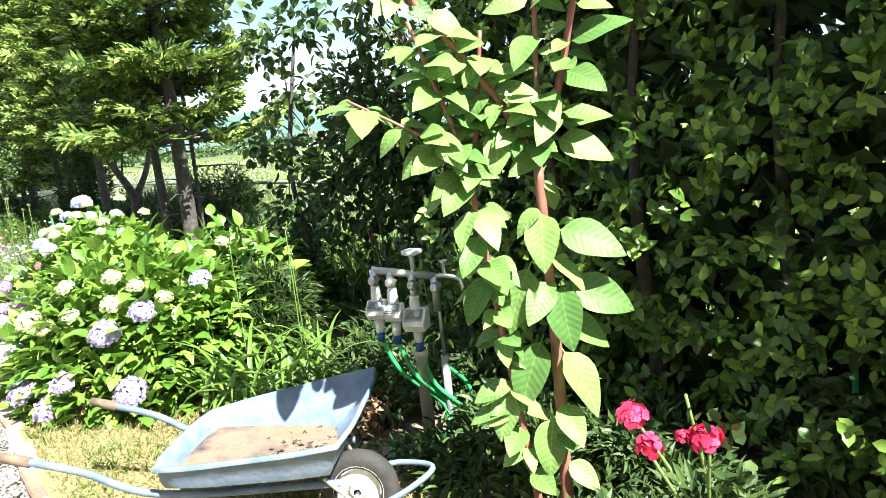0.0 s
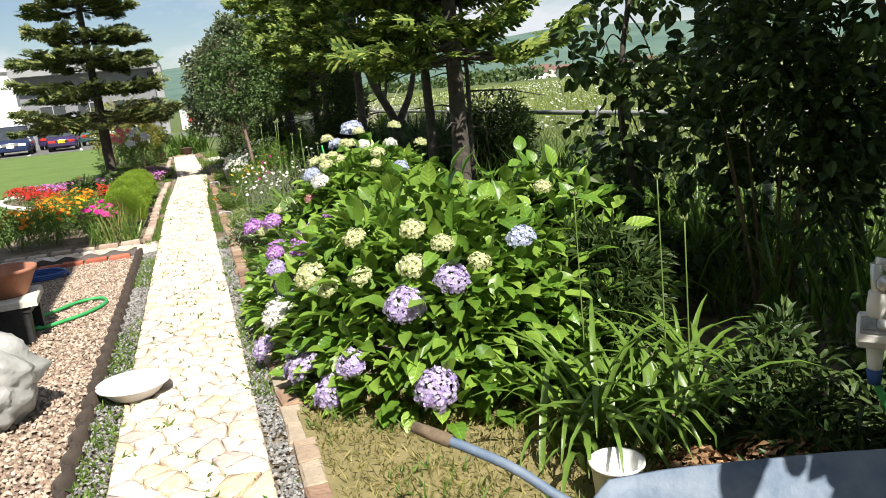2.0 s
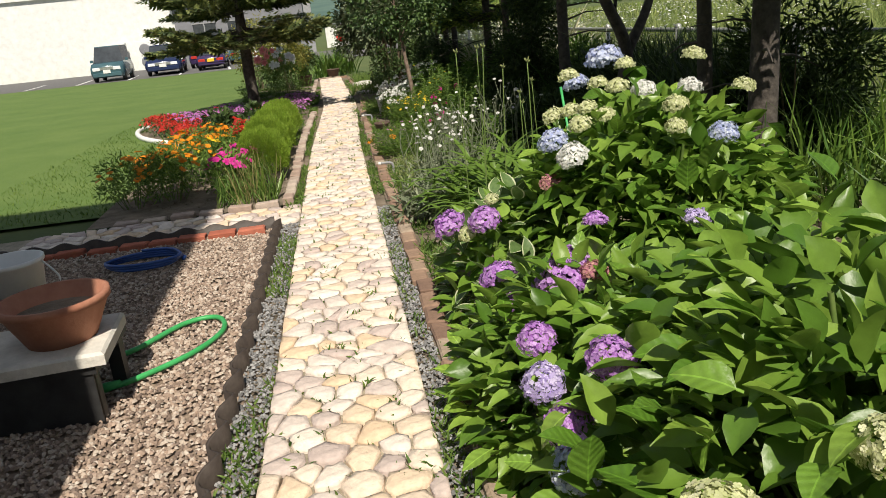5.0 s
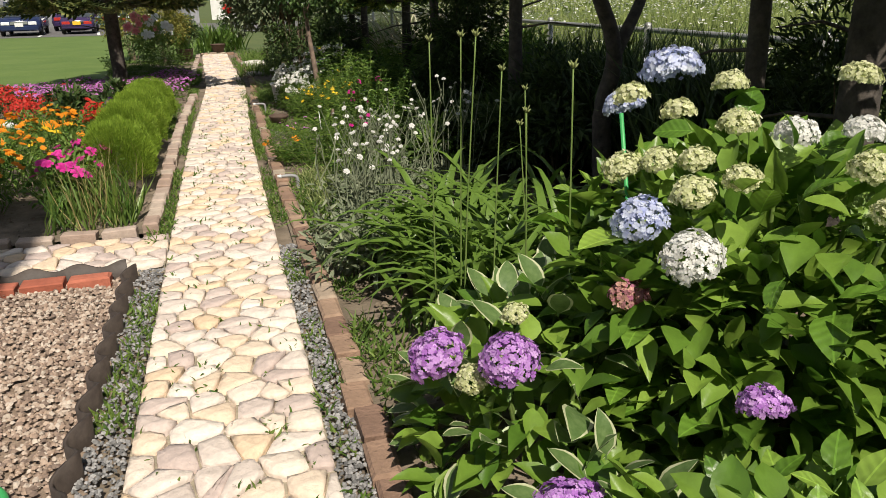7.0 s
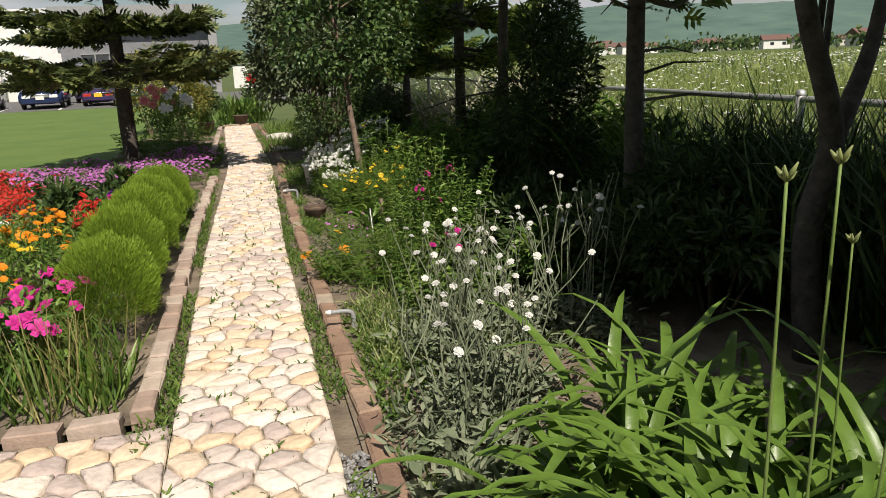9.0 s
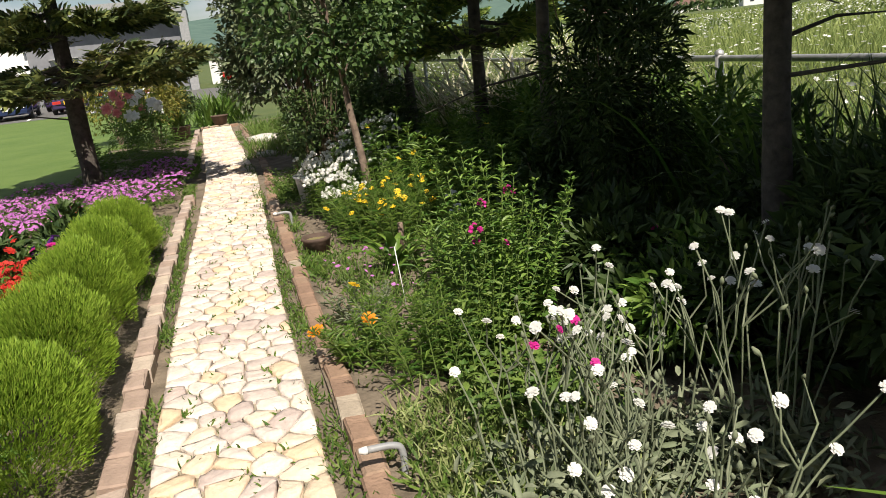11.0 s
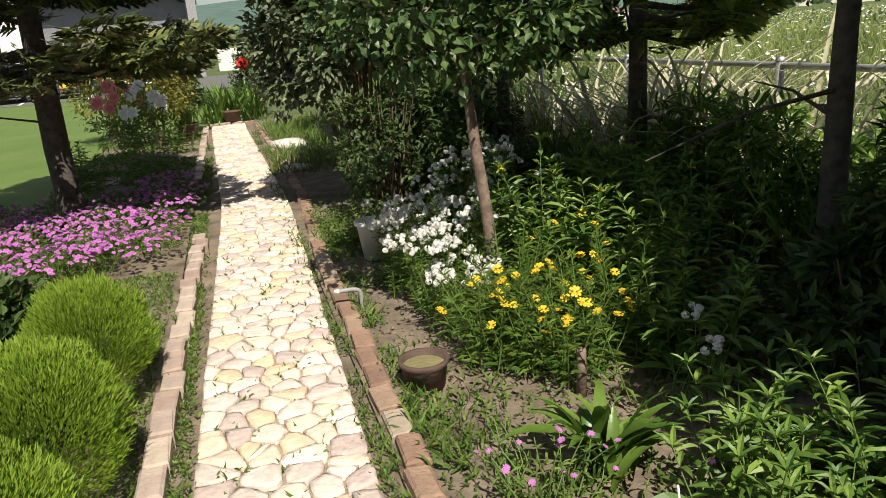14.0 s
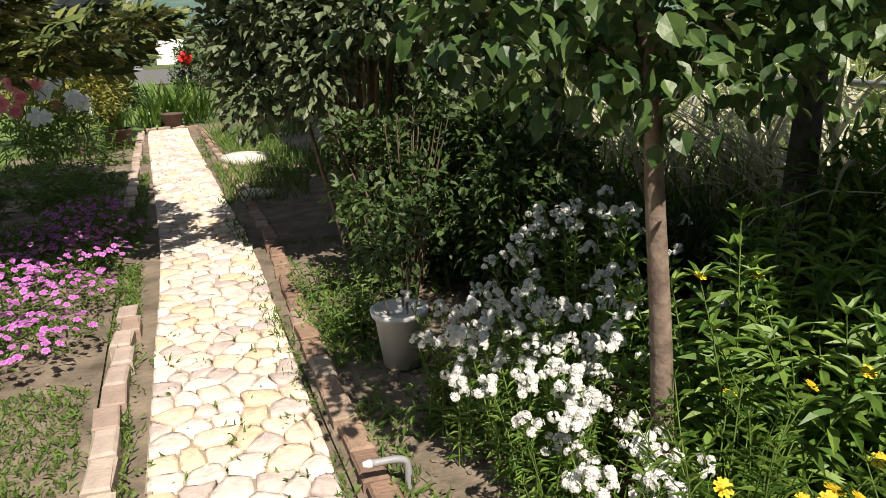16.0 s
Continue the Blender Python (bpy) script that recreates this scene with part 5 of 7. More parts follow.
def leafy_stems(name, x, y, r, h0, h1, stems, L, W, leaf_mat, label, cat, blooms=None, lean=.35, gap=.045, droop=.25, template=T_LEAF, group="", bare=.12, twist=2.4, sway=.05, sr=.0035):
    """Upright stems set with leaves from near the ground to the tip; blooms: name, mesh, share of the stems that carry one."""
    o = thing(name, x, y, 0, label, cat, group)
    P, D, N, LL = [], [], [], []
    stalks = Buf()
    for i in range(stems):
        a, t = R.uniform(0, 6.283), R.random() ** .6
        out = Vector((math.cos(a), math.sin(a), 0))
        b = out * t * r * .75
        h = R.uniform(h0, h1) * (1 - .25 * t * t)
        e = b + out * (lean * t * h) + Vector((R.normal(0, sway), R.normal(0, sway), h))
        cv = arc([b, (b + e) / 2 - out * .03 * h + Vector((R.normal(0, .015), R.normal(0, .015), .03 * h)), e], 10)
        stalks.add(*tube(cv[::5], [sr, sr * .9, sr * .8, sr * .65, sr * .5], 5, False))
        m = max(4, int(h * (1 - bare) / gap) * 2)
        w = R.uniform(0, 6.28)
        for k in range(m):
            u = bare + (1 - bare) * (k // 2 * 2) / m
            an = w + (k // 2) * twist + math.pi * (k % 2) + R.normal(0, .25)
            up = .15 + .75 * u ** 2 + R.normal(0, .18)
            P.append(cv[min(len(cv) - 1, int(u * (len(cv) - 1)))])
            D.append((math.cos(an), math.sin(an), up - droop))
            N.append((-math.cos(an) * .4 + R.normal(0, .2), -math.sin(an) * .4 + R.normal(0, .2), 1))
            LL.append(L * R.uniform(.7, 1.15) * (1.15 - .55 * u))
        for k in range(5):
            an = w + k * 1.26
            P.append(cv[-1])
            D.append((math.cos(an), math.sin(an), .9))
            N.append((-math.cos(an), -math.sin(an), .8))
            LL.append(L * R.uniform(.35, .55))
        if blooms and R.random() < blooms[2]:
            n = Vector((R.normal(0, .35), R.normal(-.35, .3), 1))
            put(blooms[0], blooms[1], o, Matrix.Translation(cv[-1] + Vector((0, 0, .01))) @ n.to_track_quat("Z", "Y").to_matrix().to_4x4() @ Matrix.Scale(R.uniform(.75, 1.2), 4))
    put("stemwork", stalks.mesh("stemwork", "greenstem", True), o, kind="stuff")
    LL = np.array(LL)
    V, F = scatter(P, D, N, LL, LL * W / L, template)
    V[:, 2] = np.maximum(V[:, 2], .006)
    put("foliage", mesh("foliage", V, F, leaf_mat), o, kind="stuff")
    return o


def daisy_bloom(mat, r, layers=3):
    a = rnd(layers, 0, 6.28)
    sc = np.array([r * (1 - .25 * j) for j in range(layers)])
    return mesh("flower", *scatter(np.array([[0, 0, .12 * r * j] for j in range(layers)]), np.stack([np.cos(a), np.sin(a), 0 * a], 1), np.tile([0, 0, 1.0], (layers, 1)), sc, sc, T_DAISY), mat)


def pompon_cluster(mat, r, balls=9, ball=.011):
    """A loose head of small double flowers."""
    out = []
    for i in range(balls):
        a, t = R.uniform(0, 6.28), R.random() ** .5
        c = np.array([math.cos(a) * t * r, math.sin(a) * t * r, R.uniform(-.35, .35) * r - .4 * r * t * t])
        d = ball_dirs(12, -.1)
        out.append(scatter(c + d * ball * R.uniform(.7, 1.1), np.cross(d, R.normal(0, 1, (12, 3))), d, ball * .62, ball * .62, T_FLORET))
    V, F = join(out)
    return mesh("flower_head", V, F, mat)


BLOOMS = {"yellow": daisy_bloom("petal_yellow", .024), "orange": daisy_bloom("petal_orange", .04, 4), "gold": daisy_bloom("petal_yellow", .042, 4), "white": pompon_cluster("petal_white", .037, 9, .0135), "pink": pompon_cluster("petal_magenta", .03, 7, .009), "tiny": daisy_bloom("petal_dianthus", .013, 2)}


def campion(x, y, r, h, n, magenta):
    """Grey forked stems over woolly leaves; a flower or a bud at each tip."""
    o = thing("rose_campion", x, y, 0, "silver-stemmed campion with small white and magenta flowers", "campion", "silver campion plants")
    blooms = {}
    for mat in ("petal_white", "petal_magenta"):
        a = rnd(3, 0, 6.28)
        v, f = scatter(np.array([[0, 0, .004 * j] for j in range(3)]), np.stack([np.cos(a), np.sin(a), 0 * a], 1), np.tile([0, 0, 1.0], (3, 1)), np.array([.017, .015, .011]), np.array([.017, .015, .011]), T_FIVE)
        blooms[mat] = mesh("flower", v, f, mat)
    bud = mesh("bud", *tube([(0, 0, 0), (0, 0, .012), (0, 0, .024)], [.003, .006, .002], 6), "silver", True)
    for i in range(n):
        a, t = R.uniform(0, 6.283), R.random() ** .6
        b = Vector((math.cos(a) * t * r * .4, math.sin(a) * t * r * .4, 0))
        k = b * 1.9 + Vector((R.normal(0, .04), R.normal(0, .04), h * R.uniform(.45, .7)))
        g = Buf()
        g.add(*tube([b, (b + k) / 2 + Vector(R.normal(0, .012, 3)), k], [.0042, .0038, .0032], 5, False))
        for j in range(int(R.integers(2, 4))):
            e = k + Vector((R.normal(0, .075), R.normal(0, .075), h * R.uniform(.18, .42)))
            g.add(*tube([k, (k + e) / 2 + Vector(R.normal(0, .015, 3)), e], [.0036, .003, .0024], 5, False))
            q = R.random()
            me = blooms["petal_magenta"] if q < magenta else blooms["petal_white"] if q < .55 else bud
            nn = Vector((R.normal(0, .4), R.normal(-.35, .4), 1))
            put("bud" if me is bud else "flower", me, o, Matrix.Translation(e) @ nn.to_track_quat("Z", "Y").to_matrix().to_4x4() @ Matrix.Scale(R.uniform(.85, 1.3), 4))
        put("stem", g.mesh("stem", "silver", True), o)
    m = 700
    P = np.stack([R.normal(0, r * .4, m), R.normal(0, r * .4, m), R.uniform(.01, h * .3, m) * R.random(m)], 1)
    V, F = scatter(P, unit(np.stack([R.normal(0, 1, m), R.normal(0, 1, m), R.uniform(0, 1, m)], 1)), ball_dirs(m, 0), rnd(m, .05, .1), rnd(m, .015, .028), T_LEAF)
    put("foliage", mesh("foliage", V, F, "silver", True), o, kind="stuff")


for q in ((.82, 9.45, .36, .6, 14, .02), (1.05, 9.85, .36, .66, 16, .03), (1.0, 10.4, .38, .68, 18, .05), (1.38, 10.55, .38, .7, 18, .01), (1.7, 10.35, .35, .8, 14, .0)):
    campion(*q)
flowering("lambs_ear", .72, 8.95, (.24, .35, .16), 420, .09, .035, "silver", "bud", 3, .01, "silver", "low woolly silver-grey leaves at the brick edge", "plant")
PHX = "bushy green phlox with narrow leaves on upright stems"
leafy_stems("phlox", 1.32, 11.85, .3, .55, .95, 52, .08, .032, "phlox_leaf", PHX, "phlox", ("flower_head", BLOOMS["pink"], .04), lean=.3, gap=.026, droop=.15, group="phlox clumps")
leafy_stems("phlox", 1.12, 11.55, .26, .3, .58, 34, .07, .026, "weed", PHX, "phlox", None, lean=.35, gap=.028, droop=.15, group="phlox clumps")
leafy_stems("cosmos", .92, 11.55, .3, .3, .5, 40, .075, .007, "phlox_leaf", "feathery fine-leaved green annuals without flowers", "cosmos", None, lean=.4, gap=.022, droop=.05, template=T_SMALL)
leafy_stems("gaillardia", .68, 11.9, .2, .2, .3, 26, .085, .016, "phlox_leaf", "low blanket flower with orange blooms", "gaillardia", ("flower", BLOOMS["orange"], .06), lean=.6, gap=.022, droop=.0, template=T_SMALL)
leafy_stems("gaillardia", .72, 12.35, .18, .14, .24, 18, .08, .016, "silver", "low blanket flower with yellow blooms", "gaillardia", ("flower", BLOOMS["gold"], .08), lean=.6, gap=.022, droop=.0, template=T_SMALL)
LANCE = "leafy perennial with lance-shaped leaves, not in flower"
for q in ((1.3, 12.55, .22, .3, .45), (1.62, 12.45, .26, .35, .58), (1.85, 12.75, .26, .35, .55), (1.5, 12.95, .22, .25, .42)):
    leafy_stems("perennial", q[0], q[1], q[2], q[3], q[4], 13, .15, .036, "phlox_leaf", LANCE, "perennial", None, lean=.4, gap=.05, droop=.2, group="lance-leaved perennials")
flowering("phlox", 2.1, 11.2, (.4, .5, .5), 1500, .09, .03, "phlox_leaf", "flower_head", 2, .05, "petal_magenta", "leafy perennial in deep shade", "phlox", T_FIVE, .98, 10, cluster=14)
leafy_stems("lady_bells", .82, 13.1, .24, .1, .24, 30, .045, .012, "weed", "sparse low plant with tiny magenta flowers", "wildflower", ("flower", BLOOMS["tiny"], .45), lean=.7, gap=.04)
leafy_stems("lady_bells", .98, 12.75, .2, .1, .2, 18, .05, .012, "weed", "sparse low plant with tiny magenta flowers", "wildflower", ("flower", BLOOMS["tiny"], .4), lean=.7, gap=.04)
strap_clump("plantain_lily", 1.1, 13.2, 30, .36, .065, "blade", "clump of broad lance-shaped green leaves", "perennial", .12, .7)
for q in ((1.05, 11.0), (1.3, 11.15), (1.0, 11.3), (1.5, 11.3), (1.6, 11.7), (1.25, 10.9), (1.75, 11.4)):
    leafy_stems("perennial", q[0], q[1], .2, .1, .26, 14, .085, .042, "weed", "low broad-leaved green weeds in the bed", "weeds", None, lean=.6, gap=.035, droop=.1, group="broad-leaved weeds")
YAR = "white yarrow in full flower, small double heads"
for q in ((.98, 14.6, .2, .3, .44, 24, .85), (1.0, 14.95, .26, .4, .56, 38, .9), (1.2, 15.2, .3, .5, .7, 34, .85), (.92, 15.35, .22, .4, .6, 22, .8), (1.45, 15.5, .32, .6, .85, 26, .8), (1.75, 15.9, .25, .6, .8, 12, .7)):
    leafy_stems("yarrow", q[0], q[1], q[2], q[3], q[4], q[5], .07, .012, "phlox_leaf", YAR, "yarrow", ("flower_head", BLOOMS["white"], q[6]), lean=.3, gap=.03, droop=.1, template=T_SMALL, group="white yarrow")
leafy_stems("yarrow", 1.5, 13.55, .2, .32, .48, 5, .08, .014, "phlox_leaf", "few white yarrow heads in half shade", "yarrow", ("flower_head", BLOOMS["white"], .8), lean=.3, gap=.035, template=T_SMALL, group="white yarrow")
COR = "yellow tickseed with fine leaves"
for q in ((1.08, 14.15, .26, .3, .48, 46, .42), (1.32, 13.95, .26, .32, .5, 40, .38), (1.3, 14.45, .24, .4, .58, 30, .3), (1.62, 14.0, .26, .4, .66, 24, .3)):
    leafy_stems("coreopsis", q[0], q[1], q[2], q[3], q[4], q[5], .095, .008, "phlox_leaf", COR, "coreopsis", ("flower", BLOOMS["yellow"], q[6]), lean=.4, gap=.03, droop=.0, template=T_SMALL, group="yellow tickseed", sway=.04)
GOLD = "tall leafy green perennial with arching lance leaves"
for q in ((1.55, 14.75, .26, .6, .9, 16), (1.85, 14.6, .3, .6, .9, 20), (2.1, 14.2, .3, .5, .8, 18), (1.95, 15.1, .3, .7, .95, 16), (2.25, 14.75, .28, .6, .9, 14), (1.8, 13.75, .25, .35, .6, 12)):
    leafy_stems("goldenrod", q[0], q[1], q[2], q[3], q[4], q[5], .16, .042, "phlox_leaf", GOLD, "perennial", ("flower", BLOOMS["yellow"], .12), lean=.4, gap=.045, droop=.3, group="tall lance-leaved perennials")
leafy_stems("goldenrod", 1.75, 17.4, .4, .5, .8, 22, .15, .03, "phlox_leaf", GOLD, "perennial", None, lean=.4, gap=.05, droop=.3, group="tall lance-leaved perennials")
for q in ((.78, 15.6), (.75, 16.6), (.72, 17.3), (.9, 16.9)):
    leafy_stems("perennial", q[0], q[1], .16, .12, .28, 12, .07, .02, "weed", "low leafy weeds at the brick edging", "weeds", None, lean=.6, gap=.03, group="weeds at the edging")
for q in ((.66, 10.4), (.7, 11.0), (.62, 13.6), (.7, 16.5), (.8, 12.9), (.62, 9.9), (.66, 7.9), (.6, 5.6), (.62, 16.9), (.75, 10.7)):
    grass_patch("bed_weeds", 160, q[0] - .12, q[0] + .25, q[1] - .3, q[1] + .3, .03, .13, .012, "weed", "small weeds at the brick edging", .7)

grass_patch("bed_grass", 1500, .62, 1.25, 10.2, 11.3, .04, .17, .008, "paleblade", "pale sunlit grass among the bed plants", .8, 0)

# left flower bed
for i, q in enumerate(((-.74, 11.35, .5), (-.76, 12.1, .54), (-.75, 12.9, .55), (-.76, 13.75, .52), (-.74, 14.6, .5))):
    o = thing("kochia_bush", q[0], q[1], 0, "rounded soft bright green kochia bush", "kochia", "row of kochia bushes")
    nn = 18000
    d = ball_dirs(nn, -.5)
    lump = np.array([[1 + .16 * noise.noise((p[0] * 3 + i, p[1] * 3, p[2] * 3))] for p in d])
    P = d * np.array([.27, .47, q[2] * .58]) * lump * (.5 + .5 * R.random((nn, 1)) ** .5) + np.array([0, 0, q[2] * .5])
    P[:, 2] = np.maximum(P[:, 2], .02)
    V, F = scatter(P, unit(d * np.array([.8, .8, .6]) + np.array([0, 0, .75]) + R.normal(0, .18, (nn, 3))), ball_dirs(nn), rnd(nn, .02, .038), rnd(nn, .003, .005), T_SMALL)
    put("foliage", mesh("foliage", V, F, "kochia"), o, kind="stuff")
    put("stem", mesh("stem", *tube([(0, 0, -.02), (0, 0, q[2] * .5)], [.012, .006], 6), "greenstem"), o)


def bedding(name, pts, radii, n_leaf, bloom_mat, n_bloom, size, label, cat, leaf="phlox_leaf", cluster=1, template=T_DAISY, tops=.9, group="", Lw=(.06, .016), core=None):
    for x, y in pts:
        flowering(name, x, y, radii, n_leaf, Lw[0], Lw[1], leaf, "flower", n_bloom, size, bloom_mat, label, cat, template, tops, 5, group, cluster, core=core)


bedding("marigold", [(-1.95, 10.75), (-1.6, 10.85), (-1.85, 11.3), (-1.5, 11.4)], (.3, .3, .46), 700, "petal_orange", 26, .032, "orange marigolds half in shade", "marigold", group="marigolds")
bedding("marigold", [(-1.75, 11.95), (-1.4, 12.45), (-1.75, 12.7), (-1.5, 13.1)], (.25, .28, .44), 500, "petal_orange", 30, .034, "orange marigolds in full sun", "marigold", group="marigolds")
bedding("zinnia", [(-1.3, 12.0), (-1.2, 13.0)], (.22, .22, .42), 400, "petal_yellow", 6, .03, "yellow and orange zinnias", "zinnia")
bedding("petunia", [(-1.0, 10.65), (-.95, 11.1)], (.25, .25, .42), 500, "petal_magenta", 14, .05, "bright magenta petunias in bloom", "petunia", template=T_FIVE, Lw=(.06, .03))
bedding("petunia", [(-1.15, 14.4)], (.25, .3, .35), 400, "petal_purple", 8, .045, "deep purple petunias in the bed", "petunia", template=T_FIVE, Lw=(.06, .03))
bedding("petunia", [(-1.25, 14.15)], (.25, .3, .38), 300, "petal_magenta", 8, .04, "bright magenta petunias in bloom", "petunia", template=T_FIVE, Lw=(.06, .03))
bedding("celosia", [(-1.15, 13.35), (-1.05, 13.0)], (.18, .2, .42), 250, "petal_red", 9, .07, "crimson plumed celosia in bloom", "celosia", cluster=22)
bedding("dahlia", [(-1.45, 13.8), (-1.2, 14.9), (-1.6, 14.5)], (.24, .28, .5), 800, "petal_red", 3, .035, "dark leafy dahlia without many blooms", "dahlia", "shrub_leaf", Lw=(.09, .04))
for bx, by in ((-2.0, 15.0), (-2.25, 15.4), (-2.5, 15.85), (-2.75, 16.3), (-2.98, 16.8), (-3.15, 17.3), (-3.2, 17.85), (-2.25, 15.95), (-2.6, 16.6), (-2.9, 17.5)):
    flowering("begonia", bx, by, (.28, .32, .24), 120, .05, .03, "shrub_leaf", "flower", 46, .06, "petal_red", "low scarlet bedding begonias at the lawn edge", "begonia", T_FLORET, .85, 0, "scarlet bedding begonias", 6)
for bx, by, bw in ((-2.5, 17.3, .35), (-2.15, 16.5, .35), (-1.9, 16.2, .35), (-2.15, 16.9, .35), (-2.6, 18.0, .4), (-2.2, 17.7, .35), (-1.9, 17.2, .36), (-2.9, 17.9, .36), (-1.5, 18.0, .34), (-1.35, 16.7, .34), (-.8, 16.85, .32), (-1.65, 16.6, .33), (-1.1, 17.0, .33), (-.75, 17.6, .33), (-1.15, 17.45, .33), (-1.6, 17.4, .33), (-.7, 18.3, .36), (-1.2, 18.1, .36), (-.65, 19.0, .36), (-1.0, 18.85, .36), (-1.75, 17.9, .36), (-.75, 19.7, .33), (-2.1, 18.6, .36)):
    flowering("dianthus", bx, by, (bw, bw, .22), 420, .05, .01, "weed", "flower", 94, .021, "petal_dianthus", "carpet of pink-mauve dianthus flowers", "dianthus", T_FIVE, .95, 0, "pink dianthus carpet", leaf_t=T_SMALL)
grass_patch("corner_grass", 220, -1.1, -.55, 10.15, 10.8, .12, .42, .012, "weed", "tall wispy grass at the bed corner", .25)
grass_patch("corner_grass", 60, -.95, -.6, 10.15, 10.6, .35, .6, .006, "drylblade", "dry seeding grass stalks at the bed corner", .2)
strap_clump("iris", -.62, 10.32, 9, .36, .035, "blade", "young upright iris leaves at the bed corner", "iris", .06, .15)
grass_patch("bed_weeds", 9000, .55, 2.3, 8.8, 18.5, .015, .08, .011, "weed", "low weeds over the bed soil", .8, 0, patchy(1.3, -.02))
grass_patch("bed_weeds", 14000, -1.7, -.5, 13.6, 17.6, .012, .05, .008, "weed", "thin weeds on bare soil", .9, 0, patchy(2.2, -.2))

clods = ((-2.0, -.5, 10.2, 20, 700), (.55, 1.9, 4.3, 17.5, 5000))
for a_, b_, c_, d_, n_ in clods:
    pebbles("soil_clods", n_, a_, b_, c_, d_, .006, .02, "soil", "small dark clods on the bed soil", -.008)

# far end of the path
grass_patch("bed_weeds", 9000, -2.1, -.5, 18.5, 25.5, .02, .09, .012, "weed", "thin weeds on bare soil", .9, 0, patchy(1.6, -.1))
for q in ((-1.7, 20.6), (-1.2, 20.9), (-1.0, 21.6), (-1.9, 21.6), (-.85, 23.4)):
    leafy_stems("perennial", q[0], q[1], .3, .2, .5, 18, .12, .03, "weed", "leafy green perennials round the lilies", "perennial", None, lean=.4, gap=.05, group="perennials round the lilies")
flowering("lily", -1.05, 22.2, (.33, .4, .95), 380, .13, .025, "phlox_leaf", "flower", 9, .1, "petal_white", "tall garden lilies with white flowers", "lily", T_FIVE, 1.0, 6, face=1.6)
flowering("lily", -1.45, 22.4, (.33, .4, .95), 380, .13, .025, "phlox_leaf", "flower", 10, .1, "petal_coral", "tall garden lilies with coral pink flowers", "lily", T_FIVE, 1.0, 6, face=1.6)
shrub("golden_shrub", -1.15, 24.5, .9, (.7, .75, .85), 3600, .08, .035, "yellowshrub", "yellow-green ornamental shrub behind the lilies", k=26)
shrub("dark_shrub", -.85, 26.4, .55, (.5, .5, .55), 1600, .09, .05, "shrub_leaf", "dark rounded shrub behind the pots", k=16)
shrub("shrub", -2.0, 26.0, 1.0, (.9, .9, 1.0), 3000, .08, .04, "yellowshrub", "bronze-green shrub behind the spruce", k=26)
for q in ((.1, 27.7), (-.4, 27.9), (.5, 28.1), (.0, 28.5), (-.2, 27.5)):
    strap_clump("iris", q[0], q[1], 60, .85, .045, "blade", "thick clump of upright iris leaves at the path end", "iris", .3, .35, group="iris at the path end")
put("rose_bloom", mesh("rose_bloom", *scatter(ball_dirs(60) * .075, np.cross(ball_dirs(60), R.normal(0, 1, (60, 3))), ball_dirs(60), .09, .1, T_LEAF), "petal_red", True), m=pose(.42, 28.62, 1.12), label="dark red rose bloom above its bush", category="rose bloom")
shrub("rose_bush", .55, 29.0, .75, (.5, .5, .65), 1600, .07, .045, "shrub_leaf", "rose bush with dark red bloom at the path end", "rose bush")
for q in ((.9, 23.5), (1.4, 22.0), (.85, 25.0), (.7, 21.0), (1.6, 25.5)):
    grass_patch("far_grass", 500, q[0] - .3, q[0] + .5, q[1] - 1, q[1] + 1, .08, .28, .012, "weed", "grass beside the far path", .5)


# ---- pokeweed and rose in the foreground ----
POKE = [leaf_mesh("leaf", "poke_leaf", l, w, c, .14, 8) for l, w, c in ((.26, .155, .45), (.30, .175, .3), (.21, .125, .55), (.24, .15, .2))]


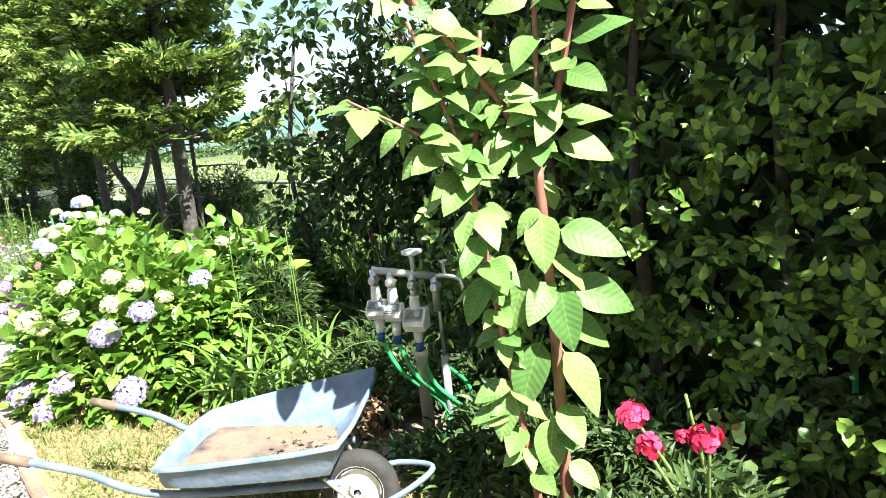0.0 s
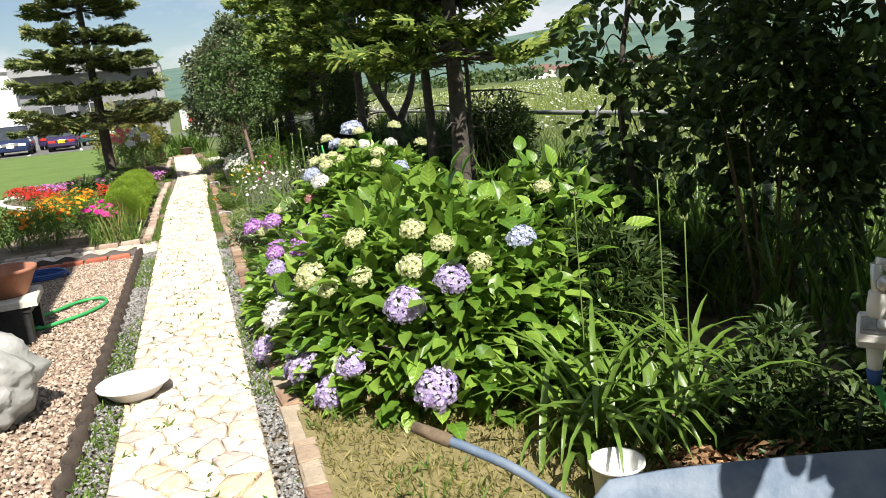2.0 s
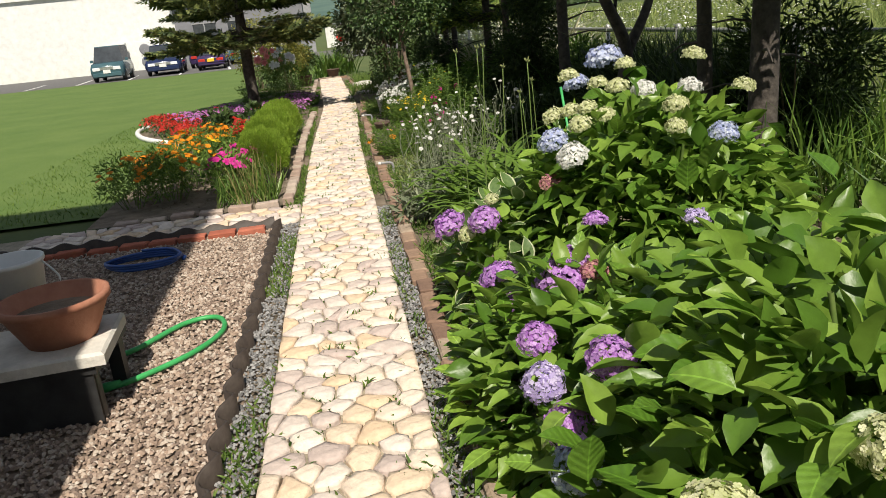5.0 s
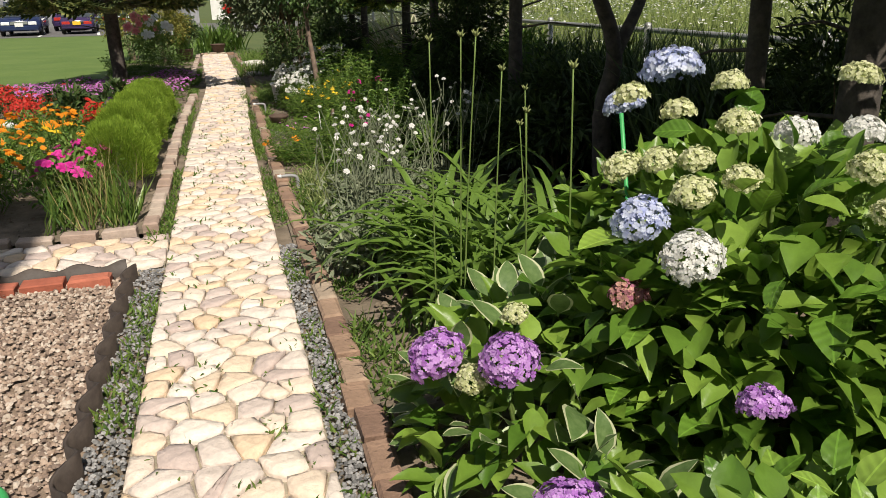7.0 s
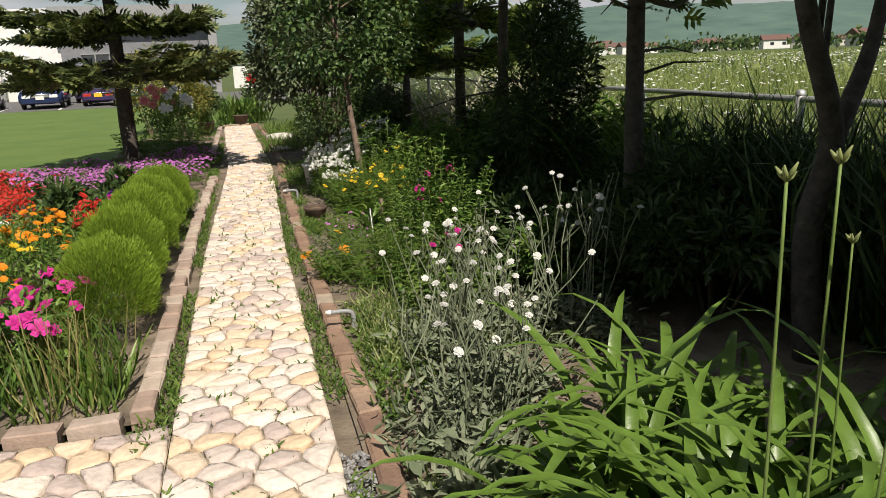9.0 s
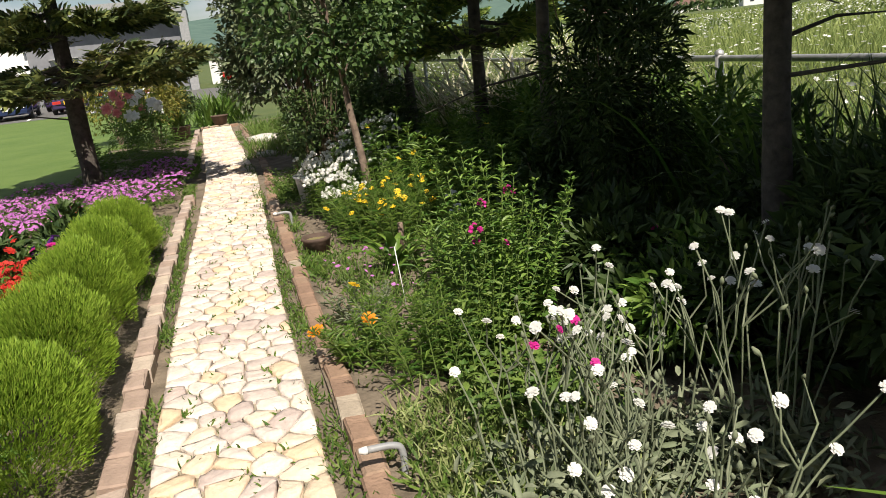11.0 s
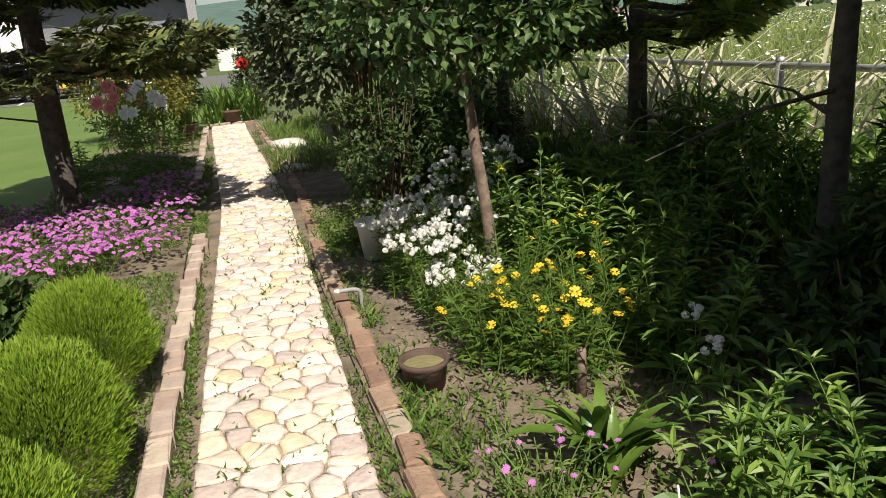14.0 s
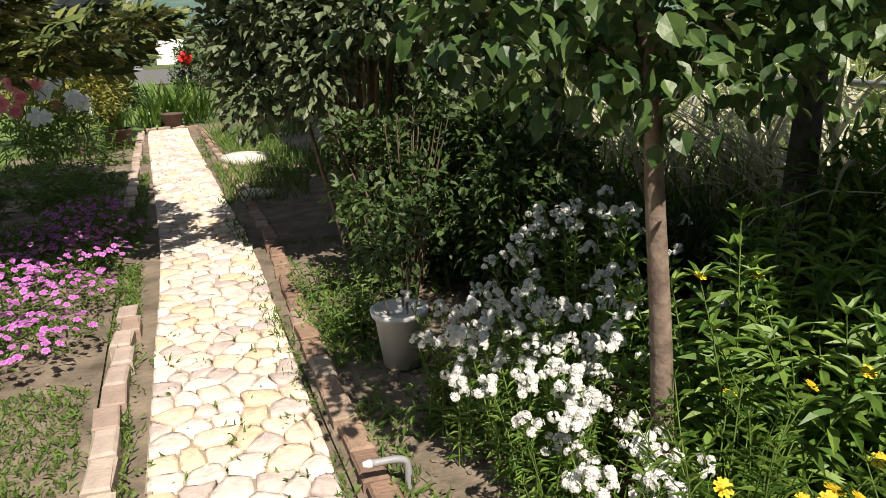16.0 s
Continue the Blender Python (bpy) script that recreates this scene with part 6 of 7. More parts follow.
def pokeweed():
    o = thing("pokeweed", 1.95, 1.0, 0, "tall pokeweed with magenta stem and large drooping leaves", "pokeweed")
    U, W, Z = Vector((.74, -.67, 0)), Vector((-.67, -.74, 0)), Vector((0, 0, 1))

    def at(u, w, z):
        return U * u + W * w + Z * z

    st = [([(0, 0, -.05), (.01, 0, .7), (0, 0, 1.37)], .024, 12, -.5), ([(0, 0, 1.36), (.09, .03, 1.6), (.19, .05, 2.0)], .015, 24, -.3), ([(0, 0, 1.36), (-.13, .03, 1.6), (-.36, .02, 1.92)], .016, 40, -.3),
          ([(0, 0, 1.37), (.02, 0, 1.62), (.04, .03, 2.05)], .011, 24, -.25), ([(-.08, -.02, -.05), (-.15, .0, .6), (-.23, .02, 1.31)], .016, 44, -.5), ([(-.23, .02, 1.3), (-.27, .03, 1.5), (-.38, .05, 1.85)], .01, 40, -.3),
          ([(-.23, .02, 1.3), (-.19, .0, 1.5), (-.15, .0, 1.8)], .01, 24, -.3), ([(-.26, .03, 1.4), (-.4, .08, 1.5), (-.6, .1, 1.62)], .007, 28, -.3), ([(-.36, .02, 1.9), (-.5, 0, 2.02), (-.68, 0, 2.05)], .008, 22, -.3),
          # these four upper branches rise out of view, added to shade tray and taps
          ([(.19, .05, 1.98), (.3, .05, 2.4), (.35, .1, 2.8)], .011, 34, -.2), ([(.04, .03, 2.03), (0, 0, 2.5), (-.1, .05, 2.85)], .009, 34, -.2), ([(-.36, .02, 1.9), (-.45, .05, 2.3), (-.52, .05, 2.7)], .011, 34, -.2), ([(.19, .05, 1.98), (.42, -.1, 2.2), (.6, -.2, 2.5)], .009, 30, -.2)]
    for p, r, n, up in st:
        cv = arc([at(*q) for q in p], 8)
        put("stem", mesh("stem", *tube(cv, [r * (1 - .35 * i / len(cv)) for i in range(len(cv))], 8), "poke_stem", True), o)
        for i in range(n):
            q = cv[int(R.uniform(.3 if p[0][2] < 0 else .1, 1) * (len(cv) - 1))]
            a = R.uniform(0, 6.283)
            put("leaf", POKE[int(R.integers(0, 4))], o, turn(q, at(math.cos(a), math.sin(a) + .25, up + R.uniform(-.35, .5)), 38 * math.cos(a) + R.normal(0, 16)) @ Matrix.Scale(R.uniform(.32, .62), 4))
    # the large leaves that catch the sun
    for q, d, s in (((0, 0, 1.2), (-.05, .6, -.75), .8), ((.03, 0, 1.13), (.85, .25, -.3), .9), ((.04, .02, .95), (.05, .55, -.8), .85), ((.05, -.02, .94), (.9, .1, -.4), .92), ((.02, 0, .72), (.5, .35, -.8), .95), ((-.03, 0, .76), (-.4, .4, -.8), .95),
                    ((-.05, 0, 1.02), (-.4, .35, -.8), .9), ((-.02, 0, .48), (-.15, .4, -.9), .8), ((.05, 0, 1.43), (.85, .2, -.3), .75), ((.05, 0, 1.48), (.9, .1, .12), .7), ((.12, .03, 1.72), (.75, .3, .28), .75), ((.02, -.03, .82), (.8, -.1, -.5), .8),
                    ((-.19, .02, 1.0), (-.5, .3, -.75), .7), ((-.15, .0, .6), (-.3, .4, -.8), .75), ((-.1, 0, 1.5), (-.2, .5, -.7), .7), ((.01, 0, .3), (.5, .3, -.4), .55)):
        put("leaf", POKE[1], o, turn(at(*q), at(*d), 55 * d[0] + R.normal(0, 8)) @ Matrix.Scale(s * .86, 4))
    for q, d in (((-.3, .02, 1.8), (-.3, .4, .35)), ((-.62, -.05, 1.6), (-.6, .2, .1)), ((-.06, .02, 1.5), (-.1, .4, .4)), ((-.4, -.1, 1.5), (-.4, .3, -.2)), ((-.3, -.1, 1.45), (-.15, .4, -.5)), ((-.42, -.1, 1.8), (-.5, .2, .3)), ((.05, 0, 1.7), (.15, .3, .4))):
        P = np.array([at(*q) + at(*d) * (.05 + .16 * t / 30) for t in range(31)]) + R.normal(0, .006, (31, 3))
        V, F = scatter(P, ball_dirs(31), ball_dirs(31), .006, .006, T_FLORET)
        put("raceme", mesh("raceme", V, F, "petal_lime"), o, label="thin pale green flower raceme", kind="stuff")


pokeweed()


def rose():
    o = thing("rose_plant", 1.8, .28, 0, "rose with red double blooms on thin stems", "rose")
    for p, q in (((.05, 0, 0), (-.12, .14, .7)), ((.07, 0, 0), (-.02, -.02, .62)), ((.05, .02, 0), (-.11, .1, .6)), ((.06, 0, 0), (.0, .06, .74))):
        put("stem", mesh("stem", *tube(arc([p, ((p[0] + q[0]) / 2, .02, q[2] * .6), q], 5), .005, 6), "greenstem", True), o)
    for p, r in (((-.13, .13, .7), .042), ((-.11, .1, .62), .036), ((-.03, -.02, .645), .044), ((-.06, .03, .65), .02)):
        n = 46
        d = ball_dirs(n, -.2)
        P = d * r * (.35 + .6 * R.random((n, 1)))
        V, F = scatter(P, np.cross(d, R.normal(0, 1, (n, 3))), d, r * .75, r * .9, T_LEAF)
        put("bloom", mesh("bloom", V, F, "petal_rose", True), o, pose(*p), label="deep pink-red double bloom")
    V, F = leaf_cloud(170, (.16, .16, .34), .045, .032, T_LEAF, 16, .4, -1, .1)
    V[:, 2] = np.maximum(V[:, 2] + .38, .01)
    put("foliage", mesh("foliage", V, F, "shrub_leaf", True), o, kind="stuff")


rose()
# dark leaf green and extra clumps stand in for deep shade below the hedge
for q in ((2.0, 1.5, .2), (2.1, 1.2, .22), (1.95, 1.8, .16), (2.25, 1.45, .26), (2.4, 1.1, .3), (2.3, .85, .24), (1.9, .7, .2), (2.05, .3, .25), (2.1, 2.55, .24), (2.3, 1.75, .2), (2.55, 2.2, .36), (2.2, 2.85, .34), (2.5, 1.8, .3), (2.4, 2.4, .36), (2.6, 1.2, .24), (2.7, 2.7, .5), (2.3, 2.9, .4), (2.2, .6, .25), (2.75, .5, .3)):
    shrub("weed_clump", q[0], q[1], q[2] * .5, (.26, .26, q[2] * .6), 520, .075, .026, "shrub_leaf", "low weeds below the hedge, dark green for its deep shade", "weeds", T_LEAF, 10, .45, -.6, 3, "greenstem", .0, "weeds below the hedge", .005)
shrub("shrub", 3.0, .2, .35, (.5, .7, .4), 1700, .07, .045, "shrub_leaf", "dark rose foliage below the hedge", k=18)
put("garden_stake", mesh("garden_stake", *tube([(0, 0, 0), (.01, .01, .5)], .012, 8), "hose", True), m=pose(2.85, .42, 0), label="thin green garden stake below the hedge", category="stake")


# ---- wheelbarrow ----
def wheelbarrow():
    o = thing("wheelbarrow", 1.2, 2.0, .02, "old blue steel wheelbarrow with a rusty tray", "wheelbarrow")
    A, B, C, D = Vector((-.46, -.127, .38)), Vector((.115, -.535, .40)), Vector((.57, -.063, .48)), Vector((-.088, .304, .39))
    # tray: rear edge A-D towards the handles, front edge B-C above the wheel
    rim = [A, B, C, D]
    c = (A + B + C + D) / 4
    inner = [c + (p - c) * k + Vector((0, 0, -dz)) for p, k, dz in zip(rim, (.95, .86, .56, .93), (.085, .13, .16, .075))]

    def ring(pts, n, z=0.0, grow=0.0):
        out = []
        for i in range(4):
            p, q = pts[i], pts[(i + 1) % 4]
            for k in range(n):
                t = k / n
                s = p + (q - p) * t
                m = c + (s - c) * (1 + grow)
                corner = 1 - .07 * max(0, 1 - 4 * min(t, 1 - t))
                out.append(Vector((c.x + (m.x - c.x) * corner, c.y + (m.y - c.y) * corner, m.z + z)))
        return out

    n = 10
    rings = [ring(rim, n, -.012, .03), ring(rim, n, .006, .028), ring(rim, n, .006, 0.0), [a * .5 + b * .5 + Vector((0, 0, -.02)) for a, b in zip(ring(rim, n), ring(inner, n))], ring(inner, n)]
    V = [v for r in rings for v in r]
    m = 4 * n
    F, idx = [], []
    for r in range(4):
        for k in range(m):
            F.append((r * m + k, r * m + (k + 1) % m, (r + 1) * m + (k + 1) % m, (r + 1) * m + k))
    put("tray", mesh("tray", V, F, "bluepaint", True), o, label="blue painted steel tray with worn rolled rim")
    bt = rings[4]
    cc = sum(bt, Vector()) / m
    V = [v + Vector((0, 0, .004)) for v in bt] + [cc + (v - cc) * .5 + Vector((0, 0, .002)) for v in bt] + [cc]
    F = [(k, (k + 1) % m, m + (k + 1) % m, m + k) for k in range(m)] + [(m + k, m + (k + 1) % m, 2 * m) for k in range(m)]
    put("tray_floor", mesh("tray_floor", V, F, "rust", True), o, label="rusty brown tray bottom")
    tips = [(-.46, .76, .43), (-.87, .33, .44)]
    starts = [(.4, -.08, .2), (.16, -.4, .2)]
    mids = [(-.06, .32, .25), (-.4, -.06, .25)]
    for t, s, q in zip(tips, starts, mids):
        cv = arc([s, q, (q[0] * .5 + t[0] * .5, q[1] * .5 + t[1] * .5, .36), t], 6)
        h = put("handle", mesh("handle", *tube(cv, .015, 10), "bluepaint", True), o)
        a = Vector(cv[-1]) - Vector(cv[-4])
        put("grip", mesh("grip", *tube([Vector(t) - a.normalized() * .12, Vector(t) - a.normalized() * .06, Vector(t) + a.normalized() * .012], [.02, .021, .018], 10), "brownstem", True), h, label="worn brown hand grip")
    for t, x, y in ((0, -.1, .3), (1, -.42, -.03)):
        put("leg", mesh("leg", *tube(arc([(x + .04, y - .03, .25), (x + .02, y - .02, .12), (x + .08, y - .06, 0.0), (x + .2, y - .16, .12)], 5), .013, 8), "bluepaint", True), o)
    wp = Vector((.24, -.4, .155))
    ax = (B - C).normalized()
    rot = Vector((ax.x, ax.y, 0)).to_track_quat("Z", "Y").to_matrix().to_4x4()
    tv, tf = lathe([(.09, -.032), (.12, -.04), (.145, -.028), (.155, 0), (.145, .028), (.12, .04), (.09, .032)], 28)
    tyre = put("tyre", mesh("tyre", tv, tf, "rubber", True), o, Matrix.Translation(wp) @ rot)
    rv, rf = lathe([(.015, -.05), (.03, -.05), (.032, -.02), (.08, -.012), (.1, -.036), (.104, 0), (.1, .036), (.08, .012), (.032, .02), (.03, .05), (.015, .05)], 24)
    put("rim", mesh("rim", rv, rf, "cement", True), tyre, label="pale dusty wheel rim")
    put("axle", mesh("axle", *tube([wp - ax * .11, wp + ax * .11], .009, 8), "steel"), o)
    for s in (-1, 1):
        put("stay", mesh("stay", *tube([wp + ax * .1 * s, Vector((.2, -.28, .25)) + ax * .14 * s], .009, 8), "steel"), o)
    hoop = [wp + ax * .12, wp + ax * .13 + Vector((.12, -.06, 0)), wp + Vector((.26, -.12, .02)), wp - ax * .13 + Vector((.12, -.06, 0)), wp - ax * .12]
    put("front_hoop", mesh("front_hoop", *tube(arc(hoop, 8), .012, 8), "bluepaint", True), o)


wheelbarrow()
n = 420
P = np.stack([R.normal(0, .1, n), R.normal(0, .075, n), rnd(n, 0, .004)], 1)
D = unit(np.stack([R.normal(0, 1, n), R.normal(0, 1, n), R.normal(0, .15, n)], 1))
V, F = scatter(P, D, np.tile([0, 0, 1.0], (n, 1)) + R.normal(0, .06, (n, 3)), rnd(n, .02, .045), rnd(n, .015, .03), T_SMALL)
put("leaf_litter", mesh("leaf_litter", V, F, "rubber"), m=pose(1.33, 1.93, .305, 0, 0, -35), label="wet blackened leaves lying in the wheelbarrow", category="leaf litter", kind="stuff")


# ---- water taps and timers ----
def water_stand():
    o = thing("garden_tap_stand", 2.14, 2.14, 0, "garden water manifold on a post with three white timers", "tap stand")
    put("post", mesh("post", *tube([(-.036, -.02, -.03), (-.036, -.02, .42), (-.036, -.02, .422), (-.036, -.02, .45)], [.03, .03, .036, .036], 12), "post", True), o, label="pale round post")
    put("pipe", mesh("pipe", *tube([(.05, -.095, -.03), (.05, -.095, .42)], .02, 10), "pvc", True), o, label="grey plastic riser pipe")
    put("flexible_pipe", mesh("flexible_pipe", *tube([(.05, -.095, .42), (.05, -.093, .8)], .009, 8), "steel", True), o)
    hd = [(-.183, .1, .87), (.05, -.093, .81)]
    H0, H1 = Vector(hd[0]), Vector(hd[1])
    put("header_pipe", mesh("header_pipe", *tube([H0, H1], .018, 12), "galv", True), o)
    put("riser", mesh("riser", *tube([H0 + (H1 - H0) * .66, H0 + (H1 - H0) * .66 + Vector((0, 0, .1))], .013, 8), "galv", True), o)
    v, f = lathe([(0, .0), (.02, 0), (.05, .012), (.05, .026), (.02, .034), (0, .036)], 16)
    put("knob", mesh("knob", v, f, "whiteplastic", True), o, Matrix.Translation(H0 + (H1 - H0) * .66 + Vector((0, 0, .09))), label="round white cap")
    for t in (.02, .28, .62, .97):
        p = H0 + (H1 - H0) * t
        put("valve", mesh("valve", *tube([p + Vector((0, 0, .0)), p + Vector((0, 0, -.07)), p + Vector((0, 0, -.17))], [.02, .016, .02], 10), "steel", True), o)
        hv, hf = tube([p + Vector((-.035, -.05, -.04)), p + Vector((-.035, -.05, -.04)) + Vector((.04, .01, 0))], .009, 8)
        put("tap_handle", mesh("tap_handle", hv, hf, "steel", True), o)
        v, f = lathe([(0, 0), (.024, .004), (.026, .018), (0, .024)], 12)
        put("tap_wheel", mesh("tap_wheel", v, f, "steel", True), o, Matrix.Translation(p + Vector((-.04, -.055, -.045))) @ pose(0, 0, 0, 60, -30, 0))
    sp = H1 + Vector((.03, -.03, .0))
    put("spout", mesh("spout", *tube(arc([H1, sp, sp + Vector((.05, -.05, -.02)), sp + Vector((.06, -.06, -.07))], 5), .012, 8), "steel", True), o)
    put("tap_wheel", mesh("tap_wheel", *tube([sp + Vector((0, 0, .01)), sp + Vector((0, 0, .06)), sp + Vector((0, 0, .075))], [.008, .008, .022], 10), "steel", True), o)
    for t, z, s in ((.02, .655, .84), (.28, .635, .78), (.62, .59, 1.0)):
        p = H0 + (H1 - H0) * t
        prof = ((.042, .05), (-.012, .055), (-.066, .0), (-.066, -.022), (-.04, -.052), (.042, -.052))
        V, F = [], []
        for xx, k in ((-.056, .86), (-.05, 1.0), (.05, 1.0), (.056, .86)):
            V += [(xx, yy * k, zz * k) for yy, zz in prof]
        for i in range(3):
            F += [(i * 6 + k, i * 6 + (k + 1) % 6, (i + 1) * 6 + (k + 1) % 6, (i + 1) * 6 + k) for k in range(6)]
        F += [tuple(range(5, -1, -1)), tuple(range(18, 24))]
        tm = put("timer", mesh("timer", V, F, "whiteplastic"), o, pose(p.x, p.y, z + .02, 0, 0, -50) @ Matrix.Scale(s, 4), label="white plastic water timer")
        face = pose(0, -.041, .029, 45.5, 0, 0)
        put("panel", mesh("panel", *box(-.044, .044, -.032, .032, 0, .004, .002), "pvc"), tm, face)
        put("display", mesh("display", *box(-.036, .004, -.02, .022, .004, .008, .002), "screen"), tm, face)
        put("dial", mesh("dial", *lathe([(.02, .004), (.02, .012), (.016, .015), (.001, .015)], 16), "galv", True), tm, face @ pose(.023, 0, 0))
        put("neck", mesh("neck", *tube([(p.x, p.y, z + .06), (p.x, p.y, z + .09), (p.x, p.y, z + .13), (p.x, p.y, z + .135)], [.026, .026, .022, .02], 12), "whiteplastic", True), o)
        put("connector", mesh("connector", *tube([(p.x, p.y, z - .03), (p.x, p.y, z - .09), (p.x, p.y, z - .1)], [.024, .02, .016], 10), "whiteplastic", True), o)
        put("coupling", mesh("coupling", *tube([(p.x, p.y, z - .095), (p.x, p.y, z - .14)], [.022, .018], 10), "blueplastic", True), o, label="blue hose coupling")
        e = (.05 + .1 * t, .0 - .1 * t, .05)
        hs = thing("garden_hose", 0, 0, 0, "green garden hose hanging from a water timer", "hose", "green hoses on the stand")
        w = Vector((2.14, 2.14, 0))
        put("tube", mesh("tube", *tube(arc([w + Vector((p.x, p.y, z - .13)), w + Vector((p.x * .8 + .02, p.y * .9 - .06, z - .3)), w + Vector((e[0] - .02, e[1] - .08, .16)), w + Vector((e[0] - .12 + .3 * t, e[1] - .15, .02)), w + Vector((-.3 + .5 * t, -.1, .012))], 8), .011, 8), "hose", True), hs)
    hs = thing("garden_hose", 0, 0, 0, "green garden hose looping beside the post", "hose", "green hoses on the stand")
    put("tube", mesh("tube", *tube(arc([w + Vector((.08, -.06, .35)), w + Vector((.2, -.05, .22)), w + Vector((.2, -.1, .08)), w + Vector((.05, -.15, .03)), w + Vector((-.25, -.05, .06)), w + Vector((-.3, -.12, .012))], 8), .011, 8), "hose", True), hs)


water_stand()


def litter_heap(x, y, r, n, label):
    d = ball_dirs(n, 0)
    P = d * r * (.6 + .4 * R.random((n, 1))) * np.array([1, 1, .85])
    V, F = scatter(P, np.cross(d, R.normal(0, 1, (n, 3))), d + R.normal(0, .4, (n, 3)), rnd(n, .03, .055), rnd(n, .02, .04), T_SMALL)
    put("leaf_heap", mesh("leaf_heap", V, F, "litter"), m=pose(x, y, 0), label=label, category="leaf heap", kind="stuff")


litter_heap(1.95, 2.55, .24, 900, "heap of brown withered flower heads")
litter_heap(1.72, 2.7, .17, 500, "heap of brown withered flower heads")


def pot(name, x, y, z, profile, mat, label, soil=None, cat="flower pot", soil_mat="soil", sides=28):
    o = thing(name, x, y, z, label, cat)
    put("body", mesh("body", *lathe(profile, sides), mat, True), o)
    if soil:
        r, h = soil
        v, f = lathe([(0.001, h + .006), (r * .6, h + .004), (r, h)], 20)
        put("soil", mesh("soil", v, f, soil_mat, True), o, label="dry soil filling")
    return o


b = pot("bucket", 1.40, 2.72, .01, [(0.001, 0), (.07, 0), (.088, .17), (.094, .17), (.094, .18), (.085, .18), (.066, .02), (0.001, .02)], "whiteplastic", "white plastic bucket behind the wheelbarrow", (.07, .05), "bucket")
pot("basin", -.262, 4.83, .004, [(0.001, .004), (.12, .004), (.175, .065), (.19, .068), (.19, .078), (.17, .075), (.115, .018), (0.001, .016)], "whiteplastic", "shallow white plastic basin on the path edge", (.14, .03), "basin", "cement")


# ---- things on the gravel ----
def rubbish_bag(x, y):
    o = thing("rubbish_bag", x, y, -.01, "half-full translucent plastic bag of garden waste", "plastic bag")
    nu, nv = 40, 22
    V, F = [], []
    for j in range(nv + 1):
        t = j / nv
        for i in range(nu):
            a = 6.283 * i / nu
            r = .27 * (math.sin(math.pi * min(1, .14 + .86 * t) ** 1.0) ** .55)
            q = Vector((math.cos(a), math.sin(a), t * 2))
            fold = .05 * noise.noise(q * 2.3) + .05 * (t ** 1.2) * math.sin(7 * a + 5 * noise.noise(q * 1.5)) + .03 * noise.noise(q * 6)
            rr = r + fold
            V.append((rr * math.cos(a) + .08 * t * t, rr * math.sin(a) - .05 * t, .46 * t * (1 + .12 * math.sin(a * 2)) + .012 * noise.noise(q * 5)))
    for j in range(nv):
        for i in range(nu):
            F.append((j * nu + i, j * nu + (i + 1) % nu, (j + 1) * nu + (i + 1) % nu, (j + 1) * nu + i))
    F.append(tuple(nv * nu + i for i in range(nu)))
    F.append(tuple(nu - 1 - i for i in range(nu)))
    put("film", mesh("film", V, F, "bag", True), o)
    n = 900
    d = ball_dirs(n, -.2)
    P = d * np.array([.2, .2, .13]) * R.random((n, 1)) ** .3 + np.array([0, 0, .15])
    V, F = scatter(P, R.normal(0, 1, (n, 3)) * np.array([1, 1, .2]), ball_dirs(n), .09, .012, T_SMALL)
    put("contents", mesh("contents", V, F, "drylblade"), o, kind="stuff")


rubbish_bag(-.98, 4.85)


def plant_stand():
    o = thing("stand", -1.28, 6.5, 0, "low black plastic crate stand on the gravel", "stand")
    for x in (-.28, .22):
        for y in (-.2, .16):
            put("leg", mesh("leg", *box(x, x + .06, y, y + .06, -.02, .25), "blackplastic"), o)
    put("shelf", mesh("shelf", *box(-.3, .3, -.22, .24, .22, .26, .008), "blackplastic"), o)
    put("panel", mesh("panel", *box(-.28, .28, -.21, -.19, .0, .22), "blackplastic"), o)
    s = put("stone_slab", mesh("stone_slab", *box(-.3, .3, -.24, .24, 0, .055, .012), "cement"), m=pose(-1.25, 6.48, .26, 0, 0, 5), label="rough pale cement slab on the stand", category="slab")
    pot("planter", -1.16, 6.5, .315, [(0.001, 0), (.14, 0), (.215, .16), (.225, .16), (.225, .19), (.205, .19), (.135, .02), (0.001, .02)], "terracotta", "empty terracotta-coloured plastic planter bowl", (.19, .12))
    b = pot("bucket", -1.5, 6.95, .315, [(0.001, 0), (.12, 0), (.15, .24), (.158, .24), (.158, .26), (.145, .26), (.115, .01), (0.001, .01)], "whiteplastic", "white plastic bucket with a wire handle", None, "bucket")
    put("handle", mesh("handle", *tube(arc([(.15, 0, .24), (.22, -.02, .14), (.15, -.04, .03)], 8), .005, 6), "whiteplastic", True), b)


plant_stand()
hose_ = thing("garden_hose", -.95, 6.85, 0, "bright green garden hose lying in a loop on gravel", "hose")
put("tube", mesh("tube", *tube(arc([(-.25, -.15, .1), (-.1, .1, .03), (.1, .42, .018), (.27, .45, .018), (.33, .25, .018), (.22, .0, .018), (.0, -.22, .02), (-.12, -.28, .02)], 10), .014, 10), "hose", True), hose_)
put("nozzle", mesh("nozzle", *tube([(-.16, -.3, .025), (-.12, -.28, .025), (-.06, -.25, .025)], [.012, .024, .016], 10), "hose", True), hose_)
hose_ = thing("garden_hose", -1.35, 8.6, 0, "dark blue hose coiled in the shade", "hose")
put("tube", mesh("tube", *tube([(.25 * math.cos(a * .35) * (1 + .1 * math.sin(a)), .17 * math.sin(a * .35), .014 + .0009 * a) for a in range(60)], .011, 8), "blueplastic", True), hose_)

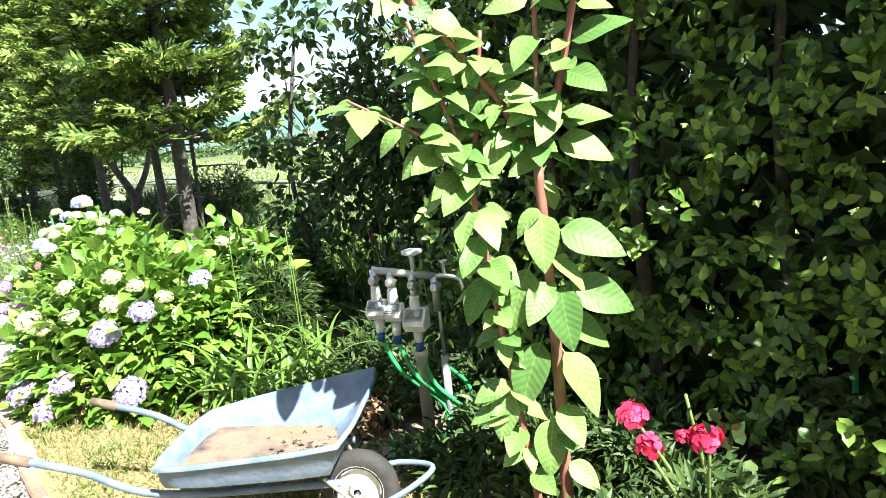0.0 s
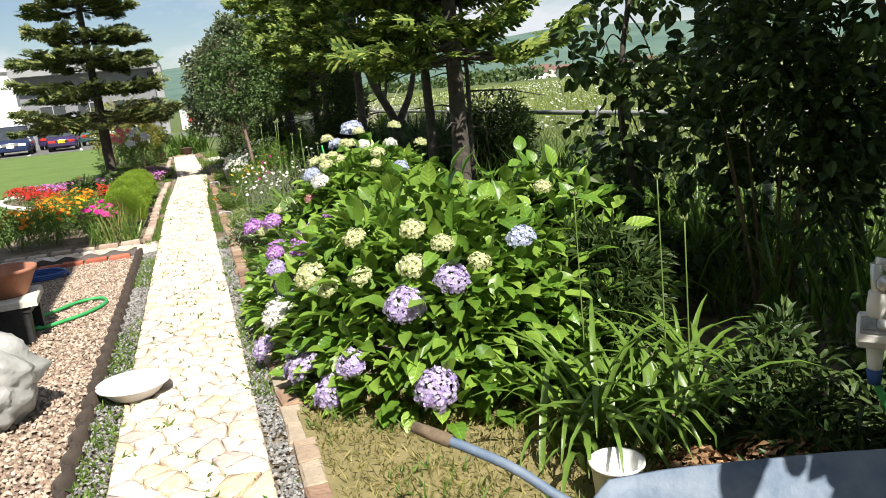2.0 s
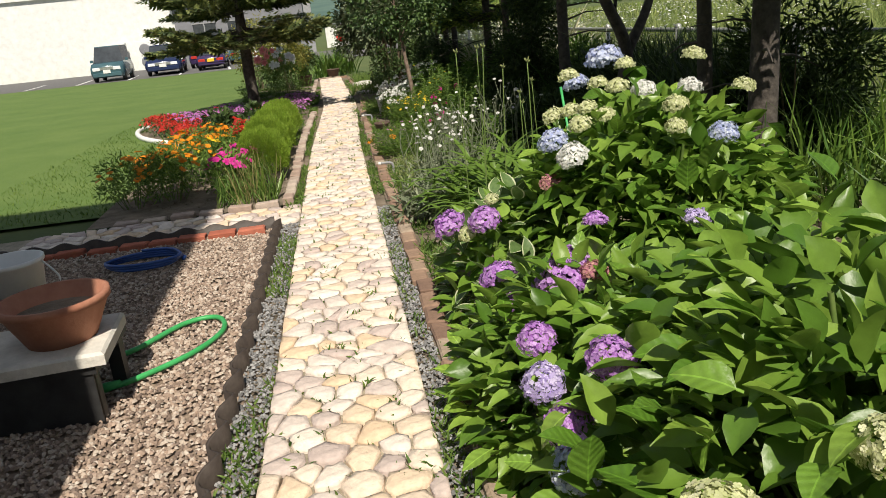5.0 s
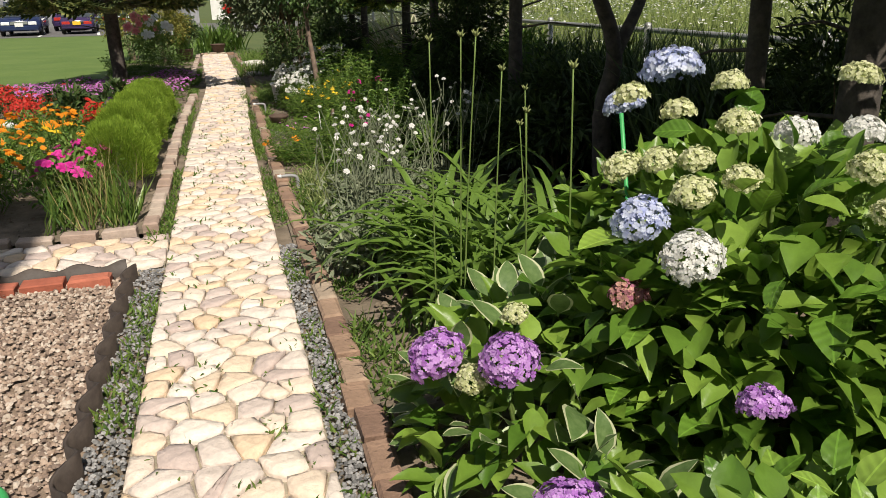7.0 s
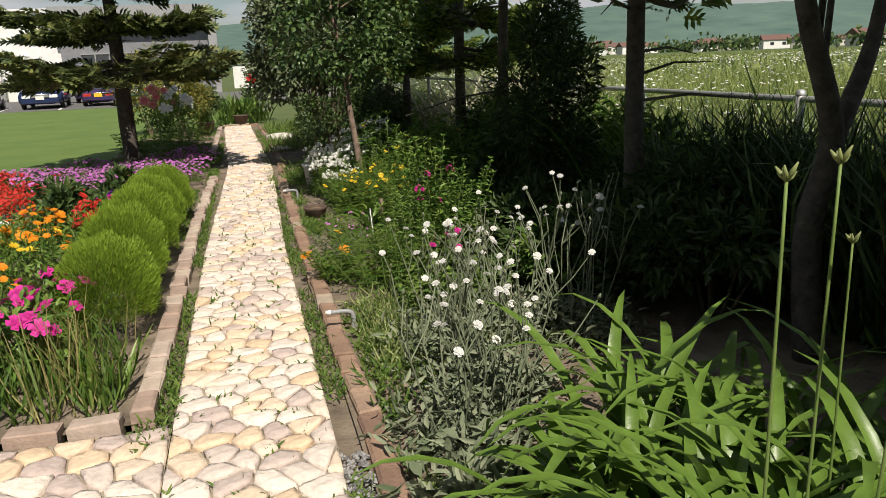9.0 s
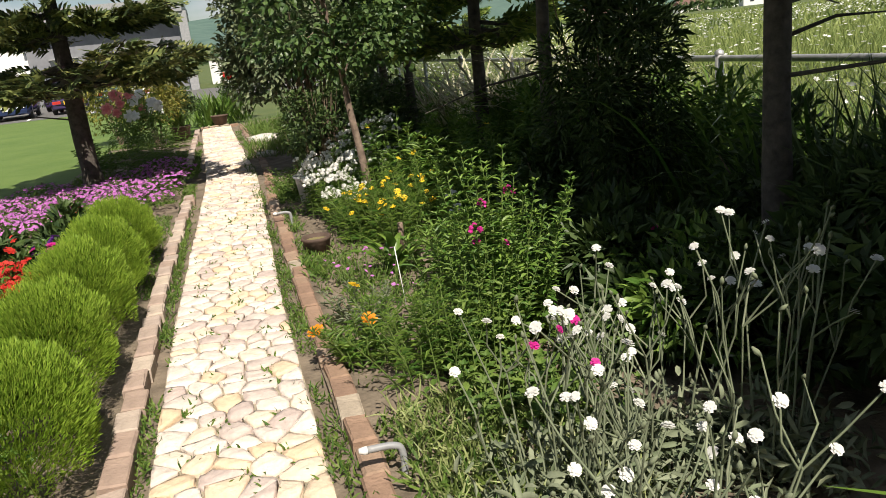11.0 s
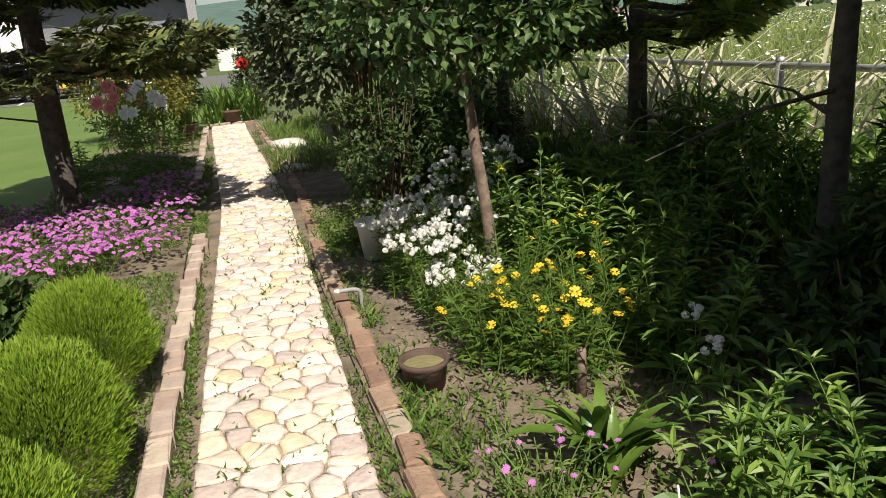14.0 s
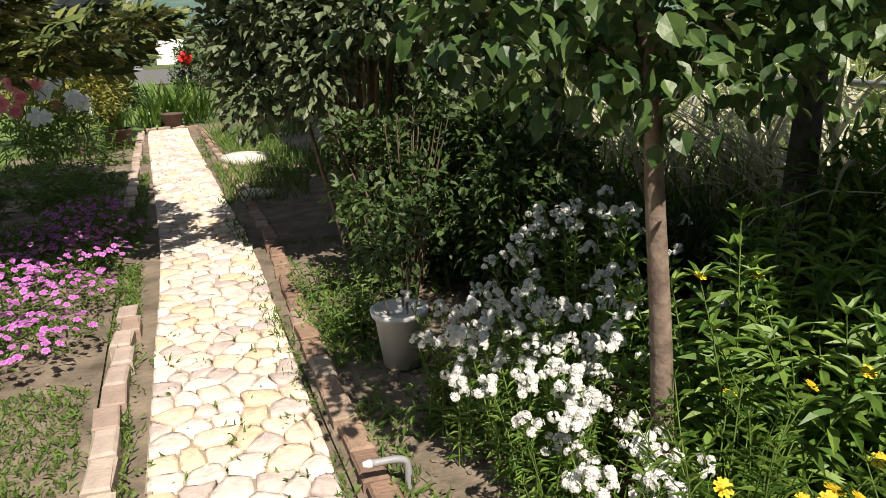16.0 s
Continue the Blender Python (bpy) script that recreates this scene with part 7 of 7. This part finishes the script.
# ---- pots, taps and stones along the path ----
pot("tree_ring_pot", .685, 14.12, -.02, [(.07, .0), (.09, .0), (.104, .1), (.114, .11), (.114, .13), (.1, .13), (.084, .03), (.07, .02)], "redpot", "weathered dark round pot sunk in the bed", (.1, .1), soil_mat="drygrass")
pot("planter", .86, 16.15, 0, [(0.001, 0), (.085, 0), (.115, .24), (.13, .245), (.135, .27), (.12, .27), (.11, .25), (0.001, .24)], "whiteplastic", "tall white plastic planter under the shrub", (.11, .23))
shrub("potted_rose", .88, 16.18, .6, (.24, .24, .28), 420, .05, .03, "shrub_leaf", "small rose growing in the white planter", k=12, stems=5, sr=.006)
for tx, ty in ((.56, 15.2), (.55, 10.85), (.56, 6.15)):
    o = thing("standpipe", tx, ty, -.02, "short grey plastic sprinkler elbow at the brick edge", "pipe", "sprinkler elbows")
    put("elbow", mesh("elbow", *tube(arc([(.03, 0, 0), (.03, 0, .1), (.0, .0, .13), (-.09, .01, .13)], 6), .013, 10), "pvc", True), o)
    put("nozzle", mesh("nozzle", *tube([(-.09, .01, .13), (-.1, .01, .13), (-.12, .012, .132)], [.015, .015, .009], 10), "whiteplastic", True), o)
put("wooden_stake", mesh("wooden_stake", *tube([(0, 0, -.02), (.005, .004, .19), (.005, .004, .2)], [.022, .021, .016], 9), "palebark", True), m=pose(1.26, 13.73, 0), label="short wooden stake in the bed", category="stake")
put("garden_stake", mesh("garden_stake", *tube([(0, 0, -.02), (-.02, .04, .34)], .003, 6), "whiteplastic", True), m=pose(1.0, 12.55, 0), label="thin white plant stake", category="stake")
put("garden_stake", mesh("garden_stake", *tube([(.13, -.04, -.02), (0, 0, 1.06)], .007, 6), "hose", True), m=pose(1.27, 7.14, 0), label="thin green plant stake among hydrangeas", category="stake")
pot("flower_pot", .04, 27.05, .035, [(0.001, 0), (.13, 0), (.19, .2), (.2, .2), (.2, .22), (.18, .22), (.12, .02), (0.001, .02)], "redpot", "brown bowl pot at the end of the path", (.17, .18))
pot("flower_pot", -.74, 24.9, 0, [(0.001, 0), (.16, 0), (.2, .26), (.215, .26), (.215, .28), (.19, .28), (.15, .02), (0.001, .02)], "redpot", "dark brown pot holding a hosta", (.18, .24))
strap_clump("hosta", -.74, 24.9, 40, .42, .11, "blade", "hosta with broad bright green leaves in a pot", "hosta", .1, .7, .25)


def flat_rock(x, y, s, label):
    V, F = lathe([(.001, .0), (.2, .0), (.25, .06), (.22, .1), (.1, .12), (.001, .125)], 14)
    V = [Vector(v) * s + Vector((noise.noise(Vector(v) * 6), noise.noise(Vector(v) * 6 + Vector((3, 0, 0))), 0)) * .06 for v in V]
    put("rock", mesh("rock", V, F, "cement", True), m=pose(x, y, -.02, 0, 0, R.uniform(0, 90)), label=label, category="rock")


flat_rock(.8, 22.5, 1.2, "flat pale stone beside the path")
flat_rock(.7, 20.4, .7, "flat pale stone beside the path")


def lawn_edging():
    cv = arc([(-2.25, 15.05, 0), (-2.75, 15.7, 0), (-3.2, 16.5, 0), (-3.5, 17.4, 0), (-3.55, 18.1, 0), (-3.3, 18.6, 0)], 8)
    put("lawn_edging", mesh("lawn_edging", *tube([p + Vector((0, 0, .0)) for p in cv], .045, 8), "whitepaint", True), label="curved white lawn edging of the flower bed", category="edging", kind="structure")


lawn_edging()


paving()
bricks()
wave_edging()
